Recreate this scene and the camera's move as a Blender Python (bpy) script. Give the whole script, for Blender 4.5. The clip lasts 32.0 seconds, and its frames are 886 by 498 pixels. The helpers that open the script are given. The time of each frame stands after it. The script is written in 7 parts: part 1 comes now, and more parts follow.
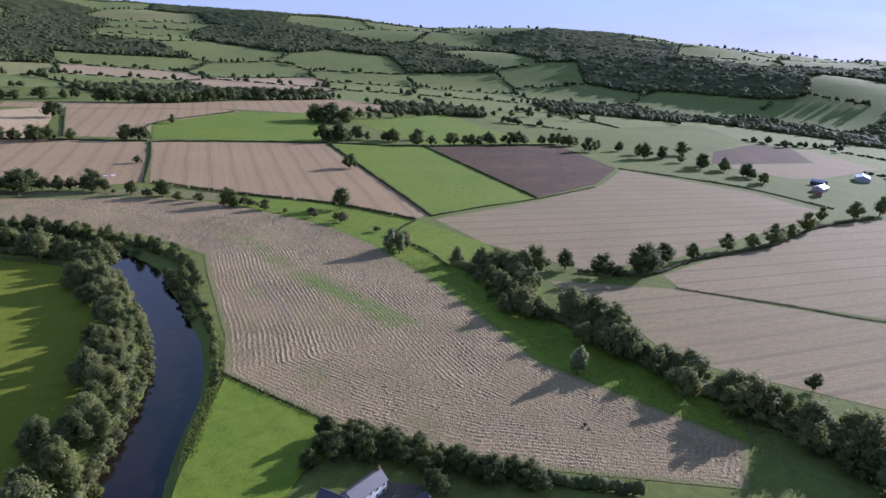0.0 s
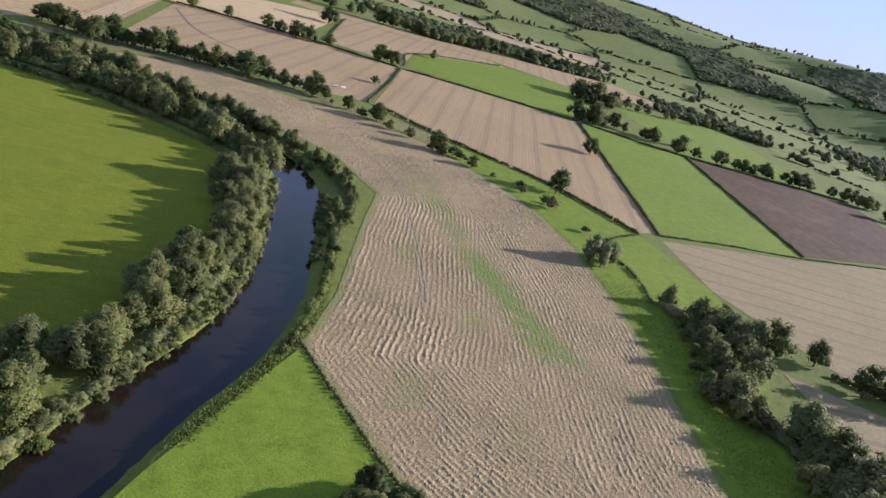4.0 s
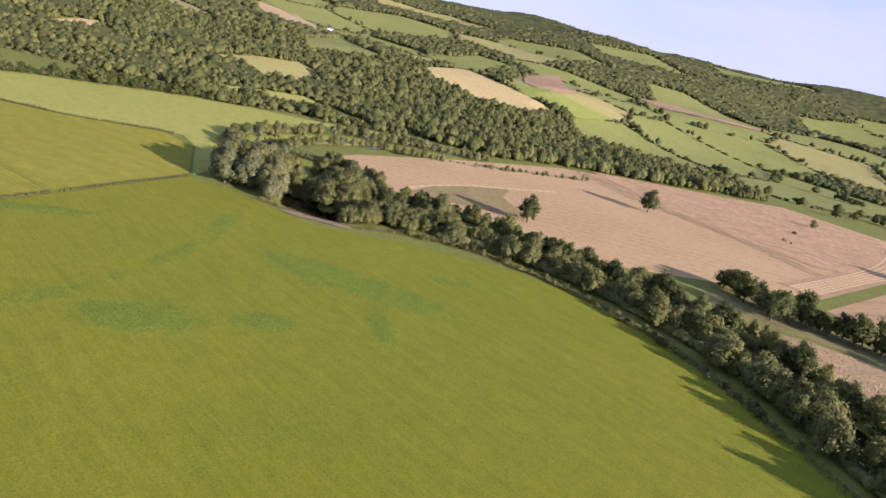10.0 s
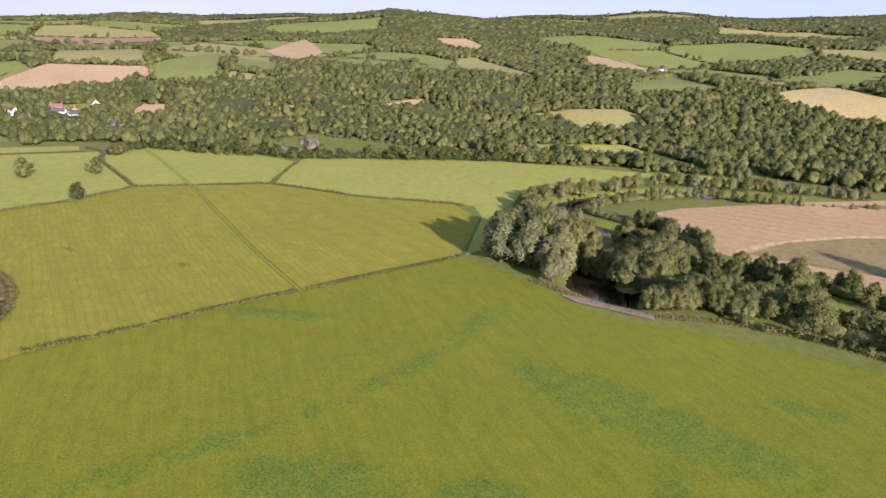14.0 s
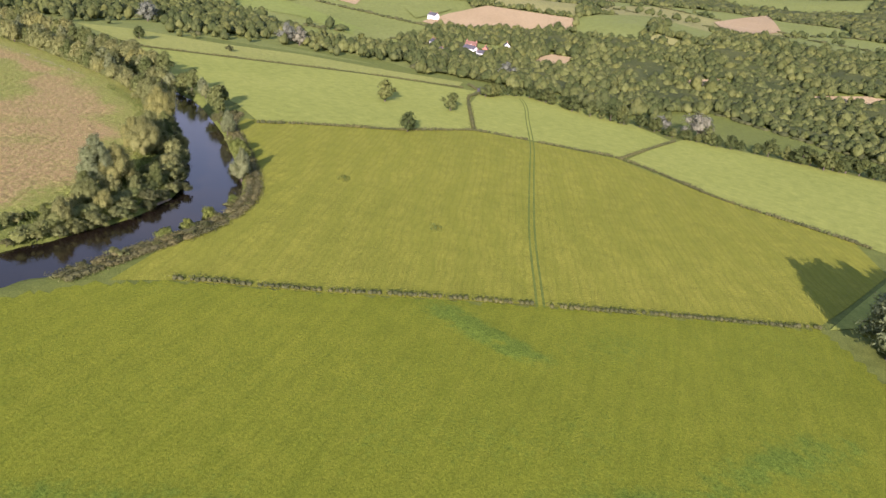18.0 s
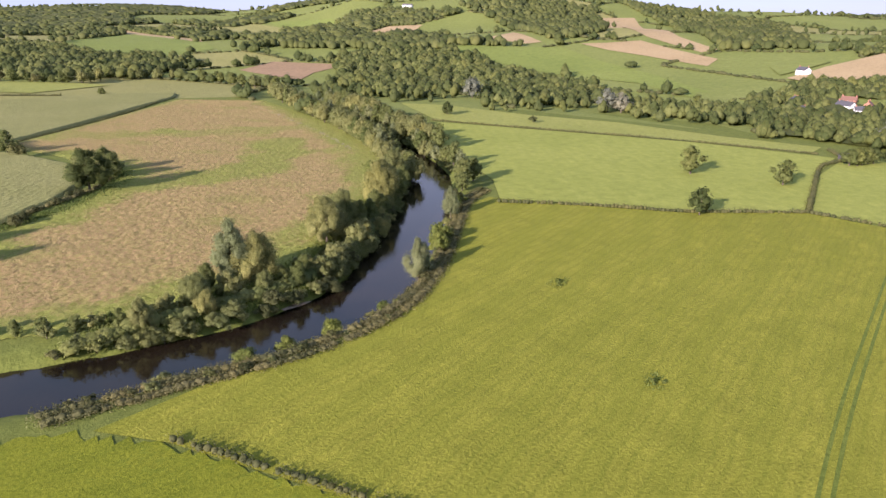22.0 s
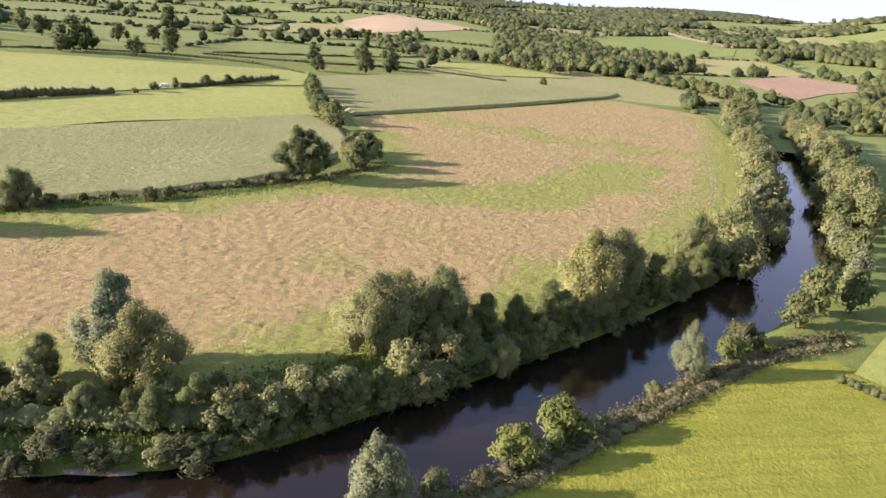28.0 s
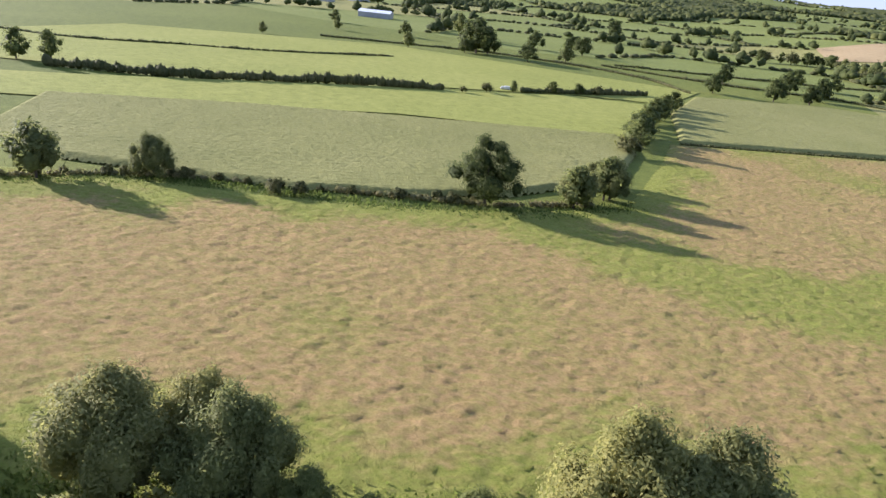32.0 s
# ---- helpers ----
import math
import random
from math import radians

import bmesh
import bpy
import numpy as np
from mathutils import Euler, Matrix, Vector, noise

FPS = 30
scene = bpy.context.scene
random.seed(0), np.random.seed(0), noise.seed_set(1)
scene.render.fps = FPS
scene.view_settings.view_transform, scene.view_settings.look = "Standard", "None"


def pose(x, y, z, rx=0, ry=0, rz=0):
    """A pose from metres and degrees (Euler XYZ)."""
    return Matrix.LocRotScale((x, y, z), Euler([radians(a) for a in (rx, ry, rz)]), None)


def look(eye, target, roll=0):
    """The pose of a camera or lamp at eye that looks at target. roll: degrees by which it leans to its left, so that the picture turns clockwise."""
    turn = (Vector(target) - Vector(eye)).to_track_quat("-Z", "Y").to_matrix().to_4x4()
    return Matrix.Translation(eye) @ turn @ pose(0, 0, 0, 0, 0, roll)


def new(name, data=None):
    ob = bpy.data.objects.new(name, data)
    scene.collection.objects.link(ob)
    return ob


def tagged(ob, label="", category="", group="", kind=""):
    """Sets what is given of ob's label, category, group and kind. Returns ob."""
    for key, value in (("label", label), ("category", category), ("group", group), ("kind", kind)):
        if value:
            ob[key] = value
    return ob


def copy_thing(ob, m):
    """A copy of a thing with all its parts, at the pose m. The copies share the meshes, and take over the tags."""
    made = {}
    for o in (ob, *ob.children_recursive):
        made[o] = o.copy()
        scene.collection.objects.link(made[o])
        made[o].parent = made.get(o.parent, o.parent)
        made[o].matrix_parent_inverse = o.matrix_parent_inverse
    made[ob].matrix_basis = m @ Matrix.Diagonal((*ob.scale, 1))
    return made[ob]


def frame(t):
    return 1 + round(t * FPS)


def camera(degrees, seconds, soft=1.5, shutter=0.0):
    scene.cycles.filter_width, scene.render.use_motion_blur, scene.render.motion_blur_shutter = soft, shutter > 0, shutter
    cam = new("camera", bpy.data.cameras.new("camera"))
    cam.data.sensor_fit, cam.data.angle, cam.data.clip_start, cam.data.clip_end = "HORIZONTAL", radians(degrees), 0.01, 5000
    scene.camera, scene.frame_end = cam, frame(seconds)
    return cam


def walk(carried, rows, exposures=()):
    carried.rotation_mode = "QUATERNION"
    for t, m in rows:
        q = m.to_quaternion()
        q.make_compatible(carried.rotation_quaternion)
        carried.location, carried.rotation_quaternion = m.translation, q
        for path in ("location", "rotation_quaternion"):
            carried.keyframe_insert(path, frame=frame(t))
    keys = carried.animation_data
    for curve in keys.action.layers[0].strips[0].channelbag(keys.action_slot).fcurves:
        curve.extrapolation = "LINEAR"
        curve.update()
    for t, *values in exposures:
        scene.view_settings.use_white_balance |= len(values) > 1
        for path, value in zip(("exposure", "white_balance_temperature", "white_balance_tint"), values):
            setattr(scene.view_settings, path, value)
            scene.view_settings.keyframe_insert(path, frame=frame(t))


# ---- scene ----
FOV = 63.7
cam = camera(FOV, 32.0, soft=1.5)
PATH = [
    (0, (-169.2, -98.7, 150.3), (-114.09, -20.13, 122.08), 4.52),
    (0.5, (-159.5, -90.6, 147.8), (-107.44, -10.80, 117.25), 4.49),
    (1, (-150.0, -82.8, 145.2), (-101.63, -2.02, 111.51), 5.73),
    (1.5, (-141.0, -74.7, 142.6), (-95.68, 7.24, 107.58), 6.53),
    (2, (-132.2, -66.4, 140.0), (-89.73, 16.43, 103.38), 8.36),
    (2.5, (-123.6, -57.3, 137.4), (-83.58, 26.45, 100.16), 10.24),
    (4.5, (-102.1, -8.3, 126.3), (-80.36, 82.73, 91.06), 19.64),
    (5, (-98.3, 4.4, 123.7), (-81.56, 97.50, 91.37), 20.09),
    (5.5, (-95.5, 17.6, 121.5), (-83.84, 111.65, 89.70), 21.23),
    (6, (-93.7, 30.9, 119.5), (-89.55, 125.94, 88.69), 20.69),
    (6.5, (-92.9, 44.4, 117.8), (-96.68, 138.81, 84.98), 22.36),
    (7, (-93.0, 58.0, 116.4), (-105.66, 151.38, 82.99), 22.08),
    (7.5, (-93.5, 71.1, 115.2), (-117.12, 162.63, 82.57), 20.34),
    (8, (-94.8, 84.0, 114.2), (-129.54, 172.95, 84.39), 18.12),
    (8.5, (-97.9, 97.0, 113.4), (-142.36, 182.10, 85.57), 15.79),
    (9, (-102.8, 109.3, 112.8), (-155.27, 189.94, 85.55), 14.64),
    (9.5, (-108.6, 121.1, 112.1), (-167.79, 196.92, 84.72), 14.10),
    (10, (-115.3, 132.7, 111.4), (-180.16, 203.59, 83.81), 13.41),
    (10.5, (-122.8, 143.8, 110.7), (-193.17, 209.22, 82.94), 11.96),
    (11, (-130.2, 154.7, 109.7), (-205.94, 214.03, 82.25), 9.84),
    (11.5, (-137.9, 165.3, 108.7), (-218.24, 218.10, 81.36), 8.41),
    (12, (-145.9, 175.4, 107.6), (-230.11, 222.19, 80.80), 6.70),
    (12.5, (-154.3, 185.3, 106.6), (-241.91, 226.11, 80.98), 4.44),
    (13, (-163.5, 194.6, 105.6), (-253.07, 231.28, 80.51), 3.84),
    (13.5, (-173.0, 203.9, 104.5), (-263.48, 237.76, 78.62), 3.59),
    (15.5, (-218.4, 234.6, 96.5), (-312.78, 244.07, 64.74), -0.04),
    (16, (-230.0, 241.5, 94.8), (-324.62, 240.71, 62.44), 2.87),
    (16.5, (-241.5, 248.0, 93.2), (-335.29, 240.80, 59.14), 6.27),
    (17, (-253.2, 254.1, 91.6), (-346.18, 242.88, 56.51), 8.09),
    (17.5, (-265.0, 259.5, 90.0), (-357.31, 243.47, 54.99), 8.49),
    (18, (-277.1, 264.2, 88.3), (-367.62, 240.86, 52.72), 8.56),
    (18.5, (-290.0, 267.7, 86.8), (-377.35, 236.51, 49.53), 9.38),
    (19, (-303.3, 270.2, 85.4), (-385.84, 232.60, 43.38), 13.08),
    (19.5, (-316.7, 271.9, 83.9), (-395.22, 226.96, 41.24), 12.08),
    (20, (-330.2, 272.6, 82.3), (-405.27, 220.27, 41.96), 8.30),
    (20.5, (-344.0, 272.5, 80.6), (-416.29, 214.51, 43.13), 5.42),
    (21, (-358.0, 271.1, 79.0), (-428.85, 209.35, 44.95), 3.20),
    (21.5, (-371.9, 268.7, 77.4), (-440.90, 203.96, 45.09), 2.54),
    (22, (-385.6, 266.1, 75.8), (-452.18, 198.01, 45.33), 1.77),
    (22.5, (-399.3, 263.2, 74.3), (-463.04, 191.87, 45.23), 1.61),
    (23, (-412.9, 259.5, 73.2), (-473.27, 185.26, 44.02), 2.97),
    (23.5, (-426.4, 255.2, 72.3), (-481.98, 177.72, 42.11), 4.63),
    (24, (-439.8, 250.1, 71.6), (-489.40, 168.41, 42.05), 4.89),
    (24.5, (-452.7, 244.5, 71.0), (-496.29, 159.38, 41.64), 6.42),
    (25, (-465.5, 238.4, 70.6), (-502.87, 150.58, 40.65), 7.53),
    (25.5, (-477.8, 231.6, 70.2), (-507.50, 141.88, 37.50), 9.64),
    (27.5, (-521.2, 199.1, 66.9), (-530.19, 104.44, 35.87), 3.45),
    (28, (-530.8, 189.4, 66.2), (-534.06, 95.19, 32.90), 5.20),
    (28.5, (-540.3, 179.9, 65.3), (-535.82, 85.91, 31.40), 6.26),
    (29, (-549.2, 169.3, 64.5), (-536.16, 76.35, 30.07), 6.30),
    (29.5, (-557.0, 157.8, 63.4), (-537.11, 66.61, 27.61), 8.26),
    (30, (-564.6, 146.2, 62.2), (-539.46, 56.46, 25.82), 9.11),
    (30.5, (-571.3, 134.2, 61.0), (-539.17, 45.41, 28.09), 6.56),
    (31, (-577.6, 122.3, 59.9), (-536.58, 36.47, 28.96), 3.69),
    (31.5, (-582.8, 110.0, 58.8), (-534.01, 28.99, 26.47), 4.68),
    (32, (-587.9, 97.6, 57.7), (-533.50, 21.78, 21.92), 5.94),
]
walk(cam, [(t, look(eye, target, roll)) for t, eye, target, roll in PATH], exposures=[(0.0, 1.0, 4950, 32), (1.2, 1.16, 5020, 27), (2.5, 1.23, 5120, 26), (6.0, 1.38, 5680, 34), (9.5, 1.51, 5900, 42), (13.0, 1.48, 5920, 41), (16.0, 1.52, 5700, 33), (19.0, 1.55, 5850, 33), (24.0, 1.56, 5880, 31), (28.0, 1.92, 5720, 37), (30.5, 1.94, 5680, 36), (32.0, 1.62, 5580, 24)])

# ---------------------------------------------------------------- light
SUN_AZ, SUN_EL = 10.0, 17.0
world = bpy.data.worlds.new("sky")
scene.world = world
world.use_nodes = True
wt = world.node_tree
wt.nodes.clear()
w_out = wt.nodes.new("ShaderNodeOutputWorld")
w_bg = wt.nodes.new("ShaderNodeBackground")
w_sky = wt.nodes.new("ShaderNodeTexSky")
w_sky.sky_type = "NISHITA"
w_sky.sun_disc = False
w_sky.sun_elevation = radians(SUN_EL)
w_sky.sun_rotation = radians(90.0 - SUN_AZ)
w_sky.altitude = 100.0
w_sky.air_density, w_sky.dust_density, w_sky.ozone_density = 1.0, 0.3, 1.5
w_bg.inputs["Strength"].default_value = 0.13
w_tc = wt.nodes.new("ShaderNodeTexCoord")
w_map = wt.nodes.new("ShaderNodeMapping")
w_map.inputs["Scale"].default_value = (1.0, 1.0, 5.0)
w_noise = wt.nodes.new("ShaderNodeTexNoise")
w_noise.inputs["Scale"].default_value, w_noise.inputs["Detail"].default_value, w_noise.inputs["Roughness"].default_value = 2.2, 7.0, 0.6
w_ramp = wt.nodes.new("ShaderNodeValToRGB")
w_ramp.color_ramp.elements[0].position, w_ramp.color_ramp.elements[1].position = 0.40, 0.68
w_gain = wt.nodes.new("ShaderNodeMix")
w_gain.data_type = "RGBA"
w_gain.inputs[7].default_value = (2.05, 2.2, 2.35, 1)
w_soft = wt.nodes.new("ShaderNodeMath")
w_soft.operation = "MULTIPLY"
w_soft.inputs[1].default_value = 0.85
wt.links.new(w_tc.outputs["Generated"], w_map.inputs[0])
wt.links.new(w_map.outputs[0], w_noise.inputs["Vector"])
wt.links.new(w_noise.outputs["Fac"], w_ramp.inputs[0])
wt.links.new(w_ramp.outputs[0], w_soft.inputs[0])
wt.links.new(w_soft.outputs[0], w_gain.inputs[0])
w_veil = wt.nodes.new("ShaderNodeMix")
w_veil.data_type, w_veil.blend_type = "RGBA", "DARKEN"
w_veil.inputs[0].default_value = 0.9
w_veil.inputs[7].default_value = (1.42, 1.8, 2.28, 1)
wt.links.new(w_sky.outputs[0], w_veil.inputs[6])
wt.links.new(w_veil.outputs[2], w_gain.inputs[6])
wt.links.new(w_gain.outputs[2], w_bg.inputs["Color"])
wt.links.new(w_bg.outputs[0], w_out.inputs["Surface"])
sun_data = bpy.data.lights.new("sun", "SUN")
sun_data.energy, sun_data.angle, sun_data.color = 4.6, radians(0.5), (1.0, 0.90, 0.74)
sun = new("sun", sun_data)
sun_dir = Vector((math.cos(radians(SUN_AZ)) * math.cos(radians(SUN_EL)), math.sin(radians(SUN_AZ)) * math.cos(radians(SUN_EL)), math.sin(radians(SUN_EL))))
sun.matrix_world = look(sun_dir * 900, (0, 0, 0))

# ---------------------------------------------------------------- materials


def shader(name, rough=0.9, spec=0.2):
    m = bpy.data.materials.new(name)
    m.use_nodes = True
    nt = m.node_tree
    b = nt.nodes["Principled BSDF"]
    b.inputs["Roughness"].default_value = rough
    b.inputs["Specular IOR Level"].default_value = spec
    return m, nt, b


def ramp(nt, stops, fac):
    r = nt.nodes.new("ShaderNodeValToRGB")
    while len(r.color_ramp.elements) < len(stops):
        r.color_ramp.elements.new(0.5)
    for e, (p, c) in zip(r.color_ramp.elements, stops):
        e.position, e.color = p, (*c, 1)
    nt.links.new(fac, r.inputs[0])
    return r.outputs[0]


def noise_tex(nt, scale, detail=4, vec=None, rough=0.55, dist=0.0):
    n = nt.nodes.new("ShaderNodeTexNoise")
    n.inputs["Scale"].default_value = scale
    n.inputs["Detail"].default_value = detail
    n.inputs["Roughness"].default_value = rough
    n.inputs["Distortion"].default_value = dist
    if vec is not None:
        nt.links.new(vec, n.inputs["Vector"])
    return n.outputs["Fac"]


def mix(nt, fac, a, b, how="MIX"):
    n = nt.nodes.new("ShaderNodeMix")
    n.data_type, n.blend_type = "RGBA", how
    for socket, value in ((n.inputs[0], fac), (n.inputs[6], a), (n.inputs[7], b)):
        if isinstance(value, (int, float)):
            socket.default_value = value
        elif isinstance(value, tuple):
            socket.default_value = (*value, 1)
        else:
            nt.links.new(value, socket)
    return n.outputs[2]


def place_vec(nt, turn=0.0, stretch=(1, 1, 1)):
    g = nt.nodes.new("ShaderNodeNewGeometry")
    mp = nt.nodes.new("ShaderNodeMapping")
    mp.inputs["Rotation"].default_value = (0, 0, radians(turn))
    mp.inputs["Scale"].default_value = stretch
    nt.links.new(g.outputs["Position"], mp.inputs["Vector"])
    return mp.outputs[0]


def bump(nt, b, height, strength, distance):
    n = nt.nodes.new("ShaderNodeBump")
    n.inputs["Strength"].default_value, n.inputs["Distance"].default_value = strength, distance
    nt.links.new(height, n.inputs["Height"])
    nt.links.new(n.outputs[0], b.inputs["Normal"])


def lines_tex(nt, turn, spacing, wobble=0.6, sharp=(0.75, 0.95)):
    """Thin parallel lines across the ground, spacing metres apart, running at that angle."""
    w = nt.nodes.new("ShaderNodeTexWave")
    w.wave_type, w.bands_direction = "BANDS", "X"
    w.inputs["Scale"].default_value = 0.314 / spacing
    w.inputs["Distortion"].default_value = wobble
    w.inputs["Detail"].default_value = 2
    w.inputs["Detail Scale"].default_value = 0.6
    nt.links.new(place_vec(nt, turn), w.inputs["Vector"])
    m = nt.nodes.new("ShaderNodeMapRange")
    m.interpolation_type = "SMOOTHSTEP"
    m.inputs[1].default_value, m.inputs[2].default_value = sharp
    nt.links.new(w.outputs["Fac"], m.inputs[0])
    return m.outputs[0]


def crop(name, low, mid, high, big=0.012, small=0.35, rows=(), relief=0.25, fine=1.6):
    """A field surface: patches, tufts and blades at three scales, with any number of row patterns (turn, spacing, wobble, colour, weight, sharp)."""
    m, nt, b = shader(name, 0.95, 0.1)
    v = place_vec(nt)
    a = noise_tex(nt, big, 5, v, 0.6, 0.4)
    s = noise_tex(nt, small, 6, v, 0.7)
    f = noise_tex(nt, fine, 4, v, 0.7)
    col = ramp(nt, [(0.3, low), (0.5, mid), (0.7, high)], a)
    tuft = ramp(nt, [(0.3, tuple(c * 0.72 for c in low)), (0.5, mid), (0.72, tuple(min(c * 1.2, 0.9) for c in high))], s)
    col = mix(nt, 0.5, col, tuft)
    dots = ramp(nt, [(0.25, (0.55, 0.55, 0.55)), (0.5, (1, 1, 1)), (0.8, (1.25, 1.25, 1.25))], f)
    col = mix(nt, 0.7, col, dots, "MULTIPLY")
    for turn, spacing, wobble, colour, weight, sharp in rows:
        k = lines_tex(nt, turn, spacing, wobble, sharp)
        g = nt.nodes.new("ShaderNodeMath")
        g.operation = "MULTIPLY"
        nt.links.new(k, g.inputs[0])
        g.inputs[1].default_value = weight
        col = mix(nt, g.outputs[0], col, colour)
    nt.links.new(col, b.inputs["Base Color"])
    mixh = nt.nodes.new("ShaderNodeMath")
    mixh.operation = "ADD"
    nt.links.new(s, mixh.inputs[0])
    nt.links.new(f, mixh.inputs[1])
    bump(nt, b, mixh.outputs[0], 0.6, relief)
    return m


GRASS = crop("pasture_grass", (0.09, 0.112, 0.022), (0.122, 0.142, 0.028), (0.155, 0.168, 0.036), 0.006, 0.2)
MEADOW = crop("meadow_grass", (0.158, 0.163, 0.017), (0.194, 0.194, 0.021), (0.232, 0.222, 0.027), 0.008, 0.12, [(78, 3.4, 6.0, (0.125, 0.14, 0.013), 0.36, (0.55, 0.98)), (78, 1.5, 5.0, (0.24, 0.226, 0.03), 0.22, (0.4, 0.95)), (72, 16.0, 7.0, (0.15, 0.162, 0.015), 0.32, (0.3, 0.9))], 0.45, 1.3)
LUSH = crop("lush_grass", (0.10, 0.148, 0.012), (0.13, 0.176, 0.015), (0.162, 0.204, 0.019), 0.01, 0.15)
SPRING = crop("pasture_sward", (0.198, 0.222, 0.04), (0.235, 0.256, 0.05), (0.275, 0.287, 0.063), 0.01, 0.15, [(40, 6.0, 3.0, (0.2, 0.225, 0.04), 0.25, (0.4, 0.95))])
PALE = crop("pale_grass", (0.19, 0.207, 0.044), (0.228, 0.24, 0.054), (0.265, 0.27, 0.068), 0.01, 0.2)
# Next two: hill and far grass, greyed to put distance haze into the colour.
HAZED_PASTURE = crop("hazed_pasture", (0.122, 0.148, 0.034), (0.152, 0.175, 0.042), (0.182, 0.2, 0.054), 0.01, 0.15)
HAZED_PALE = crop("hazed_hill_grass", (0.18, 0.178, 0.054), (0.215, 0.207, 0.066), (0.25, 0.235, 0.082), 0.01, 0.2)
STUBBLE = crop("stubble", (0.25, 0.172, 0.078), (0.30, 0.208, 0.097), (0.35, 0.25, 0.12), 0.008, 0.25, [(16, 24.0, 0.5, (0.16, 0.118, 0.066), 0.6, (0.86, 0.97)), (16, 8.0, 1.0, (0.33, 0.238, 0.118), 0.3, (0.3, 0.9)), (16, 3.0, 1.2, (0.2, 0.145, 0.08), 0.25, (0.5, 0.9))])
STUBBLE_B = crop("stubble_b", (0.2, 0.154, 0.071), (0.242, 0.187, 0.088), (0.283, 0.222, 0.11), 0.008, 0.25, [(100, 22.0, 0.5, (0.15, 0.118, 0.063), 0.5, (0.86, 0.98)), (100, 7.0, 1.0, (0.275, 0.215, 0.108), 0.25, (0.3, 0.9)), (100, 3.0, 1.0, (0.17, 0.133, 0.07), 0.25, (0.5, 0.9))])
GOLD = crop("golden_stubble", (0.36, 0.26, 0.125), (0.44, 0.32, 0.155), (0.50, 0.375, 0.19), 0.012, 0.3, [(-58, 9.0, 1.2, (0.28, 0.205, 0.105), 0.6, (0.6, 0.95))])
TAN = crop("tan_stubble", (0.262, 0.187, 0.086), (0.33, 0.235, 0.108), (0.39, 0.28, 0.132), 0.009, 0.2, [(53, 14.0, 1.5, (0.42, 0.305, 0.15), 0.22, (0.6, 0.95)), (53, 5.0, 2.0, (0.25, 0.175, 0.09), 0.18, (0.6, 0.95))])
DRY_TAN = crop("dry_tan_stubble", (0.27, 0.2, 0.098), (0.325, 0.24, 0.122), (0.375, 0.285, 0.15), 0.008, 0.25)
SOIL = crop("dark_soil", (0.058, 0.036, 0.017), (0.08, 0.05, 0.023), (0.15, 0.1, 0.045), 0.016, 0.12, [(80, 5.0, 0.8, (0.065, 0.042, 0.024), 0.4, (0.4, 0.9))])
MAIZE = crop("maize_leaf", (0.165, 0.168, 0.054), (0.2, 0.198, 0.066), (0.24, 0.23, 0.085), 0.02, 0.9, [(52, 3.0, 3.5, (0.14, 0.148, 0.044), 0.2, (0.5, 0.95))], 0.3, 2.2)
DULL_STRIP = crop("dull_strip_grass", (0.125, 0.12, 0.042), (0.165, 0.152, 0.055), (0.205, 0.185, 0.072), 0.02, 0.2)
DRY_GOLD = crop("dry_golden_grass", (0.26, 0.222, 0.09), (0.315, 0.265, 0.11), (0.365, 0.305, 0.135), 0.01, 0.2)
OLIVE_FLAT = crop("trodden_flat_grass", (0.15, 0.125, 0.05), (0.2, 0.165, 0.066), (0.25, 0.2, 0.085), 0.03, 0.25)
HILL_GREEN = crop("hill_pasture", (0.125, 0.16, 0.032), (0.155, 0.188, 0.039), (0.185, 0.213, 0.05), 0.01, 0.15)
RED = crop("red_soil", (0.21, 0.142, 0.078), (0.25, 0.17, 0.092), (0.295, 0.2, 0.112), 0.01, 0.2)
GRAVEL = crop("river_gravel", (0.17, 0.135, 0.095), (0.22, 0.175, 0.12), (0.27, 0.215, 0.15), 0.1, 1.0)


def leaf_mat(name, dark, mid, light, tones=0.0):
    m, nt, b = shader(name, 0.75, 0.25)
    g = nt.nodes.new("ShaderNodeNewGeometry")
    col = ramp(nt, [(0.0, dark), (0.5, mid), (1.0, light)], g.outputs["Random Per Island"])
    o = nt.nodes.new("ShaderNodeObjectInfo")
    tint = ramp(nt, [(0.0, (0.78, 0.84, 0.8)), (0.5, (1, 1, 1)), (1.0, (1.14, 1.1, 0.98))], o.outputs["Random"])
    col = mix(nt, 1.0, col, tint, "MULTIPLY")
    s = noise_tex(nt, 1.1, 4, place_vec(nt), 0.7)
    spots = ramp(nt, [(0.3, (0.55, 0.58, 0.55)), (0.65, (1.2, 1.18, 1.15))], s)
    col = mix(nt, 0.75, col, spots, "MULTIPLY")
    if tones:
        own = noise_tex(nt, tones, 2, place_vec(nt), 0.5)
        col = mix(nt, 1.0, col, ramp(nt, [(0.32, (0.68, 0.74, 0.72)), (0.5, (1, 1, 1)), (0.62, (1.25, 1.18, 1.08)), (0.72, (0.88, 0.92, 0.84))], own), "MULTIPLY")
    nt.links.new(col, b.inputs["Base Color"])
    t = nt.nodes.new("ShaderNodeBsdfTranslucent")
    nt.links.new(col, t.inputs["Color"])
    ms = nt.nodes.new("ShaderNodeMixShader")
    ms.inputs[0].default_value = 0.54
    nt.links.new(b.outputs[0], ms.inputs[1])
    nt.links.new(t.outputs[0], ms.inputs[2])
    nt.links.new(ms.outputs[0], nt.nodes["Material Output"].inputs["Surface"])
    return m


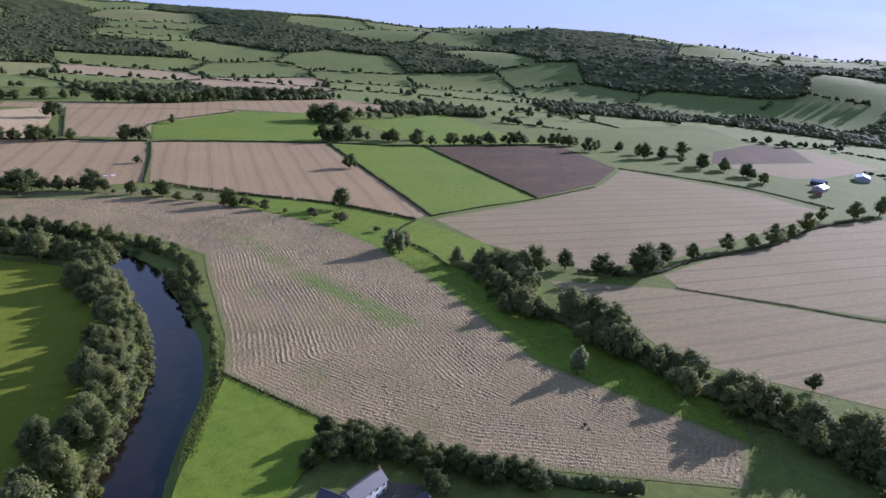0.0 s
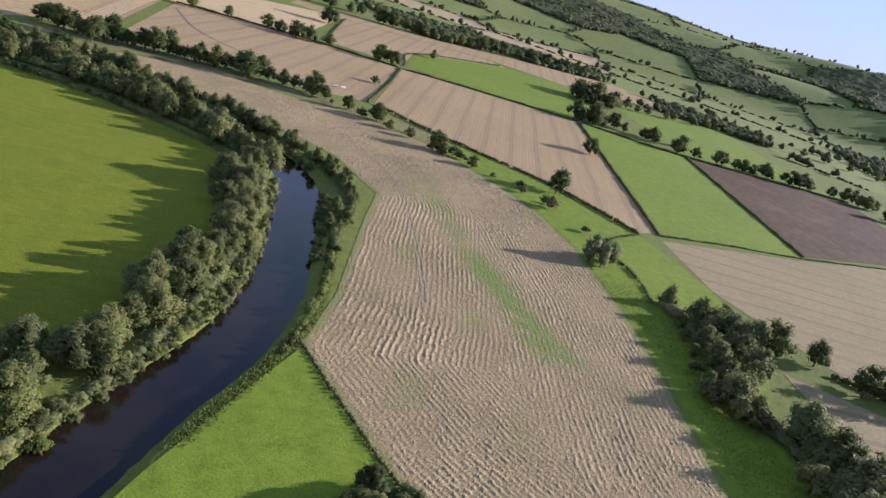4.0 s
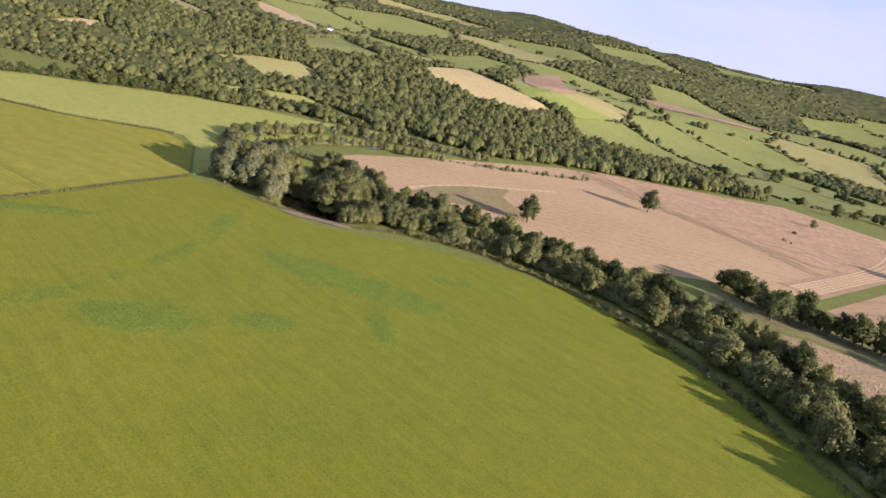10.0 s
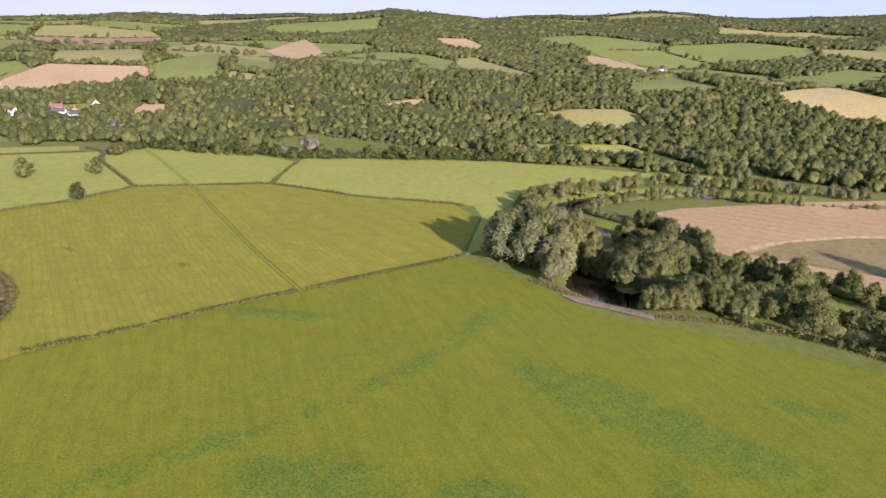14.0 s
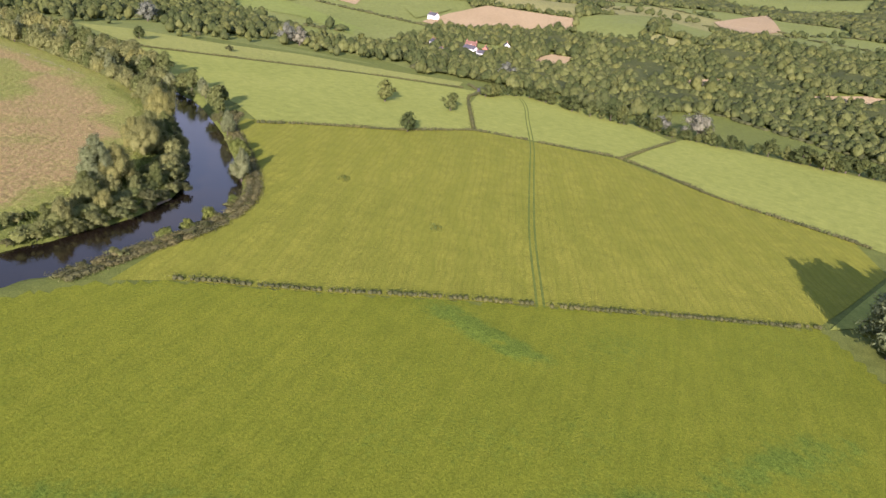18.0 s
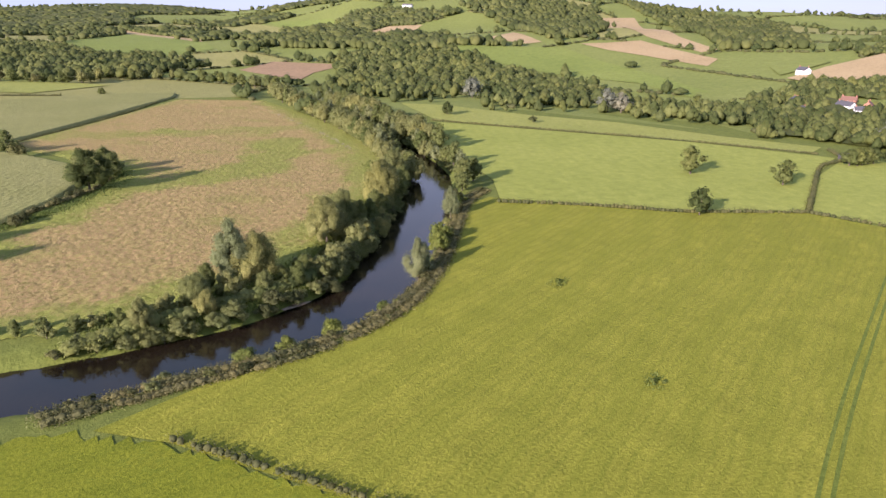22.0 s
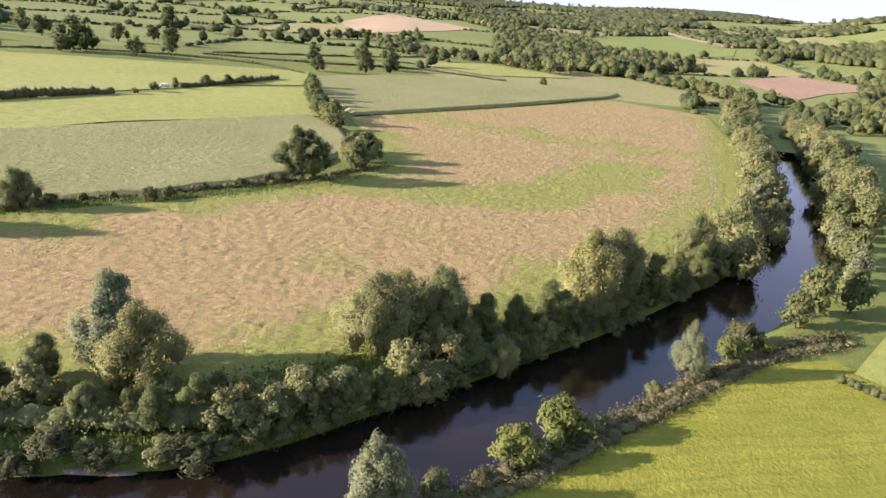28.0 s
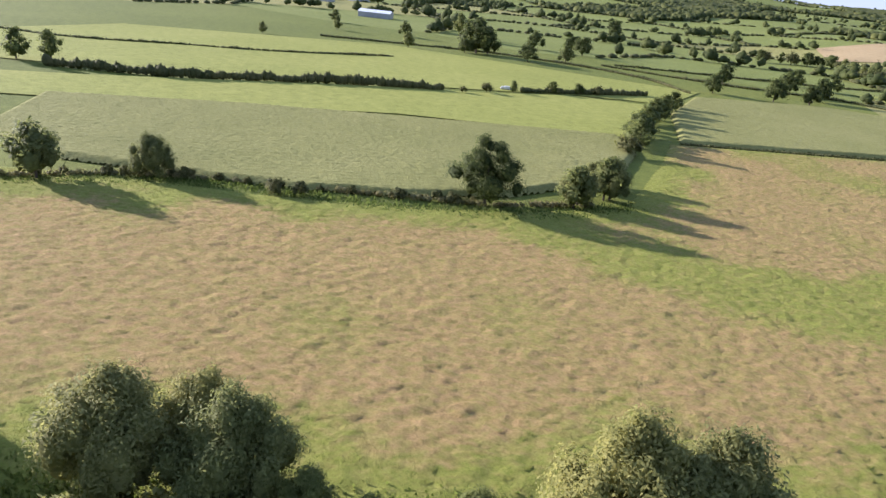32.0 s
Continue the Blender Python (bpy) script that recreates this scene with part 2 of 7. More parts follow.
OAK_LEAF = leaf_mat("oak_leaf", (0.078, 0.1, 0.027), (0.102, 0.125, 0.035), (0.132, 0.15, 0.046))
WILLOW_LEAF = leaf_mat("willow_leaf", (0.155, 0.172, 0.056), (0.2, 0.215, 0.073), (0.248, 0.258, 0.096))
OLIVE_LEAF = leaf_mat("olive_leaf", (0.21, 0.215, 0.072), (0.265, 0.266, 0.092), (0.325, 0.32, 0.12))
GREY_LEAF = leaf_mat("silver_leaf", (0.205, 0.228, 0.098), (0.252, 0.275, 0.126), (0.31, 0.328, 0.165))
PALE_LEAF = leaf_mat("pale_leaf", (0.21, 0.215, 0.155), (0.265, 0.265, 0.2), (0.33, 0.325, 0.255))
ALDER_LEAF = leaf_mat("alder_leaf", (0.138, 0.162, 0.044), (0.175, 0.197, 0.058), (0.216, 0.232, 0.076))
LIME_LEAF = leaf_mat("lime_leaf", (0.14, 0.172, 0.036), (0.178, 0.21, 0.047), (0.22, 0.245, 0.062))
HEDGE_LEAF = leaf_mat("hedge_leaf", (0.1, 0.11, 0.038), (0.13, 0.135, 0.05), (0.17, 0.168, 0.066))


def bark_mat():
    m, nt, b = shader("bark", 0.95, 0.1)
    s = noise_tex(nt, 3.0, 5, place_vec(nt, 0, (1, 1, 0.25)), 0.7)
    nt.links.new(ramp(nt, [(0.3, (0.05, 0.038, 0.028)), (0.7, (0.14, 0.115, 0.09))], s), b.inputs["Base Color"])
    bump(nt, b, s, 0.8, 0.08)
    return m


BARK = bark_mat()


def water_mat():
    m, nt, b = shader("river_water", 0.06, 0.5)
    v = place_vec(nt)
    s = noise_tex(nt, 0.9, 5, v, 0.6)
    nt.links.new(ramp(nt, [(0.3, (0.006, 0.005, 0.0035)), (0.7, (0.016, 0.011, 0.006))], noise_tex(nt, 0.05, 4, v)), b.inputs["Base Color"])
    b.inputs["IOR"].default_value = 1.33
    bump(nt, b, s, 0.12, 0.15)
    return m


WATER = water_mat()

# ---------------------------------------------------------------- land form
CENTRE = (-250.0, 200.0)
# Azimuth, foot of the rise, first shoulder (distance, height), far crest (distance, height).
RISE = [
    (-180, 700, 1150, 60, 3600, 170), (-165, 720, 1500, 58, 3000, 118), (-152, 800, 1700, 72, 2500, 136), (-142, 820, 1500, 58, 2350, 160),
    (-131, 880, 1500, 42, 2400, 138), (-121, 900, 1500, 24, 3600, 82), (-112, 900, 1450, 20, 3800, 92), (-100, 900, 1400, 18, 4000, 68), (-84, 1300, 2200, 30, 3700, 78), (-71, 1500, 2600, 45, 3600, 140), (-62, 1500, 2600, 45, 3600, 110),
    (0, 1500, 2600, 90, 4000, 190), (22, 1900, 2600, 140, 3500, 190), (45, 2000, 2800, 130, 3700, 215), (58, 1900, 2800, 90, 3900, 208), (68, 1900, 2800, 80, 4000, 208),
    (79, 1800, 2800, 82, 4100, 180), (87, 1700, 2800, 90, 4100, 238), (97, 1500, 2500, 84, 3900, 275), (108, 1300, 2200, 75, 3700, 285), (124, 900, 1400, 72, 3600, 290), (150, 690, 1100, 52, 3500, 242), (166, 690, 1100, 54, 3300, 225),
]
_az = np.array([r[0] for r in RISE] + [180.0])
_rows = np.array([r[1:] for r in RISE] + [RISE[0][1:]], float)


def smooth01(t):
    t = np.clip(t, 0, 1)
    return t * t * (3 - 2 * t)


def swell(x, y):
    """Broad uneven swelling of the hills, about -1 to 1."""
    return (np.sin(x / 310 + 1.3 * np.sin(y / 420)) * np.cos(y / 370 + 0.8 * np.sin(x / 530)) + 0.5 * np.sin(x / 140 + y / 190) * np.cos(y / 155 - x / 260)) / 1.5


def land(x, y):
    x, y = np.asarray(x, float), np.asarray(y, float)
    dx, dy = x - CENTRE[0], y - CENTRE[1]
    r, a = np.hypot(dx, dy), np.degrees(np.arctan2(dy, dx))
    foot, r1, h1, r2, h2 = (np.interp(a, _az, _rows[:, k]) for k in range(5))
    h = h1 * smooth01((r - foot) / (r1 - foot)) + (h2 - h1) * smooth01((r - r1) / (r2 - r1))
    return h + swell(x, y) * np.clip((r - foot) / 900, 0, 1) * (8 + 0.10 * h) - 18 * smooth01((r - r2) / 900)


RIVER_A = [(-345, 70), (-318, 58), (-285, 52), (-250, 52), (-215, 50), (-185, 50), (-165, 62), (-140, 110), (-122, 150), (-104, 185), (-92, 225), (-87, 270), (-85, 320), (-84, 355), (-100, 395), (-140, 430), (-190, 465), (-250, 485), (-305, 487), (-360, 478), (-410, 455), (-438, 420), (-440, 385), (-462, 378), (-490, 405), (-500, 440), (-530, 450), (-570, 430), (-605, 430), (-640, 480), (-650, 560), (-600, 640), (-560, 760), (-560, 900)]
RIVER_B = [(-330, 60), (-370, 85), (-410, 105), (-450, 115), (-480, 116), (-510, 108), (-545, 82), (-575, 58), (-605, 30), (-640, -8), (-668, -58), (-700, -130), (-735, -220), (-770, -330), (-830, -430), (-900, -520)]


def spline(points, step=5.0):
    p = np.array(points, float)
    q = np.vstack([2 * p[0] - p[1], p, 2 * p[-1] - p[-2]])
    out = []
    for i in range(1, len(q) - 2):
        n = max(2, int(np.linalg.norm(q[i + 1] - q[i]) / step))
        t = np.linspace(0, 1, n, endpoint=False)[:, None]
        out.append(0.5 * (2 * q[i] + (q[i + 1] - q[i - 1]) * t + (2 * q[i - 1] - 5 * q[i] + 4 * q[i + 1] - q[i + 2]) * t**2 + (3 * q[i] - q[i - 1] - 3 * q[i + 1] + q[i + 2]) * t**3))
    return np.vstack(out + [p[-1:]])


RIV = [spline(RIVER_A), spline(RIVER_B)]


def river_gap(x, y):
    """The distance to the middle of the nearest river."""
    x, y = np.asarray(x, float).ravel(), np.asarray(y, float).ravel()
    best = np.full(x.shape, 1e9)
    for line in RIV:
        for s in range(0, len(x), 40000):
            part_x, part_y = x[s : s + 40000], y[s : s + 40000]
            d = np.full(part_x.shape, 1e9)
            for px, py in line:
                d = np.minimum(d, (part_x - px) ** 2 + (part_y - py) ** 2)
            best[s : s + 40000] = np.minimum(best[s : s + 40000], np.sqrt(d))
    return best


HALF, WATER_Z = 12.5, -2.6


def ground_z(x, y):
    """The height of the ground, river banks included."""
    x, y = np.asarray(x, float), np.asarray(y, float)
    return land(x, y) - 4.4 * (1 - smooth01((river_gap(x, y).reshape(x.shape) - HALF + 3.5) / 6.0))


def inside(poly, x, y):
    x, y = np.asarray(x, float), np.asarray(y, float)
    hit = np.zeros(x.shape, bool)
    for (ax, ay), (bx, by) in zip(poly, poly[1:] + poly[:1]):
        cut = (ay > y) != (by > y)
        hit ^= cut & (x < (bx - ax) * (y - ay) / ((by - ay) or 1e-9) + ax)
    return hit


def mesh_object(name, verts, faces, material, smooth=False):
    me = bpy.data.meshes.new(name)
    me.from_pydata([tuple(v) for v in verts], [], [tuple(f) for f in faces])
    if material:
        me.materials.append(material)
    if smooth:
        me.polygons.foreach_set("use_smooth", [True] * len(me.polygons))
    me.update()
    return new(name, me)


def part(name, bm, material, parent, label=""):
    """One mesh object from a bmesh under a thing or under a part."""
    me = bpy.data.meshes.new(name)
    bm.to_mesh(me)
    bm.free()
    me.materials.append(material)
    ob = new(name, me)
    ob.parent = parent
    if label:
        tagged(ob, label)
    return ob


def core_edge(a):
    return np.interp(a, [-180, -150, -122, -90, -40, 10, 40, 70, 95, 112, 125, 140, 180], [640, 660, 760, 640, 620, 1200, 1300, 1280, 1150, 1050, 800, 640, 640])


def axis_lines(low, high, fine, end):
    """Grid lines: fine steps inside, growing outward."""
    core = list(np.arange(low, high + fine, fine))
    for sign, start in ((1, core[-1]), (-1, core[0])):
        step, at = fine, start
        while abs(at - start) < end:
            step = min(step * 1.22, 90)
            at += sign * step
            core.append(at)
    return np.array(sorted(core))


gx, gy = axis_lines(-700, -60, 4.0, 4500), axis_lines(-120, 510, 4.0, 4500)
GX, GY = np.meshgrid(gx, gy, indexing="ij")
GZ = land(GX, GY)
_r = np.hypot(GX - CENTRE[0], GY - CENTRE[1])
_a = np.degrees(np.arctan2(GY - CENTRE[1], GX - CENTRE[0]))
near_river = (GX > -960) & (GX < 20) & (GY > -580) & (GY < 960)
gap = np.full(GX.shape, 1e9)
gap[near_river] = river_gap(GX[near_river], GY[near_river])
GZ = GZ - 4.4 * (1 - smooth01((gap - HALF + 3.5) / 6.0)) - 3.0 * smooth01((_r - core_edge(_a) - 140) / 160)
nx, ny = len(gx), len(gy)
idx = np.arange(nx * ny).reshape(nx, ny)
quads = np.stack([idx[:-1, :-1], idx[1:, :-1], idx[1:, 1:], idx[:-1, 1:]], -1).reshape(-1, 4)
ground = mesh_object("ground", np.stack([GX, GY, GZ], -1).reshape(-1, 3), quads, GRASS, True)
tagged(ground, "green grassy river plain rising to hills", "ground", kind="structure")


def ribbon(line, half, z):
    p = np.array(line)
    d = np.gradient(p, axis=0)
    d /= np.linalg.norm(d, axis=1)[:, None] + 1e-9
    nrm = np.stack([-d[:, 1], d[:, 0]], -1)
    v = []
    for a, b in zip(p, nrm):
        v += [(a[0] + b[0] * half, a[1] + b[1] * half, z), (a[0] - b[0] * half, a[1] - b[1] * half, z)]
    return v, [(2 * i, 2 * i + 1, 2 * i + 3, 2 * i + 2) for i in range(len(p) - 1)]


for k, line in enumerate(RIV):
    v, f = ribbon(line, HALF + 3.5, WATER_Z - 0.006 * k)
    tagged(mesh_object("water", v, f, WATER), "dark brown still river water between wooded banks", "river", kind="structure")

# ---------------------------------------------------------------- fields


FIELDS = []


def field(name, poly, material, label, lift=0.09, cell=30.0):
    """A field lying on the land, cut into a grid so that it follows the ground."""
    FIELDS.append(poly)
    lift += 0.005 * len(FIELDS)
    bm = bmesh.new()
    bm.faces.new([bm.verts.new((x, y, 0)) for x, y in poly])
    if max(land([p[0] for p in poly], [p[1] for p in poly])) > 0.5:
        for k in (0, 1):
            low, high = min(p[k] for p in poly), max(p[k] for p in poly)
            at = math.ceil(low / cell) * cell
            while at < high:
                co, no = [0, 0, 0], [0, 0, 0]
                co[k], no[k] = at, 1
                bmesh.ops.bisect_plane(bm, geom=bm.verts[:] + bm.edges[:] + bm.faces[:], plane_co=co, plane_no=no)
                at += cell
    for vert in bm.verts:
        vert.co.z = float(land(vert.co.x, vert.co.y)) + lift
    bmesh.ops.recalc_face_normals(bm, faces=bm.faces)
    if sum(f.normal.z for f in bm.faces) < 0:
        bmesh.ops.reverse_faces(bm, faces=bm.faces)
    me = bpy.data.meshes.new(name)
    bm.to_mesh(me)
    bm.free()
    me.materials.append(material)
    return tagged(new(name, me), label, "field", kind="structure")


HAYFIELD = [(-81, 189), (-68, 229), (-58, 279), (-50, 320), (-40, 362), (-62, 415), (-97, 448), (-137, 478), (-202, 499), (-250, 528), (-218, 552), (-161, 569), (-98, 550), (-40, 545), (15, 504), (54, 440), (72, 399), (80, 344), (78, 262), (70, 200), (60, 140), (74, 90), (90, 40), (60, 20), (-23, 82), (-56, 130)]
field("grass_strip", [(62, 140), (72, 200), (80, 262), (82, 344), (74, 400), (56, 442), (17, 508), (-38, 549), (-96, 556), (-95, 575), (-30, 570), (25, 542), (105, 472), (150, 402), (164, 322), (150, 240), (110, 190), (118, 120), (105, 60), (92, 40), (76, 90)], LUSH, "lush green damp strip beside the hay field", 0.03)
field("rough_strip", [(-95, 577), (-30, 572), (25, 544), (19, 508), (-36, 549), (-96, 554), (-161, 573), (-218, 556), (-255, 532), (-292, 560), (-270, 592), (-150, 594)], DULL_STRIP, "dull olive strip of rank grass beside the hay", 0.06)
field("stubble_field", [(-22, 598), (33, 838), (250, 800), (172, 412), (150, 404), (107, 475), (27, 544)], STUBBLE, "brown stubble field with dark tramlines")
field("grass_field", [(256, 802), (384, 758), (318, 440), (174, 412)], LUSH, "bright green grass field")
field("ploughed_field", [(390, 756), (632, 744), (567, 560), (451, 482), (323, 443)], SOIL, "dark ploughed soil field")
field("stubble_field", [(168, 398), (318, 432), (451, 475), (569, 550), (622, 390), (610, 298), (562, 279), (374, 251), (269, 233), (194, 241), (164, 322)], STUBBLE_B, "wide brown stubble field")
field("stubble_field", [(241, 210), (518, 258), (640, 250), (640, 120), (470, 30), (320, 82), (228, 184)], STUBBLE_B, "brown stubble field beyond a hedge")
field("stubble_field", [(151, 233), (224, 186), (308, 77), (420, 10), (350, -60), (184, 19), (129, 112), (145, 154)], STUBBLE_B, "brown stubble field behind willow trees")
field("stubble_field", [(-230, 870), (-100, 866), (27, 836), (-28, 600), (-90, 592), (-150, 622), (-235, 640)], STUBBLE, "brown stubble field with tramlines")
field("stubble_field", [(-60, 890), (-21, 1175), (232, 1190), (250, 1150), (69, 1003), (37, 868)], STUBBLE, "brown stubble field")
field("stubble_field", [(-20, 1180), (232, 1196), (366, 1140), (540, 1180), (640, 1260), (560, 1400), (300, 1330), (170, 1272), (20, 1262), (-100, 1262), (-110, 1195)], STUBBLE, "brown stubble field below a row of tall trees")
field("ploughed_field", [(770, 556), (905, 650), (1120, 712), (1150, 658), (1000, 528)], SOIL, "dark ploughed field beyond the stubble")
field("stubble_field", [(768, 548), (1000, 522), (1150, 650), (1161, 630), (1081, 456), (830, 425), (790, 440)], STUBBLE_B, "tan stubble field near farm sheds")
field("barley_field", [(-262, 1046), (-57, 1185), (-30, 1175), (-66, 995), (-90, 880), (-240, 866)], GOLD, "golden straw stubble field with swaths")
TAN_FIELD = [(-562, 462), (-584, 482), (-598, 524), (-604, 640), (-598, 828), (-450, 1140), (-307, 1130), (-262, 1017), (-252, 838), (-252, 660), (-290, 600), (-334, 530), (-411, 512), (-455, 490), (-493, 474), (-525, 478), (-546, 470)]
field("tan_field", TAN_FIELD, TAN, "tan harvested field with two oaks")
field("grass_field", [(41, 868), (72, 1000), (237, 1148), (366, 1133), (330, 954), (240, 808)], LUSH, "green grass field")
field("grass_field", [(413, 1050), (675, 1132), (626, 905), (634, 759), (390, 770)], LUSH, "green grass field")
field("grass_field", [(704, 705), (782, 906), (1307, 982), (1115, 727), (928, 661)], GRASS, "dull green field")
field("grass_field", [(-512, 330), (-475, 245), (-445, 185), (-430, 150), (-421, 137), (-445, 134), (-470, 137), (-505, 131), (-540, 110), (-575, 82), (-605, 58), (-621, 54), (-645, 94), (-669, 126), (-712, 158), (-714, 197), (-714, 250), (-663, 308), (-632, 366), (-590, 370), (-540, 345)], MEADOW, "yellow-green meadow crossed by a pair of wheel tracks")
MEADOW_POLY = [(-419, 134), (-430, 149), (-447, 185), (-476, 245), (-513, 332), (-462, 352), (-420, 362), (-390, 400), (-340, 440), (-300, 452), (-240, 440), (-176, 411), (-124, 381), (-110, 330), (-113, 260), (-130, 197), (-152, 146), (-188, 84), (-290, 82), (-350, 100), (-372, 108), (-400, 122)]
FIELDS.append(MEADOW_POLY)
field("grass_field", [(-716, 160), (-718, 197), (-717, 250), (-815, 282), (-882, 234), (-923, 146), (-873, 122), (-795, 133)], SPRING, "pale yellow-green meadow")
field("grass_field", [(-717, 256), (-764, 268), (-833, 291), (-822, 382), (-806, 470), (-782, 520), (-745, 565), (-706, 655), (-690, 640), (-678, 525), (-634, 430), (-625, 378), (-662, 315)], SPRING, "green meadow below a wooded hill")
field("grass_field", [(-513, 334), (-540, 347), (-590, 372), (-625, 379), (-634, 430), (-618, 405), (-580, 396), (-535, 362)], SPRING, "green corner of meadow beside the willow clump")
field("grass_strip", [(-900, 510), (-900, 567), (-893, 660), (-828, 668), (-735, 656), (-727, 630), (-815, 608), (-842, 552), (-860, 520)], PALE, "narrow pale pasture between wood and meadow", 0.8)
# Fields of the southern hill and the plain below it.
for poly, kind, label in (
    ([(-1937, -806), (-2049, -768), (-1571, -379), (-1457, -251), (-1423, -259), (-1538, -422)], DRY_TAN, "tan stubble field on the hillside"),
    ([(-1403, -463), (-1492, -405), (-1373, -208), (-1312, -192), (-1361, -312)], DRY_TAN, "tan stubble field below the hill wood"),
    ([(-1333, -613), (-1457, -657), (-1368, -517), (-1332, -522)], DRY_TAN, "small tan field under the wood"),
    ([(-1310, -992), (-1473, -1044), (-1519, -980), (-1405, -905)], DRY_TAN, "long tan field at the hill foot"),
    ([(-1202, -599), (-1350, -457), (-1233, -233), (-1099, -39), (-1056, -27), (-1159, -202), (-1157, -392)], HILL_GREEN, "long lush green pasture above a wooded belt"),
    ([(-816, -1170), (-1053, -1466), (-1033, -1047), (-973, -903), (-832, -822), (-756, -890)], HILL_GREEN, "green sloping field on a low rise"),
    ([(-980, -1615), (-1085, -1584), (-1075, -1160), (-1040, -1080), (-1045, -1427)], DRY_TAN, "narrow tan field along a rise"),
    ([(-869, -629), (-949, -676), (-1007, -576), (-931, -546), (-880, -500)], RED, "red-brown field among hedges"),
    ([(-1192, -1466), (-1458, -1635), (-1424, -1399), (-1207, -1091)], HAZED_PALE, "pale pasture on a low rise"),
    ([(-1494, -1633), (-1540, -1360), (-1449, -1184), (-1403, -1337)], HILL_GREEN, "bright green pasture on the hill shoulder"),
    ([(-365, -1079), (-438, -1300), (-596, -1069), (-547, -995), (-425, -867)], DRY_TAN, "golden stubble field among tree rows"),
    ([(-497, -554), (-614, -634), (-666, -531), (-579, -486)], PALE, "pale green pasture with dry patches"),
):
    field("southern_field", poly, kind, label, 0.5, 40.0)
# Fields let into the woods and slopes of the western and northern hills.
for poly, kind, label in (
    ([(-1027, 584), (-1042, 674), (-1038, 738), (-1000, 754), (-962, 704), (-966, 646), (-1006, 616)], HAZED_PALE, "small paddock cut into the wood"),
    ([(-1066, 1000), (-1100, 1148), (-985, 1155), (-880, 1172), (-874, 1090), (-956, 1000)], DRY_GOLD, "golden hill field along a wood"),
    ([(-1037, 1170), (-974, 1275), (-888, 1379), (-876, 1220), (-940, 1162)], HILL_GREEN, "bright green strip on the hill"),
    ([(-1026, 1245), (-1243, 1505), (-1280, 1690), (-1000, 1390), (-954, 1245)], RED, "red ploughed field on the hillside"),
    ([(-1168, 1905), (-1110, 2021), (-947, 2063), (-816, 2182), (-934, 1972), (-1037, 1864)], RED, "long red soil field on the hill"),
    ([(-1389, 1314), (-1450, 1549), (-1338, 1574), (-1256, 1417), (-1140, 1150)], HAZED_PASTURE, "green hill pasture"),
    ([(-1245, 859), (-1384, 1069), (-1106, 951), (-1109, 875), (-1111, 807)], HAZED_PASTURE, "green hill pasture among hedges"),
    ([(-1844, 774), (-1897, 841), (-1737, 852), (-1355, 775), (-1376, 739), (-1492, 654)], HAZED_PALE, "pale hill field"),
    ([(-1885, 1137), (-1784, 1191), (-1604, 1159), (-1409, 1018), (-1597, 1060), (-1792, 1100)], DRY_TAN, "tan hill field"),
    ([(-1965, 1168), (-1951, 1240), (-1678, 1200), (-1731, 1170)], HAZED_PASTURE, "green hill field"),
    ([(-1521, 855), (-1397, 956), (-1296, 875), (-1427, 819)], HAZED_PALE, "pale hill field"),
    ([(-1436, 1383), (-1381, 1545), (-1175, 1266), (-1105, 1099)], HAZED_PASTURE, "green hill pasture"),
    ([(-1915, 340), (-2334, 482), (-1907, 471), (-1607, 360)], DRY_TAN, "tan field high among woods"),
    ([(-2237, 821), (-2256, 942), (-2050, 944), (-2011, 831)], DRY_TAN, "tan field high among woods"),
    ([(-1415, 520), (-1654, 699), (-1430, 624), (-1326, 497)], HAZED_PASTURE, "green glade on the hill"),
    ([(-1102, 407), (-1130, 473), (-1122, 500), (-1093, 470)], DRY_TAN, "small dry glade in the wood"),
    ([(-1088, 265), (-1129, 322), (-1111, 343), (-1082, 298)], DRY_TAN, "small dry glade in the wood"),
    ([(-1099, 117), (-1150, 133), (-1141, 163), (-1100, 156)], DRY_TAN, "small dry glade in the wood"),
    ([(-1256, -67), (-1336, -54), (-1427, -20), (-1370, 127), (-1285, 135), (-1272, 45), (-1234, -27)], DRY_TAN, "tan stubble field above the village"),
    ([(-1440, -17), (-1900, -55), (-1850, 80), (-1390, 125)], HAZED_PALE, "pale sloping pasture above the village"),
    ([(-1375, 132), (-1696, 239), (-1460, 240), (-1242, 223), (-1262, 142)], HAZED_PASTURE, "green sloping pasture above the wood"),
    ([(-1343, 246), (-1580, 264), (-1488, 334), (-1313, 309)], HAZED_PASTURE, "green sloping pasture above the wood"),
    ([(-1255, 232), (-1311, 246), (-1251, 331)], HAZED_PALE, "pale corner of pasture above the wood"),
    ([(-1130, -110), (-1139, -75), (-1063, -20), (-1047, -78)], HAZED_PASTURE, "lush paddock by the village"),
    ([(-1157, 15), (-1165, 95), (-1121, 56)], HAZED_PASTURE, "lush paddock by the village"),
    ([(-1329, -118), (-1398, -102), (-1373, -60), (-1274, -82)], HAZED_PASTURE, "green field above the village"),
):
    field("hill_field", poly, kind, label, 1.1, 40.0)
field("grass_field", [(-622, 60), (-671, 122), (-714, 158), (-802, 131), (-876, 117), (-856, 30), (-813, -60), (-772, -140), (-700, -60), (-650, 30)], SPRING, "bright green pasture with single trees")
field("rough_strip", [(-834, -256), (-780, -150), (-820, -62), (-862, 28), (-884, 100), (-915, 95), (-902, 28), (-900, -60), (-872, -130), (-860, -220)], PALE, "strip of pale dry grass")
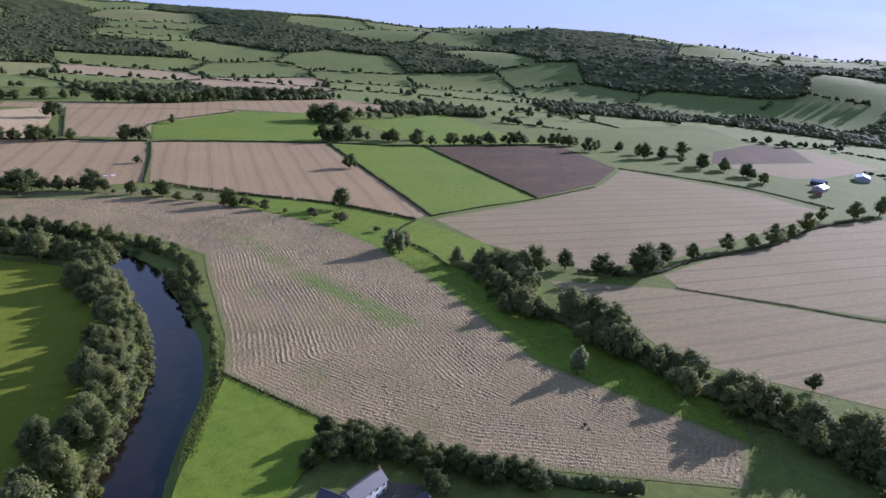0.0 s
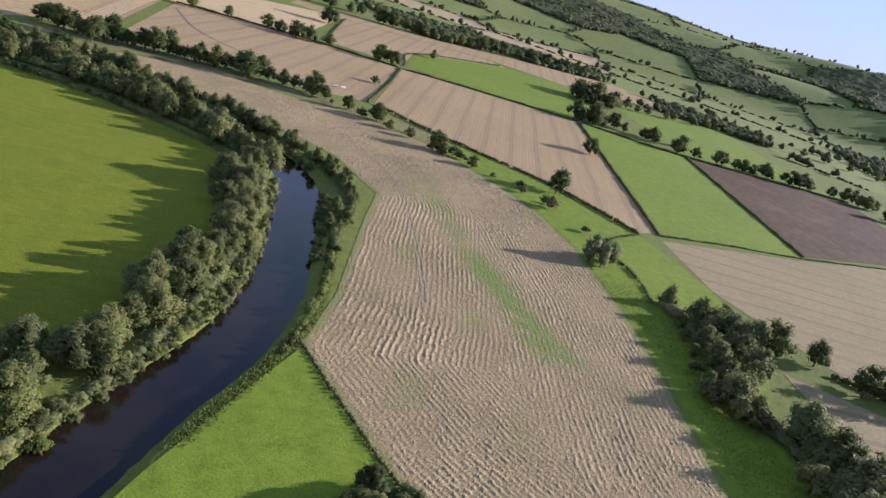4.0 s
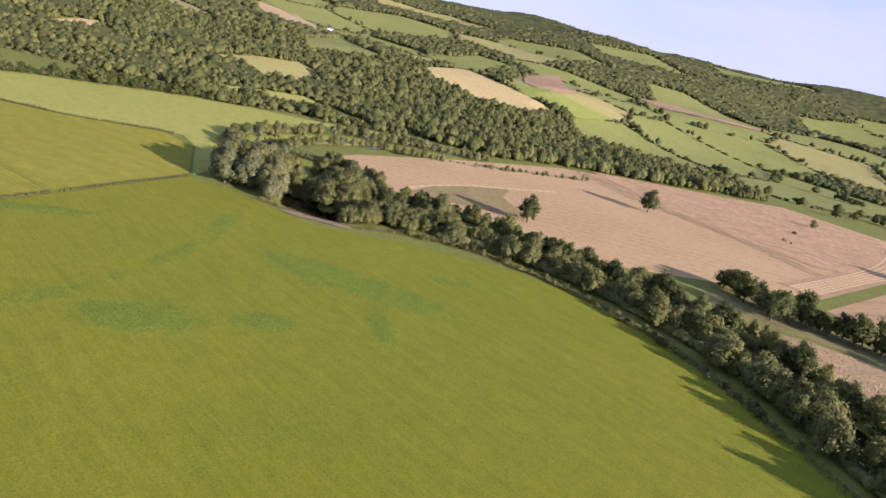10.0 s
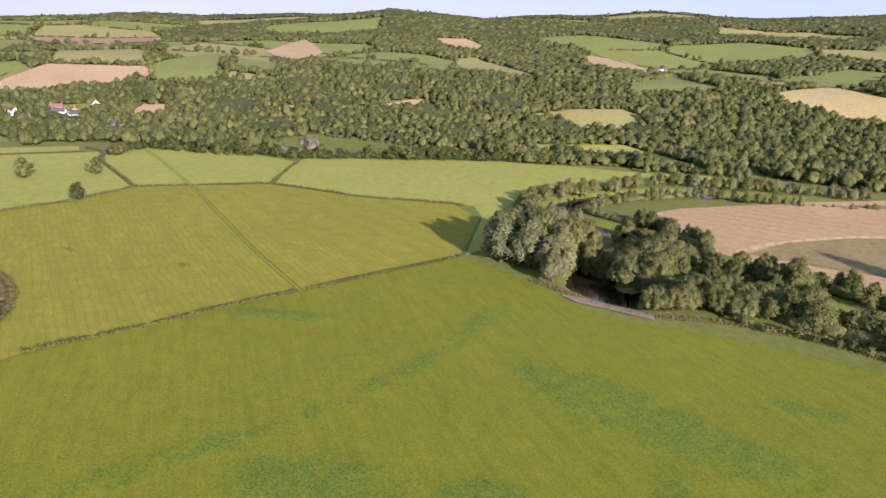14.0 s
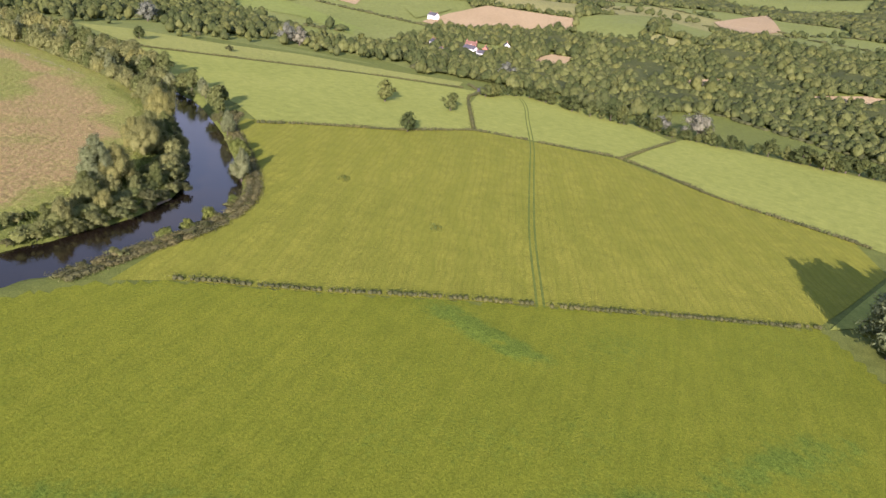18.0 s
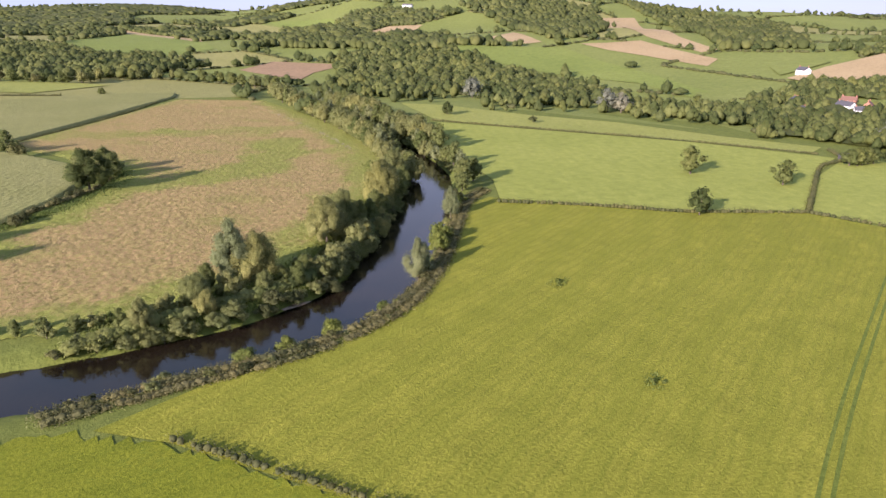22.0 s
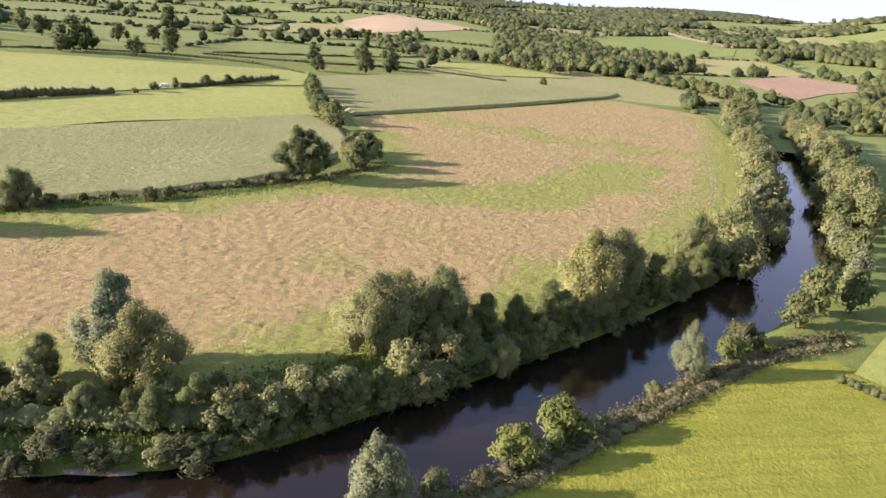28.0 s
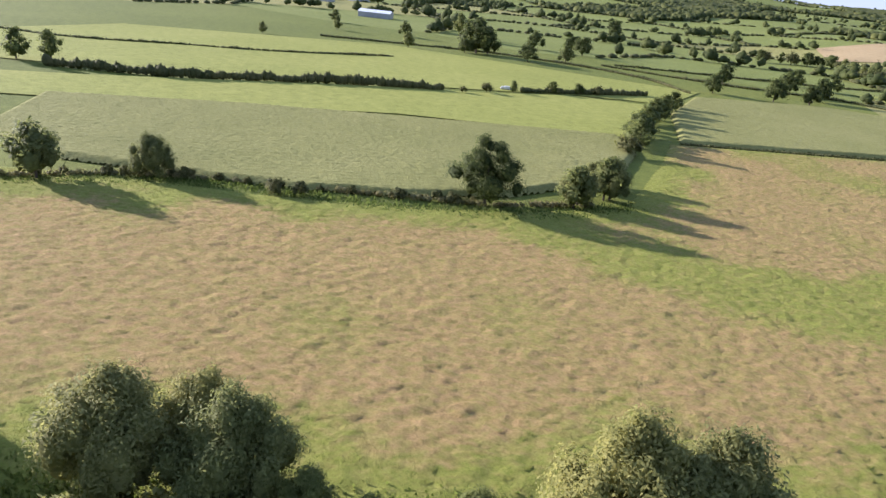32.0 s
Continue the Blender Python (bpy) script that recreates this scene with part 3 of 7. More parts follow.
ROUGH_FIELD = [(-360, 48), (-411, 3), (-445, -16), (-472, -39), (-495, -62), (-514, -92), (-498, -160), (-486, -200), (-560, -268), (-672, -380), (-735, -335), (-712, -228), (-688, -136), (-664, -78), (-642, -36), (-612, 2), (-576, 30), (-532, 63), (-490, 84), (-440, 90), (-380, 70)]
field("grass_field", [(-330, -55), (-354, -92), (-389, -135), (-474, -196), (-446, -300), (-396, -275), (-370, -225), (-341, -191), (-316, -150), (-260, -60), (-200, 20), (-260, 20)], PALE, "pale green grass field behind the maize")
field("grass_field", [(-200, -44), (-278, -110), (-330, -190), (-400, -282), (-442, -312), (-432, -395), (-192, -353), (-60, -200), (-100, -60)], PALE, "wide pale green pasture")


# ---------------------------------------------------------------- uneven crops
def lumpy_field(name, poly, material, label, step, height_of, lift=0.09, weed_of=None, soft=True):
    """A field whose swaths, rows or tussocks are raised in the mesh."""
    p = np.array(poly, float)
    xs, ys = np.arange(p[:, 0].min(), p[:, 0].max() + step, step), np.arange(p[:, 1].min(), p[:, 1].max() + step, step)
    X, Y = np.meshgrid(xs, ys, indexing="ij")
    rng = np.random.RandomState(5)
    X, Y = X + rng.uniform(-0.3, 0.3, X.shape) * step, Y + rng.uniform(-0.3, 0.3, X.shape) * step
    keep = inside(poly, X, Y)
    Z = land(X, Y) + lift + height_of(X, Y)
    number = np.full(X.shape, -1)
    number[keep] = np.arange(keep.sum())
    q = np.stack([number[:-1, :-1], number[1:, :-1], number[1:, 1:], number[:-1, 1:]], -1).reshape(-1, 4)
    q = q[(q >= 0).all(1)]
    ob = mesh_object(name, np.stack([X, Y, Z], -1)[keep], q, material, soft)
    if weed_of is not None:
        layer = ob.data.attributes.new("weeds", "FLOAT", "POINT")
        layer.data.foreach_set("value", np.asarray(weed_of(X, Y)[keep], np.float32))
    return tagged(ob, label, "field", kind="structure")


def edge_gap(poly, X, Y):
    best = np.full(X.shape, 1e9)
    for (ax, ay), (bx, by) in zip(poly, poly[1:] + poly[:1]):
        dx, dy = bx - ax, by - ay
        t = np.clip(((X - ax) * dx + (Y - ay) * dy) / (dx * dx + dy * dy), 0, 1)
        best = np.minimum(best, np.hypot(X - ax - t * dx, Y - ay - t * dy))
    return best


def ripple(X, Y, size, seed):
    """Smooth noise made of turned waves, about -1 to 1."""
    rng = np.random.RandomState(seed)
    out = np.zeros(X.shape)
    for _ in range(9):
        a, k, ph = rng.uniform(0, 6.283), 6.283 / (size * rng.uniform(0.6, 1.6)), rng.uniform(0, 6.283)
        out += np.sin((X * math.cos(a) + Y * math.sin(a)) * k + ph)
    return out / 4.5


def rubble(shape, passes, seed):
    """Ragged noise from cell to cell, about -1 to 1."""
    a = np.random.RandomState(seed).uniform(-1, 1, shape)
    for _ in range(passes):
        a = (a + np.roll(a, 1, 0) + np.roll(a, -1, 0) + np.roll(a, 1, 1) + np.roll(a, -1, 1)) / 5
    return a / (a.std() * 2 + 1e-9)


def hay_weeds(X, Y):
    d = edge_gap(HAYFIELD, X, Y)
    along = np.interp(Y, (200, 212, 255, 290, 340, 400), (25, 22, 14, 7, 0, -4))
    mid = np.exp(-(np.abs(X - along) / 10.5) ** 3) * smooth01((Y - 196) / 18) * (1 - smooth01((Y - 285) / 25))
    faint = 0.4 * np.exp(-(np.abs(X - along) / 8.0) ** 2) * smooth01((Y - 280) / 30) * (1 - smooth01((Y - 390) / 40))
    return np.clip(mid * (0.8 + 0.5 * ripple(X, Y, 12, 3)) + faint * (1 + ripple(X, Y, 20, 5)) + 0.5 * (d < 3.0) + 0.3 * np.clip(ripple(X, Y, 40, 8) - 0.4, 0, 1), 0, 1)


def hay_height(X, Y):
    d = edge_gap(HAYFIELD, X, Y) + 0.9 * ripple(X, Y, 55, 4) + 0.3 * ripple(X, Y, 7, 14) + 0.22 * rubble(X.shape, 2, 16)
    row = np.clip(0.35 + 0.6 * np.cos(6.283 * d / 2.4), 0, 1)
    clump = np.clip(0.62 + 0.7 * rubble(X.shape, 1, 6) + 0.35 * rubble(X.shape, 0, 8) + 0.3 * ripple(X, Y, 18, 7), 0, 1.6)
    faint = np.clip(0.75 + 0.45 * ripple(X, Y, 60, 17), 0.25, 1.1)
    return 0.33 * row * clump * faint * (1 - 0.8 * hay_weeds(X, Y)) * smooth01((d - 1) / 3) + np.random.RandomState(9).uniform(0, 0.16, X.shape)


def hay_material():
    m, nt, b = shader("hay_swaths", 0.95, 0.1)
    v = place_vec(nt)
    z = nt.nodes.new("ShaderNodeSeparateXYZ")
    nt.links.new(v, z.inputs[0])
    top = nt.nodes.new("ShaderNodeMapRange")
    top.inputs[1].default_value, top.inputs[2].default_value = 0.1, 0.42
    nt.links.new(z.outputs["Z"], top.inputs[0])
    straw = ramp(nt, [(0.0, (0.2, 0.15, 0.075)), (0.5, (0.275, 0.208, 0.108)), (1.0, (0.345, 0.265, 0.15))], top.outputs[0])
    patch = ramp(nt, [(0.3, (0.82, 0.82, 0.8)), (0.7, (1.15, 1.13, 1.1))], noise_tex(nt, 0.02, 5, v, 0.6))
    straw = mix(nt, 1.0, straw, patch, "MULTIPLY")
    f = noise_tex(nt, 1.8, 5, v, 0.75)
    straw = mix(nt, 0.7, straw, ramp(nt, [(0.25, (0.6, 0.6, 0.58)), (0.75, (1.3, 1.3, 1.28))], f), "MULTIPLY")
    a = nt.nodes.new("ShaderNodeAttribute")
    a.attribute_name = "weeds"
    green = ramp(nt, [(0.3, (0.10, 0.13, 0.03)), (0.7, (0.17, 0.20, 0.05))], f)
    nt.links.new(mix(nt, a.outputs["Fac"], straw, green), b.inputs["Base Color"])
    bump(nt, b, f, 0.7, 0.25)
    return m


def meadow_weeds(X, Y):
    out = np.zeros(X.shape)
    for x, y, a, b, turn in ((-345, 330, 46, 13, 27), (-318, 346, 16, 8, 20), (-335, 382, 11, 5, 50), (-319, 271, 10, 7, 60), (-334, 232, 19, 11, 65), (-300, 312, 16, 4, -30), (-448, 236, 20, 5, 65)):
        c, s = math.cos(radians(turn)), math.sin(radians(turn))
        u, w = ((X - x) * c + (Y - y) * s) / a, (-(X - x) * s + (Y - y) * c) / b
        out = np.maximum(out, np.exp(-((u * u + w * w) ** 1.5)))
    shelf = spline([(-341, 165), (-355, 200), (-368, 235), (-400, 284), (-430, 312), (-440, 325)], 4.0)
    d = np.full(X.shape, 1e9)
    for px, py in shelf:
        d = np.minimum(d, np.hypot(X - px, Y - py))
    out = np.maximum(out, 0.5 * np.exp(-((d / 5.0) ** 2)))
    return np.clip(out * (0.8 + 0.55 * ripple(X, Y, 9, 51) + 0.45 * rubble(X.shape, 1, 53)) + 0.12 * ripple(X, Y, 40, 52), 0, 1)


def meadow_material():
    m, nt, b = shader("meadow_sward", 0.95, 0.1)
    v = place_vec(nt)
    big, s, f = noise_tex(nt, 0.008, 5, v, 0.6, 0.4), noise_tex(nt, 0.14, 6, v, 0.7), noise_tex(nt, 1.5, 5, v, 0.75)
    col = ramp(nt, [(0.3, (0.118, 0.144, 0.009)), (0.5, (0.147, 0.168, 0.0115)), (0.7, (0.178, 0.19, 0.015))], big)
    col = mix(nt, 0.5, col, ramp(nt, [(0.3, (0.103, 0.132, 0.009)), (0.5, (0.147, 0.168, 0.0115)), (0.7, (0.19, 0.197, 0.018))], s))
    col = mix(nt, 0.25, col, ramp(nt, [(0.35, (0.121, 0.145, 0.01)), (0.65, (0.182, 0.19, 0.016))], noise_tex(nt, 0.25, 3, place_vec(nt, 24, (0.12, 1, 1)), 0.6)))
    xyz = nt.nodes.new("ShaderNodeSeparateXYZ")
    nt.links.new(place_vec(nt, -35), xyz.inputs[0])
    wob = nt.nodes.new("ShaderNodeMath")
    wob.operation = "MULTIPLY_ADD"
    nt.links.new(noise_tex(nt, 0.012, 3, v), wob.inputs[0])
    wob.inputs[1].default_value = 160.0
    nt.links.new(xyz.outputs["X"], wob.inputs[2])
    dry = nt.nodes.new("ShaderNodeMapRange")
    dry.inputs[1].default_value, dry.inputs[2].default_value = -30.0, -230.0
    nt.links.new(wob.outputs[0], dry.inputs[0])
    col = mix(nt, dry.outputs[0], col, mix(nt, 1.0, col, (1.1, 1.05, 1.05), "MULTIPLY"))
    a = nt.nodes.new("ShaderNodeAttribute")
    a.attribute_name = "weeds"
    green = ramp(nt, [(0.35, (0.078, 0.122, 0.012)), (0.65, (0.13, 0.178, 0.02))], f)
    edge = nt.nodes.new("ShaderNodeMath")
    edge.operation = "MULTIPLY_ADD"
    nt.links.new(noise_tex(nt, 0.45, 5, v, 0.7), edge.inputs[0])
    edge.inputs[1].default_value = 1.1
    nt.links.new(a.outputs["Fac"], edge.inputs[2])
    cut = nt.nodes.new("ShaderNodeMapRange")
    cut.inputs[1].default_value, cut.inputs[2].default_value, cut.inputs[4].default_value = 0.62, 1.02, 0.9
    nt.links.new(edge.outputs[0], cut.inputs[0])
    col = mix(nt, cut.outputs[0], col, green)
    streak = noise_tex(nt, 0.5, 4, place_vec(nt, -30, (0.07, 1, 1)), 0.65)
    col = mix(nt, 0.32, col, ramp(nt, [(0.35, (0.78, 0.8, 0.78)), (0.5, (1, 1, 1)), (0.66, (1.16, 1.13, 1.1))], streak), "MULTIPLY")
    col = mix(nt, 0.85, col, ramp(nt, [(0.28, (0.45, 0.5, 0.45)), (0.5, (0.88, 0.88, 0.86)), (0.75, (1.2, 1.2, 1.15))], f), "MULTIPLY")
    nt.links.new(col, b.inputs["Base Color"])
    bump(nt, b, f, 0.6, 0.3)
    return m


MEADOW_SWARD = meadow_material()
lumpy_field("grass_field", MEADOW_POLY, MEADOW_SWARD, "broad yellow-green meadow with dark weedy hollows inside the river bend", 2.2, lambda X, Y: 0.07 + 0.06 * ripple(X, Y, 9, 55) + 0.35 * meadow_weeds(X, Y), 0.05, meadow_weeds)

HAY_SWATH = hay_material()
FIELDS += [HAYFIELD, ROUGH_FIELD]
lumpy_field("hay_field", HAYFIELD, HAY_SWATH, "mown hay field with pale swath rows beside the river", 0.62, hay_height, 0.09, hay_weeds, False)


def rough_material():
    m, nt, b = shader("rough_grass", 0.95, 0.1)
    v = place_vec(nt)
    f, s = noise_tex(nt, 1.5, 6, v, 0.8), noise_tex(nt, 0.6, 7, v, 0.8)
    dry = ramp(nt, [(0.25, (0.2, 0.143, 0.055)), (0.5, (0.29, 0.197, 0.086)), (0.75, (0.37, 0.252, 0.12))], s)
    green = ramp(nt, [(0.25, (0.13, 0.155, 0.024)), (0.5, (0.185, 0.2, 0.04)), (0.75, (0.245, 0.232, 0.066))], s)
    a = nt.nodes.new("ShaderNodeAttribute")
    a.attribute_name = "weeds"
    col = mix(nt, a.outputs["Fac"], dry, green)
    col = mix(nt, 0.7, col, ramp(nt, [(0.3, (0.5, 0.5, 0.45)), (0.5, (1, 1, 1)), (0.7, (1.25, 1.24, 1.2))], f), "MULTIPLY")
    nt.links.new(col, b.inputs["Base Color"])
    bump(nt, b, f, 0.8, 0.5)
    return m


ROUGH_GRASS = rough_material()


def line_gap(points, X, Y, step=6.0):
    best = np.full(X.shape, 1e9)
    for px, py in spline(points, step):
        best = np.minimum(best, np.hypot(X - px, Y - py))
    return best


def rough_weeds(X, Y):
    ragged = 7 * ripple(X, Y, 26, 24) + 4 * rubble(X.shape, 1, 25)
    belt = 1 - smooth01((line_gap([(-497, -66), (-528, -56), (-560, -58), (-592, -82), (-622, -125)], X, Y) + ragged - 9) / 14)
    west = 1 - smooth01((edge_gap(MAIZE_EDGE, X, Y) + ragged - 9) / 12)
    verge = 1 - smooth01((river_gap(X, Y).reshape(X.shape) + ragged - 34) / 16)
    strips = 1 - smooth01((np.abs((X + 600) * 0.35 + (Y + 190) * 0.94 + 10 * ripple(X, Y, 80, 26)) + ragged - 8) / 8)
    d = edge_gap(ROUGH_FIELD, X, Y)
    return np.clip(0.72 * np.maximum.reduce([belt, west, verge, 0.55 * strips]) + 0.5 * np.exp(-((d / 6.0) ** 2)) + 0.35 * np.clip(ripple(X, Y, 45, 21) - 0.25, 0, 1) + 0.24 + 0.34 * rubble(X.shape, 0, 23), 0, 1)


MAIZE_EDGE = [(-397, 30), (-412, 5), (-445, -16), (-472, -39), (-495, -62), (-514, -92), (-500, -150), (-505, -120), (-505, -90), (-480, -55), (-455, -32)]
lumpy_field("rough_field", ROUGH_FIELD, ROUGH_GRASS, "rough field of dry tan grass and green weeds", 0.85, lambda X, Y: (0.4 + 0.24 * rubble(X.shape, 0, 31) + 0.08 * rubble(X.shape, 2, 33) + 0.06 * ripple(X, Y, 14, 32)) * np.clip(edge_gap(ROUGH_FIELD, X, Y) / 4, 0, 1), 0.1, rough_weeds)


def maize_height(turn, edge):
    def height(X, Y):
        a = radians(turn)
        across = -X * math.sin(a) + Y * math.cos(a)
        return (1.8 + 0.05 * np.cos(6.283 * across / 3.2) + 0.16 * rubble(X.shape, 0, 41) + 0.08 * ripple(X, Y, 30, 42)) * np.clip(edge_gap(edge, X, Y) / 2.6, 0, 1)
    return height


MAIZE_NEAR = [(-390, 8), (-411, -4), (-448, -26), (-470, -47), (-488, -72), (-500, -118), (-487, -165), (-467, -191), (-410, -142), (-350, -88), (-300, -30), (-345, 10)]
MAIZE_FAR = [(-489, -203), (-560, -272), (-674, -390), (-690, -420), (-634, -444), (-593, -436), (-501, -424), (-440, -358), (-455, -280)]
lumpy_field("maize_field", MAIZE_NEAR, MAIZE, "standing green maize crop in rows", 0.8, maize_height(52, MAIZE_NEAR))
lumpy_field("maize_field", MAIZE_FAR, MAIZE, "standing green maize crop beyond a tree row", 0.95, maize_height(52, MAIZE_FAR))

# ---------------------------------------------------------------- trees


def ico(level):
    bm = bmesh.new()
    bmesh.ops.create_icosphere(bm, subdivisions=level, radius=1.0)
    v = np.array([x.co[:] for x in bm.verts])
    f = np.array([[x.index for x in q.verts] for q in bm.faces])
    bm.free()
    return v, f


ICO1, ICO2 = ico(1), ico(2)


def unit(a):
    return a / (np.linalg.norm(a, axis=-1, keepdims=True) + 1e-9)


def leafy(name, verts, faces, normals, material):
    """A mesh of leaves whose shading follows the rounded mass that they cover."""
    ob = mesh_object(name, verts, faces, material, True)
    ob.data.normals_split_custom_set_from_vertices([tuple(n) for n in unit(np.asarray(normals))])
    return ob


def leaf_quads(at, face, size, slim, rng):
    """Pointed leaf sprays at places, facing outward."""
    side = unit(np.cross(face, rng.normal(size=at.shape) + (0, 0, 0.8)))
    other = unit(np.cross(face, side))
    return np.stack([at - side * size * slim, at - other * size * 0.9, at + side * size * slim, at + other * size * 1.1], 1).reshape(-1, 3)


def crown_arrays(rng, boughs, leaves, size, middle, core, slim):
    """Boughs of a crown: a rough inner mass each, and leaf sprays that stand off it in loose tufts."""
    verts, faces, normals, n = [], [], [], 0
    for x, y, z, rx, rz in boughs:
        v, f = core
        d = rng.uniform(0.7, 1.25, (len(v), 1))
        c, r = np.array((x, y, z)), np.array((rx, rx, rz))
        block = v * d * r * 0.58 + c
        verts.append(block)
        normals.append(0.6 * unit(v) + 0.8 * unit(block - middle) + (0, 0, 0.25))
        faces.extend([tuple(t + n) for t in f])
        n += len(block)
        u = rng.normal(size=(leaves, 3))
        u[:, 2] = np.where(u[:, 2] < -0.5, -u[:, 2], u[:, 2])
        u = unit(u)
        tuft = np.zeros(leaves)
        for _ in range(7):
            tuft += np.cos(rng.uniform(4, 9) * (u @ unit(rng.normal(size=3))) + rng.uniform(0, 6.28))
        rad = 0.8 + 0.07 * tuft + rng.uniform(-0.3, 0.42, leaves)
        at = c + u * r * rad[:, None]
        face = unit(u + rng.normal(scale=0.36, size=u.shape))
        s = size * rng.uniform(0.6, 1.3, (leaves, 1))
        verts.append(leaf_quads(at, face, s, slim, rng))
        soft = unit(0.5 * u + 0.7 * unit(at - middle) + (0, 0, 0.25) + 0.3 * face + rng.normal(scale=0.32, size=u.shape))
        normals.append(np.repeat(soft, 4, 0))
        faces.extend([(n + 4 * k, n + 4 * k + 1, n + 4 * k + 2, n + 4 * k + 3) for k in range(leaves)])
        n += 4 * leaves
    return np.vstack(verts), faces, np.vstack(normals)


def limb(bm, a, b, ra, rb, sides=7):
    a, b = Vector(a), Vector(b)
    q = (b - a).to_track_quat("Z", "Y")
    rings = []
    for p, r in ((a, ra), (b, rb)):
        rings.append([bm.verts.new(p + q @ Vector((math.cos(6.2832 * i / sides) * r, math.sin(6.2832 * i / sides) * r, 0))) for i in range(sides)])
    for i in range(sides):
        bm.faces.new((rings[0][i], rings[0][(i + 1) % sides], rings[1][(i + 1) % sides], rings[1][i]))
    bm.faces.new(rings[1])


# kind: nominal height, crown radius, base of the crown, boughs, bough size, sprays to a bough, material
KINDS = {
    "oak_tree": (15.0, 7.6, 0.9, 10, (2.6, 3.6), 9, OAK_LEAF),
    "willow_tree": (13.0, 6.6, 0.5, 12, (2.2, 3.2), 10, WILLOW_LEAF),
    "alder_tree": (12.0, 4.8, 0.3, 8, (1.9, 2.8), 8, ALDER_LEAF),
    "white_willow": (14.0, 4.6, 0.8, 10, (1.8, 2.5), 9, GREY_LEAF),
    "sallow_bush": (5.0, 3.4, 0.2, 6, (1.2, 1.8), 7, WILLOW_LEAF),
    "crack_willow": (13.0, 6.6, 0.5, 12, (2.2, 3.2), 10, OLIVE_LEAF),
    "osier_bush": (5.0, 3.4, 0.2, 6, (1.2, 1.8), 7, OLIVE_LEAF),
    "elder_bush": (4.0, 2.5, 0.2, 6, (1.0, 1.5), 7, LIME_LEAF),
    "hawthorn_bush": (4.0, 2.9, 0.2, 6, (1.1, 1.6), 6, HEDGE_LEAF),
    "hedgerow_tree": (13.0, 7.0, 0.2, 9, (2.4, 3.5), 6, OAK_LEAF),
    "ash_tree": (14.0, 6.0, 0.5, 9, (2.2, 3.2), 6, ALDER_LEAF),
    "pale_tree": (15.0, 8.4, 0.4, 9, (2.8, 3.8), 6, PALE_LEAF),
}
COARSE = {"hedgerow_tree", "ash_tree", "pale_tree"}
LABELS = {
    "crack_willow": "olive-green feathery willow tree above the river", "osier_bush": "low olive-green osier bush hanging over the water",
    "oak_tree": "dark green rounded oak tree in full leaf", "willow_tree": "grey-green bushy willow tree on the river bank", "alder_tree": "dense green alder tree by the river",
    "white_willow": "silvery white willow with an upright crown", "sallow_bush": "low grey-green sallow bush at the water", "elder_bush": "small yellow-green bush on the river bank",
    "hawthorn_bush": "low dull green hawthorn bush", "hedgerow_tree": "dark green hedgerow tree between fields", "ash_tree": "green ash tree standing in a hedge", "pale_tree": "pale silver-leaved tree at the foot of the hill",
}
PROTO = {}


def build_tree(kind, variant, level):
    """A tree with a trunk and a leafy crown; level 0 has the finest leaves."""
    coarse = level == 2
    h, r, base, count, (lo, hi), sprays, material = KINDS[kind]
    rng = np.random.RandomState(1000 + 37 * variant + sum(map(ord, kind)))
    lumps = []
    bushy = "bush" in kind
    count = int(count * ((2.2, 1.8, 1.4) if bushy else (2.8, 2.4, 1.7))[level])
    tall = (1.15, 1.9) if "willow" in kind else (0.9, 1.35)
    for i in range(count):
        t = (i + 0.5) / count
        s = rng.uniform(lo, hi) * (0.66 if level < 2 else 0.84) * (1.1 - 0.35 * t)
        up = s * rng.uniform(*tall)
        z = base + up * 0.8 + (h - base - up * 1.7) * min(t * rng.uniform(0.82, 1.1), 1.04)
        spread = r * (math.sin(math.pi * (0.30 + 0.62 * t)) ** 0.8)
        a = i * 2.4 + rng.uniform(-0.6, 0.6)
        d = max(spread - s * 0.8, 0) * (rng.uniform(0.55, 1.06) if i % 4 else 0.35)
        lumps.append((math.cos(a) * d, math.sin(a) * d, z, s, up))
    leaves = ((150, 90, 36) if bushy else (700, 230, 80))[level]
    size = ((0.24, 0.3, 0.38) if bushy else (0.21, 0.38, 0.56))[level]
    v, f, nrm = crown_arrays(rng, lumps, leaves, size, np.array((0, 0, 0.42 * h)), ICO1 if coarse else ICO2, 0.5 if coarse else 0.42)
    root = new(kind)
    tagged(root, LABELS[kind], "bush" if "bush" in kind else "tree", kind.replace("_", " ") + " group")
    crown = leafy("crown", v, f, nrm, material)
    crown.parent = root
    tr = 0.028 * h
    bm = bmesh.new()
    limb(bm, (0, 0, -0.4), (0, 0, base + 0.5 * h), tr, tr * 0.4, 9)
    trunk = part("trunk", bm, BARK, root)
    if level == 0 and not bushy:
        for x, y, z, s, _ in lumps[::8]:
            bm = bmesh.new()
            limb(bm, (0, 0, base * 0.6 + 0.2 * z), (x * 0.8, y * 0.8, z), tr * 0.5, tr * 0.12, 5)
            part("limb", bm, BARK, trunk)
    return root


TREE_RNG = random.Random(7)


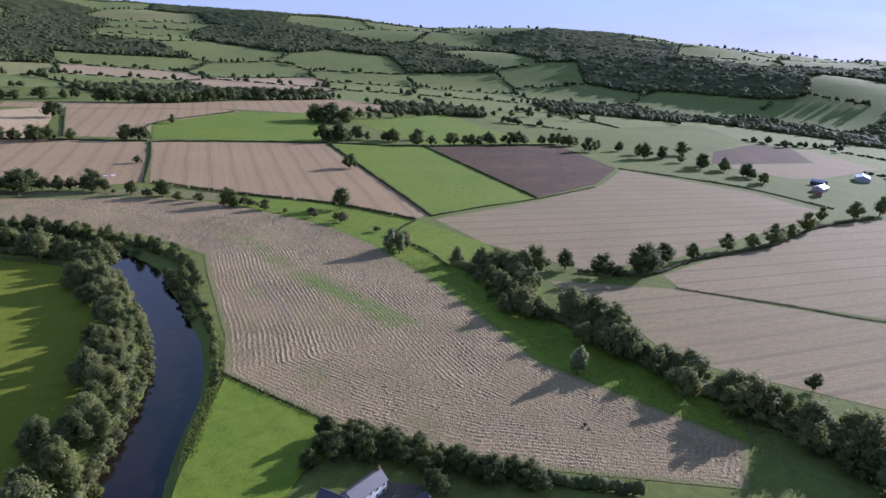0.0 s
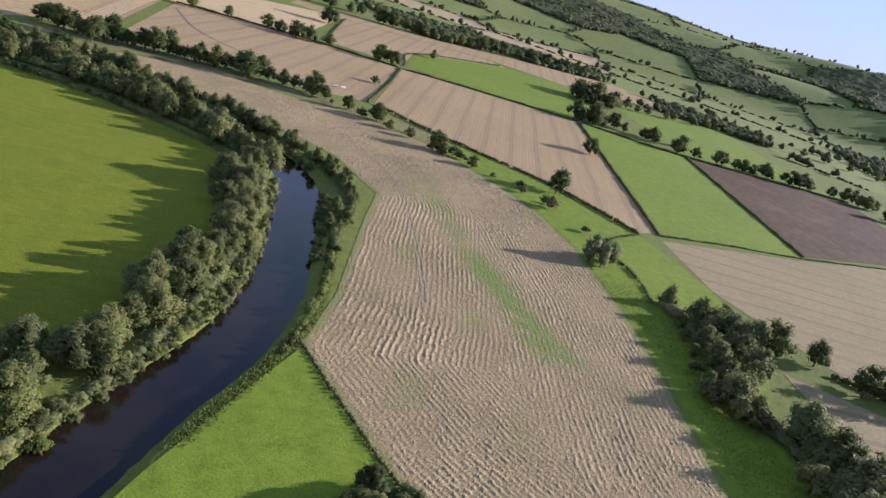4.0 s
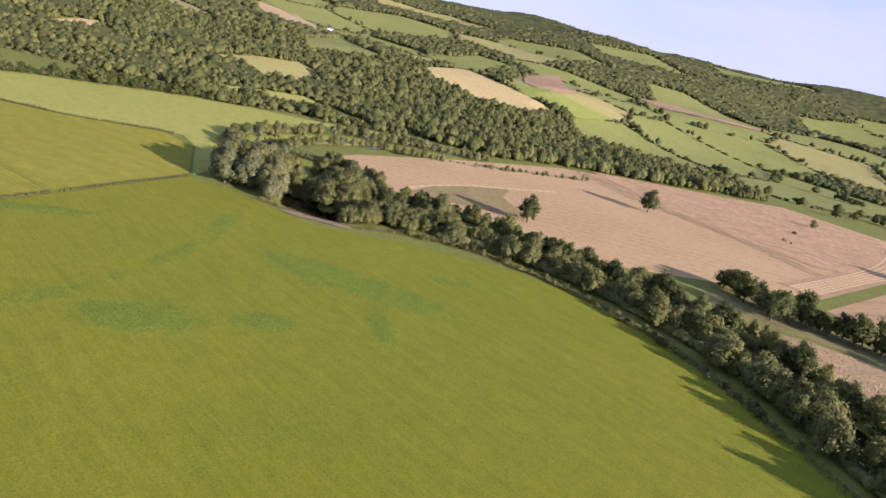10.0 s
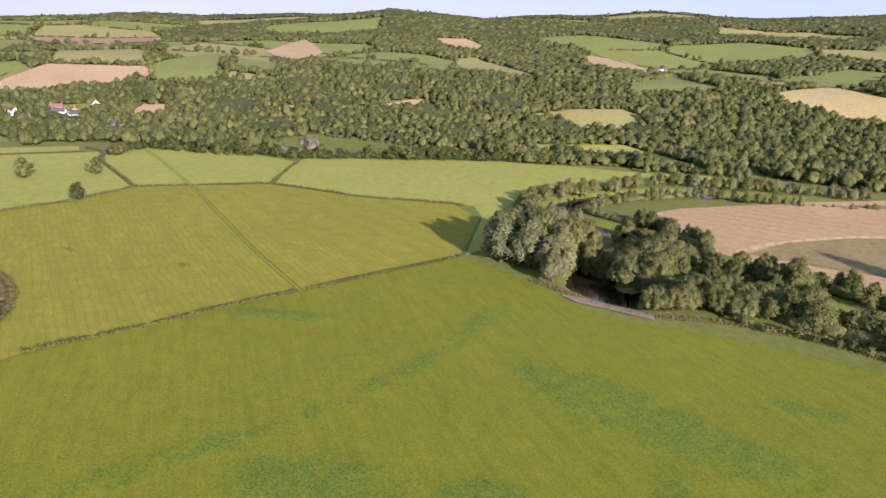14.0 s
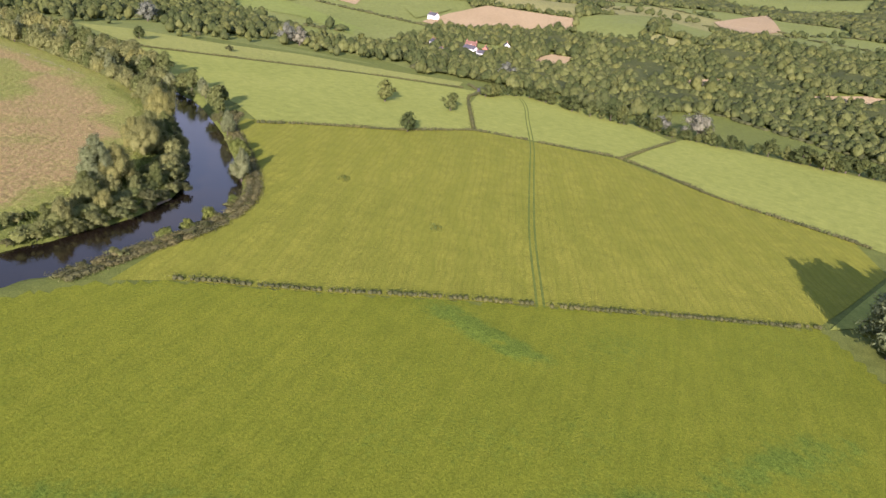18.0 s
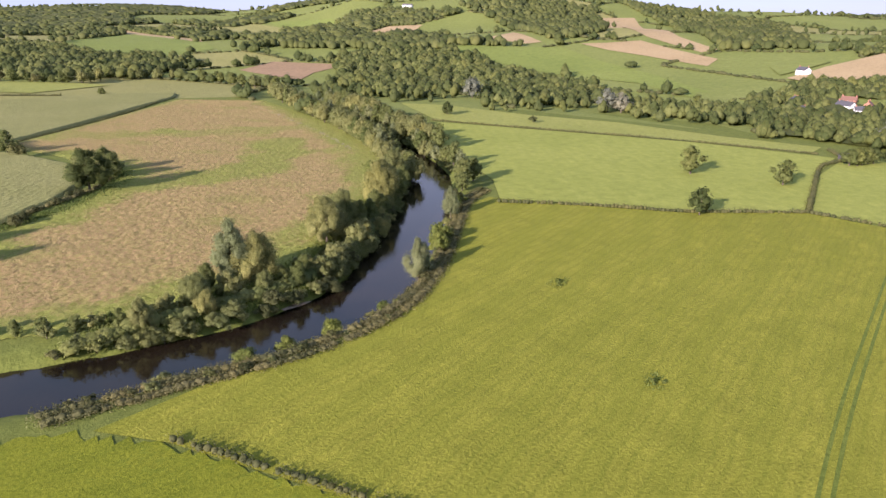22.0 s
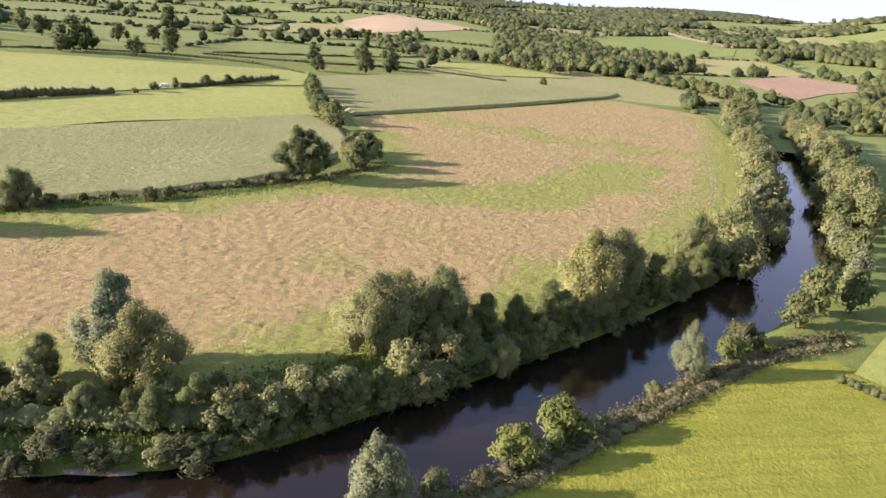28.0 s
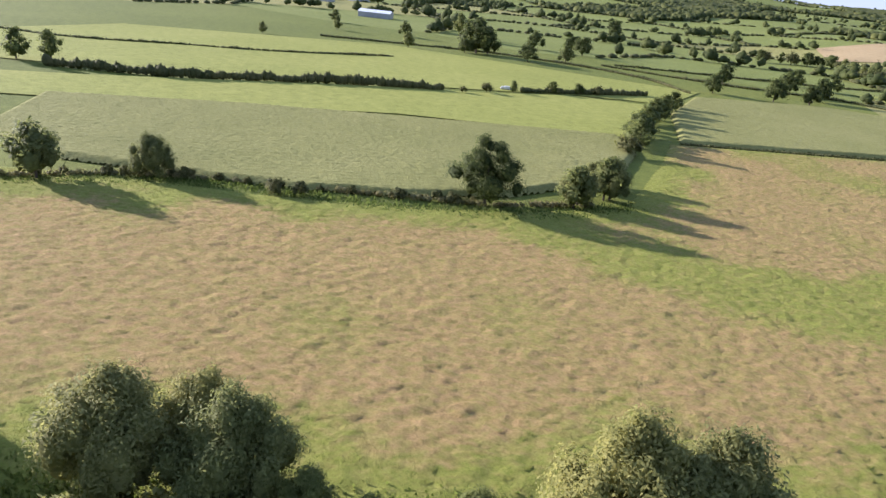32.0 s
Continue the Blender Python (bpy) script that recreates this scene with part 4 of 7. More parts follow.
def plant(kind, x, y, h, wide=1.0, variants=3):
    """A tree of that height at a place on the ground."""
    close = (-520 < x < -380 and -130 < y < 5) or (-612 < x < -440 and 0 < y < 135) or (-170 < x < -58 and 120 < y < 330) or (-560 < x < -400 and 340 < y < 480)
    level = 2 if kind in COARSE or not close else 0 if y < 135 and x < -300 else 1
    if kind in ("oak_tree", "ash_tree", "hedgerow_tree") and x > -300 and (y > 380 or x > 60):
        h, wide = h * 1.25, wide * 1.08  # the hedge trees of the northern farm are full-grown
    key = (kind, TREE_RNG.randrange(variants), level)
    s = h / KINDS[kind][0]
    z = float(ground_z(x, y))
    turn = TREE_RNG.uniform(0, 360)
    w = s * wide * TREE_RNG.uniform(0.9, 1.12) * (1.15 if kind in COARSE else 1.0)
    m = pose(x, y, z, 0, 0, turn) @ Matrix.Diagonal((w, w, s, 1))
    if key not in PROTO:
        root = build_tree(*key)
        root.matrix_basis = m
        PROTO[key] = (root, (w, w, s))
        return root
    root, (pw, _, ps) = PROTO[key]
    return copy_thing(root, pose(x, y, z, 0, 0, turn) @ Matrix.Diagonal((w / pw, w / pw, s / ps, 1)))


def belt(kinds, points, spacing, width, height, seed, keep=1.0, side=0.0, wide=1.0):
    """Trees along a line, scattered over its width."""
    rng = random.Random(seed)
    line = spline(points, 2.0)
    d = np.gradient(line, axis=0)
    d /= np.linalg.norm(d, axis=1)[:, None]
    walked, due = 0.0, 0.0
    for i in range(1, len(line)):
        walked += float(np.linalg.norm(line[i] - line[i - 1]))
        if walked < due:
            continue
        due = walked + spacing * rng.uniform(0.3, 1.7)
        if rng.random() > keep:
            continue
        off = side + rng.uniform(-width, width) / 2
        x, y = line[i][0] - d[i][1] * off, line[i][1] + d[i][0] * off
        plant(rng.choice(kinds), x, y, rng.uniform(*height), rng.uniform(0.9, 1.15) * wide)


# River bend beside the hay field: both banks.
W_BANK = [(-175, 100), (-150, 142), (-133, 170), (-121, 200), (-113, 230), (-108, 262), (-106, 300), (-107, 335)]
belt(["willow_tree", "willow_tree", "alder_tree"], W_BANK, 4.6, 18.0, (11, 16), 1, side=5, wide=1.25)
belt(["sallow_bush", "willow_tree", "elder_bush"], [(-163, 90), (-125, 168), (-112, 205), (-104, 235), (-101, 270)], 6.0, 4.0, (3.5, 6), 2)
E_BANK = [(-88, 180), (-79, 205), (-72, 235), (-68, 262), (-66, 290), (-62, 315), (-56, 335), (-56, 352), (-64, 375), (-72, 395)]
belt(["elder_bush", "hawthorn_bush", "elder_bush", "sallow_bush"], E_BANK[:5], 6.5, 4.0, (2.2, 5), 3)
belt(["alder_tree", "alder_tree", "oak_tree"], E_BANK[4:], 5.0, 9.0, (7, 12), 4)
# The wooded reach running west.
belt(["willow_tree", "willow_tree", "alder_tree"], [(-104, 345), (-112, 372), (-140, 398), (-185, 434), (-235, 457), (-290, 466), (-345, 460)], 4.0, 16.0, (11, 17), 5, side=-2)
belt(["alder_tree", "oak_tree", "alder_tree", "willow_tree"], [(-80, 408), (-108, 432), (-150, 462), (-200, 492), (-250, 508), (-305, 508), (-355, 500)], 5.5, 11.0, (8, 14), 6)
belt(["willow_tree", "alder_tree", "willow_tree"], [(-345, 456), (-390, 436), (-416, 405), (-420, 385)], 3.6, 14.0, (10, 14), 7, side=-4, wide=1.1)
belt(["alder_tree", "oak_tree", "willow_tree"], [(-340, 498), (-385, 492), (-430, 478), (-455, 450), (-460, 415)], 4.2, 14.0, (9, 14), 8)
belt(["sallow_bush", "hawthorn_bush"], [(-170, 405), (-235, 436), (-300, 447), (-360, 440), (-400, 412)], 5.0, 5.0, (3, 5), 9)
# The clump of tall willows at the hedge end, and the willows behind the tan field.
for x, y, h in [(-500, 348, 25), (-512, 356, 24), (-488, 358, 24), (-476, 366, 20), (-524, 366, 22), (-500, 368, 26), (-514, 376, 23), (-486, 374, 22), (-534, 378, 20), (-520, 390, 21), (-500, 386, 22), (-466, 360, 14), (-540, 394, 17), (-528, 404, 18), (-508, 400, 18)]:
    plant("willow_tree" if (x + y) % 3 == 0 else "white_willow", x, y, h, 1.0 if (x + y) % 3 == 0 else 1.4)
belt(["willow_tree", "alder_tree"], [(-450, 398), (-462, 410), (-478, 425), (-495, 425), (-515, 432)], 3.6, 14.0, (13, 19), 31, wide=1.15)
belt(["willow_tree", "alder_tree", "sallow_bush"], [(-425, 398), (-428, 425), (-415, 450), (-440, 465)], 3.6, 16.0, (11, 16), 32, wide=1.15)
belt(["willow_tree", "sallow_bush", "willow_tree"], [(-452, 392), (-462, 396), (-474, 400)], 3.5, 6.0, (9, 14), 33, wide=1.2)
belt(["willow_tree", "alder_tree"], [(-475, 385), (-470, 420), (-480, 450), (-505, 468), (-540, 472), (-560, 462)], 4.2, 14.0, (8, 13), 11)
belt(["willow_tree", "white_willow", "willow_tree"], [(-545, 408), (-580, 408), (-612, 412), (-645, 450), (-668, 510), (-676, 570), (-640, 640), (-600, 700)], 4.6, 12.0, (8, 13), 12)
belt(["willow_tree", "alder_tree", "white_willow"], [(-600, 455), (-625, 500), (-630, 560), (-600, 610), (-570, 700), (-545, 800)], 6.0, 8.0, (6, 10), 13)
# Southern river: the field bank with a few trees, the far bank thickly wooded.
for kind, x, y, h in [("white_willow", -528, 110, 14), ("white_willow", -585, 66, 13), ("elder_bush", -556, 90, 8.5), ("elder_bush", -548, 98, 7), ("alder_tree", -628, 30, 15), ("alder_tree", -640, 26, 13), ("alder_tree", -620, 38, 10), ("hawthorn_bush", -603, 50, 7), ("elder_bush", -597, 57, 6), ("elder_bush", -459, 126, 6), ("elder_bush", -470, 126, 5.5), ("elder_bush", -485, 124, 5.5), ("elder_bush", -505, 121, 4), ("sallow_bush", -477, 126, 3), ("sallow_bush", -450, 124, 3.2), ("sallow_bush", -441, 121, 4), ("sallow_bush", -500, 122, 3), ("sallow_bush", -536, 104, 5), ("sallow_bush", -577, 72, 4)]:
    plant(kind, x, y, h)
for kind, x, y, h in [("crack_willow", -486, 84, 15), ("crack_willow", -463, 92, 10), ("alder_tree", -470, 84, 9), ("crack_willow", -524, 66, 17), ("crack_willow", -536, 59, 16), ("crack_willow", -528, 57, 14), ("alder_tree", -545, 57, 11), ("alder_tree", -552, 55, 10), ("alder_tree", -560, 48, 11), ("crack_willow", -571, 37, 20), ("crack_willow", -578, 31, 19), ("alder_tree", -588, 28, 13), ("alder_tree", -597, 20, 12), ("alder_tree", -606, 12, 12), ("osier_bush", -510, 90, 6), ("osier_bush", -520, 84, 7), ("osier_bush", -500, 90, 5), ("white_willow", -480, 80, 19)]:
    plant(kind, x, y, h)
belt(["alder_tree", "osier_bush", "crack_willow"], [(-440, 96), (-480, 96), (-512, 88), (-545, 64), (-575, 40)], 5.0, 7.0, (5, 9), 14)
belt(["crack_willow", "alder_tree", "crack_willow"], [(-606, 4), (-628, -22), (-648, -55), (-668, -100), (-690, -160), (-716, -230), (-750, -330), (-800, -430)], 6.0, 16.0, (10, 16), 15, side=-4)
belt(["alder_tree", "white_willow", "crack_willow"], [(-650, 12), (-668, -20), (-690, -70), (-720, -135), (-752, -225), (-790, -330)], 9.0, 8.0, (9, 15), 16, side=3)
belt(["crack_willow", "alder_tree", "white_willow"], [(-652, -62), (-678, -118), (-700, -172), (-730, -250), (-760, -330)], 5.0, 8.0, (11, 17), 53)
belt(["crack_willow", "alder_tree", "crack_willow"], [(-688, -48), (-712, -105), (-738, -175), (-772, -270)], 5.5, 8.0, (11, 17), 54)
belt(["hedgerow_tree", "ash_tree", "hawthorn_bush"], [(-367, -780), (-441, -784), (-490, -702), (-559, -641), (-640, -575)], 9.0, 8.0, (9, 15), 51)
belt(["crack_willow", "willow_tree", "ash_tree"], [(-800, -430), (-780, -520), (-740, -590), (-690, -610), (-650, -560)], 9.0, 16.0, (10, 16), 52)
belt(["sallow_bush", "alder_tree"], [(-330, 40), (-380, 70), (-430, 90)], 8.0, 8.0, (5, 9), 17)
# Round the rough field and the maize.
plant("oak_tree", -487, -60, 18.5, 1.05)
for x, y, h in [(-167, -500, 20), (-233, -510, 17), (-252, -548, 15), (-174, -813, 24), (-138, -433, 14), (-18, -459, 13), (-421, -479, 15), (-467, -482, 17), (-493, -463, 16), (-486, -543, 15), (-458, -547, 14)]:
    plant("hedgerow_tree", x, y, h)
for x, y, h in [(-503, -84, 11), (-507, -97, 12), (-498, -104, 9)]:
    plant("willow_tree", x, y, h, 1.1)
for kind, x, y, h in [("ash_tree", -504, -80, 12), ("ash_tree", -506, -95, 13), ("ash_tree", -500, -112, 11), ("willow_tree", -405, 20, 15), ("willow_tree", -418, -4, 12), ("hawthorn_bush", -485, -160, 8), ("hawthorn_bush", -448, -20, 4.5), ("hawthorn_bush", -452, -25, 4)]:
    plant(kind, x, y, h)
belt(["ash_tree", "hedgerow_tree"], [(-483, -172), (-470, -205), (-460, -250), (-448, -300)], 8.0, 4.0, (9, 13), 18)
belt(["hawthorn_bush"], [(-398, 28), (-412, 3), (-432, -17), (-462, -40), (-487, -62)], 6.0, 3.0, (1.6, 3.2), 19)
# Trees of the southern pastures.
for kind, x, y, h in [("hedgerow_tree", -244, -399, 28), ("hedgerow_tree", -293, -400, 16), ("ash_tree", -206, -358, 13), ("hedgerow_tree", -306, -438, 14), ("hedgerow_tree", -279, -520, 18), ("ash_tree", -88, -394, 12), ("ash_tree", -114, -286, 9), ("hedgerow_tree", -437, -407, 13), ("hedgerow_tree", -474, -418, 16), ("hedgerow_tree", -494, -429, 14), ("hedgerow_tree", -388, -272, 7), ("hedgerow_tree", -398, -285, 7), ("hawthorn_bush", -405, -296, 6), ("ash_tree", -377, -248, 7), ("hawthorn_bush", -371, -230, 6), ("hawthorn_bush", -366, -215, 4), ("ash_tree", -214, -58, 15), ("ash_tree", -219, -72, 15), ("hedgerow_tree", -239, -390, 12), ("ash_tree", -138, -520, 22), ("hedgerow_tree", -626, -440, 8), ("hedgerow_tree", -250, -407, 20)]:
    plant(kind, x, y, h)
# Pasture and meadow trees to the west.
for kind, x, y, h in [("ash_tree", -749, 85, 16), ("oak_tree", -670, 131, 13), ("ash_tree", -763, 129, 14), ("pale_tree", -985, 118, 18), ("pale_tree", -848, 300, 21), ("pale_tree", -853, 272, 12), ("ash_tree", -815, 384, 16), ("pale_tree", -934, -258, 24), ("pale_tree", -957, -107, 22), ("pale_tree", -962, -96, 19), ("hedgerow_tree", -812, -170, 12), ("hawthorn_bush", -836, -96, 6), ("ash_tree", -1027, -56, 15), ("hawthorn_bush", -766, -199, 9)]:
    plant(kind, x, y, h)
belt(["hawthorn_bush", "hedgerow_tree", "hawthorn_bush", "ash_tree"], [(-862, 514), (-838, 552), (-812, 604), (-722, 628)], 7.0, 6.0, (5, 11), 47)
belt(["willow_tree", "white_willow", "hawthorn_bush"], [(-690, 650), (-720, 665), (-760, 672), (-840, 676)], 8.0, 8.0, (6, 11), 48)
belt(["ash_tree", "hedgerow_tree"], [(-860, 122), (-905, 160), (-872, 210), (-852, 262), (-838, 296), (-830, 380), (-812, 472), (-792, 520)], 6.0, 9.0, (7, 14), 49, side=-7)
# Oaks of the tan field and the bank above the hay field.
for kind, x, y, h in [("oak_tree", -417, 543, 22), ("oak_tree", -437, 752, 24), ("ash_tree", -372, 1024, 11), ("hawthorn_bush", -424, 548, 5)]:
    plant(kind, x, y, h)
for kind, x, y, h in [("oak_tree", -242, 560, 17), ("ash_tree", -232, 584, 17), ("oak_tree", -201, 580, 17), ("oak_tree", -192, 588, 16), ("ash_tree", -155, 584, 14), ("oak_tree", -131, 572, 19), ("oak_tree", -120, 590, 16), ("ash_tree", -101, 580, 11), ("oak_tree", -75, 574, 17), ("oak_tree", -48, 551, 11), ("oak_tree", -25, 536, 13), ("hawthorn_bush", -1, 510, 9), ("oak_tree", 18, 490, 14), ("ash_tree", -170, 580, 12), ("oak_tree", -265, 575, 14), ("oak_tree", -280, 590, 13)]:
    plant(kind, x, y, h)
belt(["oak_tree", "ash_tree", "hawthorn_bush", "oak_tree"], [(-285, 592), (-235, 574), (-190, 586), (-140, 584), (-95, 582), (-60, 566)], 6.5, 10.0, (8, 14), 41)
belt(["hawthorn_bush", "ash_tree", "hawthorn_bush"], [(-60, 564), (-20, 532), (20, 494), (60, 455), (95, 400), (110, 350)], 11.0, 14.0, (3, 9), 42, keep=0.7, wide=1.3)
belt(["hedgerow_tree", "ash_tree"], [(640, 745), (700, 690), (720, 600), (735, 500), (700, 420)], 22.0, 16.0, (11, 18), 43)
belt(["hedgerow_tree", "ash_tree"], [(260, 812), (330, 830), (384, 775), (460, 768), (560, 760), (640, 752)], 24.0, 8.0, (10, 17), 44)
belt(["hedgerow_tree", "ash_tree"], [(420, 1060), (560, 1090), (690, 1140), (860, 1100), (1000, 1020)], 30.0, 16.0, (10, 16), 45)
belt(["hedgerow_tree", "ash_tree"], [(-240, 866), (-160, 868), (-60, 860), (20, 845)], 42.0, 6.0, (9, 14), 46)
# Trees round the stubble and grass fields to the north.
for kind, x, y, h in [("hedgerow_tree", 202, 628, 14), ("hedgerow_tree", 261, 831, 20), ("hedgerow_tree", 280, 818, 22), ("hedgerow_tree", 316, 838, 16), ("hedgerow_tree", 361, 807, 16), ("hedgerow_tree", 386, 779, 18), ("ash_tree", 447, 772, 16), ("ash_tree", 466, 771, 13), ("hedgerow_tree", 513, 777, 15), ("ash_tree", 6, 854, 18), ("hedgerow_tree", 22, 850, 15), ("hedgerow_tree", -95, 850, 17), ("hedgerow_tree", -80, 855, 15), ("hedgerow_tree", -52, 1067, 20), ("ash_tree", 98, 1002, 11), ("ash_tree", -213, 862, 14), ("hedgerow_tree", -13, 697, 7), ("hedgerow_tree", 640, 684, 18), ("hedgerow_tree", 685, 613, 20), ("hedgerow_tree", 790, 628, 19), ("ash_tree", 703, 680, 13), ("ash_tree", 646, 733, 15), ("hedgerow_tree", 720, 610, 16), ("hedgerow_tree", 709, 529, 18), ("ash_tree", 724, 471, 15), ("ash_tree", 699, 424, 14)]:
    plant(kind, x, y, h)
for x, y, h in [(332, 1020, 22), (361, 1017, 26), (390, 1015, 23), (345, 1040, 24), (375, 1045, 25), (402, 1040, 20), (410, 820, 14), (355, 822, 11), (340, 1005, 18), (380, 1000, 18)]:
    plant("hedgerow_tree", x, y, h)
belt(["hedgerow_tree", "ash_tree"], [(-404, 1214), (-369, 1300), (-284, 1282), (-184, 1268), (-88, 1290), (20, 1330)], 26.0, 8.0, (13, 19), 20)
belt(["hedgerow_tree", "ash_tree"], [(40, 1275), (112, 1275), (174, 1285), (232, 1312), (300, 1345), (380, 1380), (520, 1420)], 15.0, 10.0, (15, 23), 21)
# Willow belt east of the hay field.
for kind, x, y, h in [("oak_tree", 105, 454, 17), ("white_willow", 82, 326, 18), ("white_willow", 88, 322, 15), ("willow_tree", 94, 328, 15), ("willow_tree", 100, 335, 13), ("willow_tree", 130, 254, 18), ("willow_tree", 140, 248, 18), ("oak_tree", 150, 246, 17), ("oak_tree", 180, 247, 13), ("willow_tree", 96, 195, 16), ("willow_tree", 104, 200, 15), ("oak_tree", 117, 158, 18), ("white_willow", 68, 119, 15), ("willow_tree", 112, 136, 16), ("willow_tree", 113, 105, 15), ("willow_tree", 113, 65, 17), ("willow_tree", 118, 30, 18), ("willow_tree", 122, 9, 20), ("willow_tree", 117, -9, 20), ("oak_tree", 164, 55, 8)]:
    plant(kind, x, y, h)
belt(["willow_tree", "alder_tree", "willow_tree"], [(118, 190), (120, 160), (112, 135), (116, 100), (112, 70), (118, 40), (122, 0), (110, -40)], 3.6, 28.0, (11, 20), 22, side=-4, wide=1.1)
belt(["hawthorn_bush", "willow_tree"], [(88, 220), (92, 195), (98, 178)], 6.0, 10.0, (6, 11), 23)
for kind, x, y, h in [("oak_tree", 192, 224, 14), ("oak_tree", 224, 216, 19), ("oak_tree", 240, 222, 16), ("oak_tree", 263, 228, 15), ("ash_tree", 298, 229, 12), ("ash_tree", 350, 234, 12), ("ash_tree", 380, 231, 12), ("ash_tree", 412, 232, 15), ("ash_tree", 498, 250, 15), ("ash_tree", 610, 262, 18), ("ash_tree", 666, 262, 18), ("hawthorn_bush", 207, 222, 8), ("ash_tree", 455, 240, 11), ("ash_tree", 430, 236, 10), ("ash_tree", 560, 270, 12)]:
    plant(kind, x, y, h)
for x, y, h in [(113, 286, 12), (122, 270, 15), (118, 255, 13), (109, 242, 13), (106, 226, 14), (117, 213, 15), (131, 262, 16), (141, 275, 13), (128, 238, 15), (146, 256, 15), (99, 232, 8), (125, 222, 16), (104, 212, 12), (134, 246, 14), (108, 262, 9), (104, 250, 7)]:
    plant("willow_tree" if int(x) % 3 else "alder_tree", x, y, h, 1.1)
# Conifers and garden trees by the house.
belt(["oak_tree", "alder_tree"], [(-66, 118), (-50, 104), (-36, 88), (-22, 72), (-8, 58)], 3.0, 9.0, (8, 11), 24, wide=1.1)
garden_rng = random.Random(12)
for _ in range(70):
    x, y = garden_rng.uniform(-82, -22), garden_rng.uniform(60, 126)
    if inside([(-66, 124), (-44, 120), (-32, 95), (-22, 64), (-46, 70), (-52, 92), (-60, 97), (-80, 106)], x, y):
        plant("oak_tree", x, y, garden_rng.uniform(7.5, 11), 0.95)
for x, y, h in [(-62, 122, 9), (-70, 112, 8), (-76, 106, 7), (-54, 116, 10)]:
    plant("oak_tree", x, y, h)

belt(["hawthorn_bush", "sallow_bush", "elder_bush", "hawthorn_bush"], [(-418, 126), (-440, 130), (-470, 133), (-505, 127), (-540, 106), (-575, 78), (-605, 54), (-630, 42)], 7.0, 4.5, (0.9, 2.2), 67, wide=1.4)
belt(["osier_bush", "elder_bush", "sallow_bush", "alder_tree"], [(-425, 90), (-470, 90), (-505, 84), (-530, 70), (-560, 42), (-590, 18), (-615, -10)], 3.4, 7.0, (2.5, 5.0), 68, wide=1.3)
# Bushes hanging over the water's edge.


def water_edge(line, off, first, last):
    """A line beside the middle of a river between two of its points."""
    a, b = (int(np.argmin(np.hypot(*(line - p).T))) for p in (first, last))
    d = np.gradient(line, axis=0)
    d /= np.linalg.norm(d, axis=1)[:, None]
    out = line + np.stack([-d[:, 1], d[:, 0]], -1) * off
    return [tuple(p) for p in out[a:b:4]]


for river, off, first, last, seed, tall, gap_between in (
    (0, 12.6, (-150, 90), (-84, 355), 61, (2.5, 5.0), 3.2), (0, 12.6, (-90, 375), (-425, 440), 62, (3, 6), 4.5),
    (0, -12.8, (-88, 262), (-84, 355), 63, (2.2, 4.5), 4.0), (0, -12.8, (-90, 375), (-365, 478), 66, (3, 6), 5.0), (1, 12.4, (-420, 108), (-668, -58), 64, (2.4, 5.0), 2.8),
    (1, -12.8, (-640, -8), (-735, -220), 65, (3, 6), 5.0),
):
    belt(["sallow_bush", "osier_bush" if river else "sallow_bush", "hawthorn_bush"], water_edge(RIV[river], off, first, last), gap_between, 2.0, tall, seed, wide=1.3)
for x, y, h in [(-478, 396, 15), (-486, 391, 17), (-468, 402, 14), (-462, 398, 13), (-474, 408, 16)]:
    plant("willow_tree", x, y, h)

# ---------------------------------------------------------------- hedges
HERB_LEAF = leaf_mat("herb_leaf", (0.14, 0.138, 0.05), (0.195, 0.182, 0.072), (0.26, 0.232, 0.1))


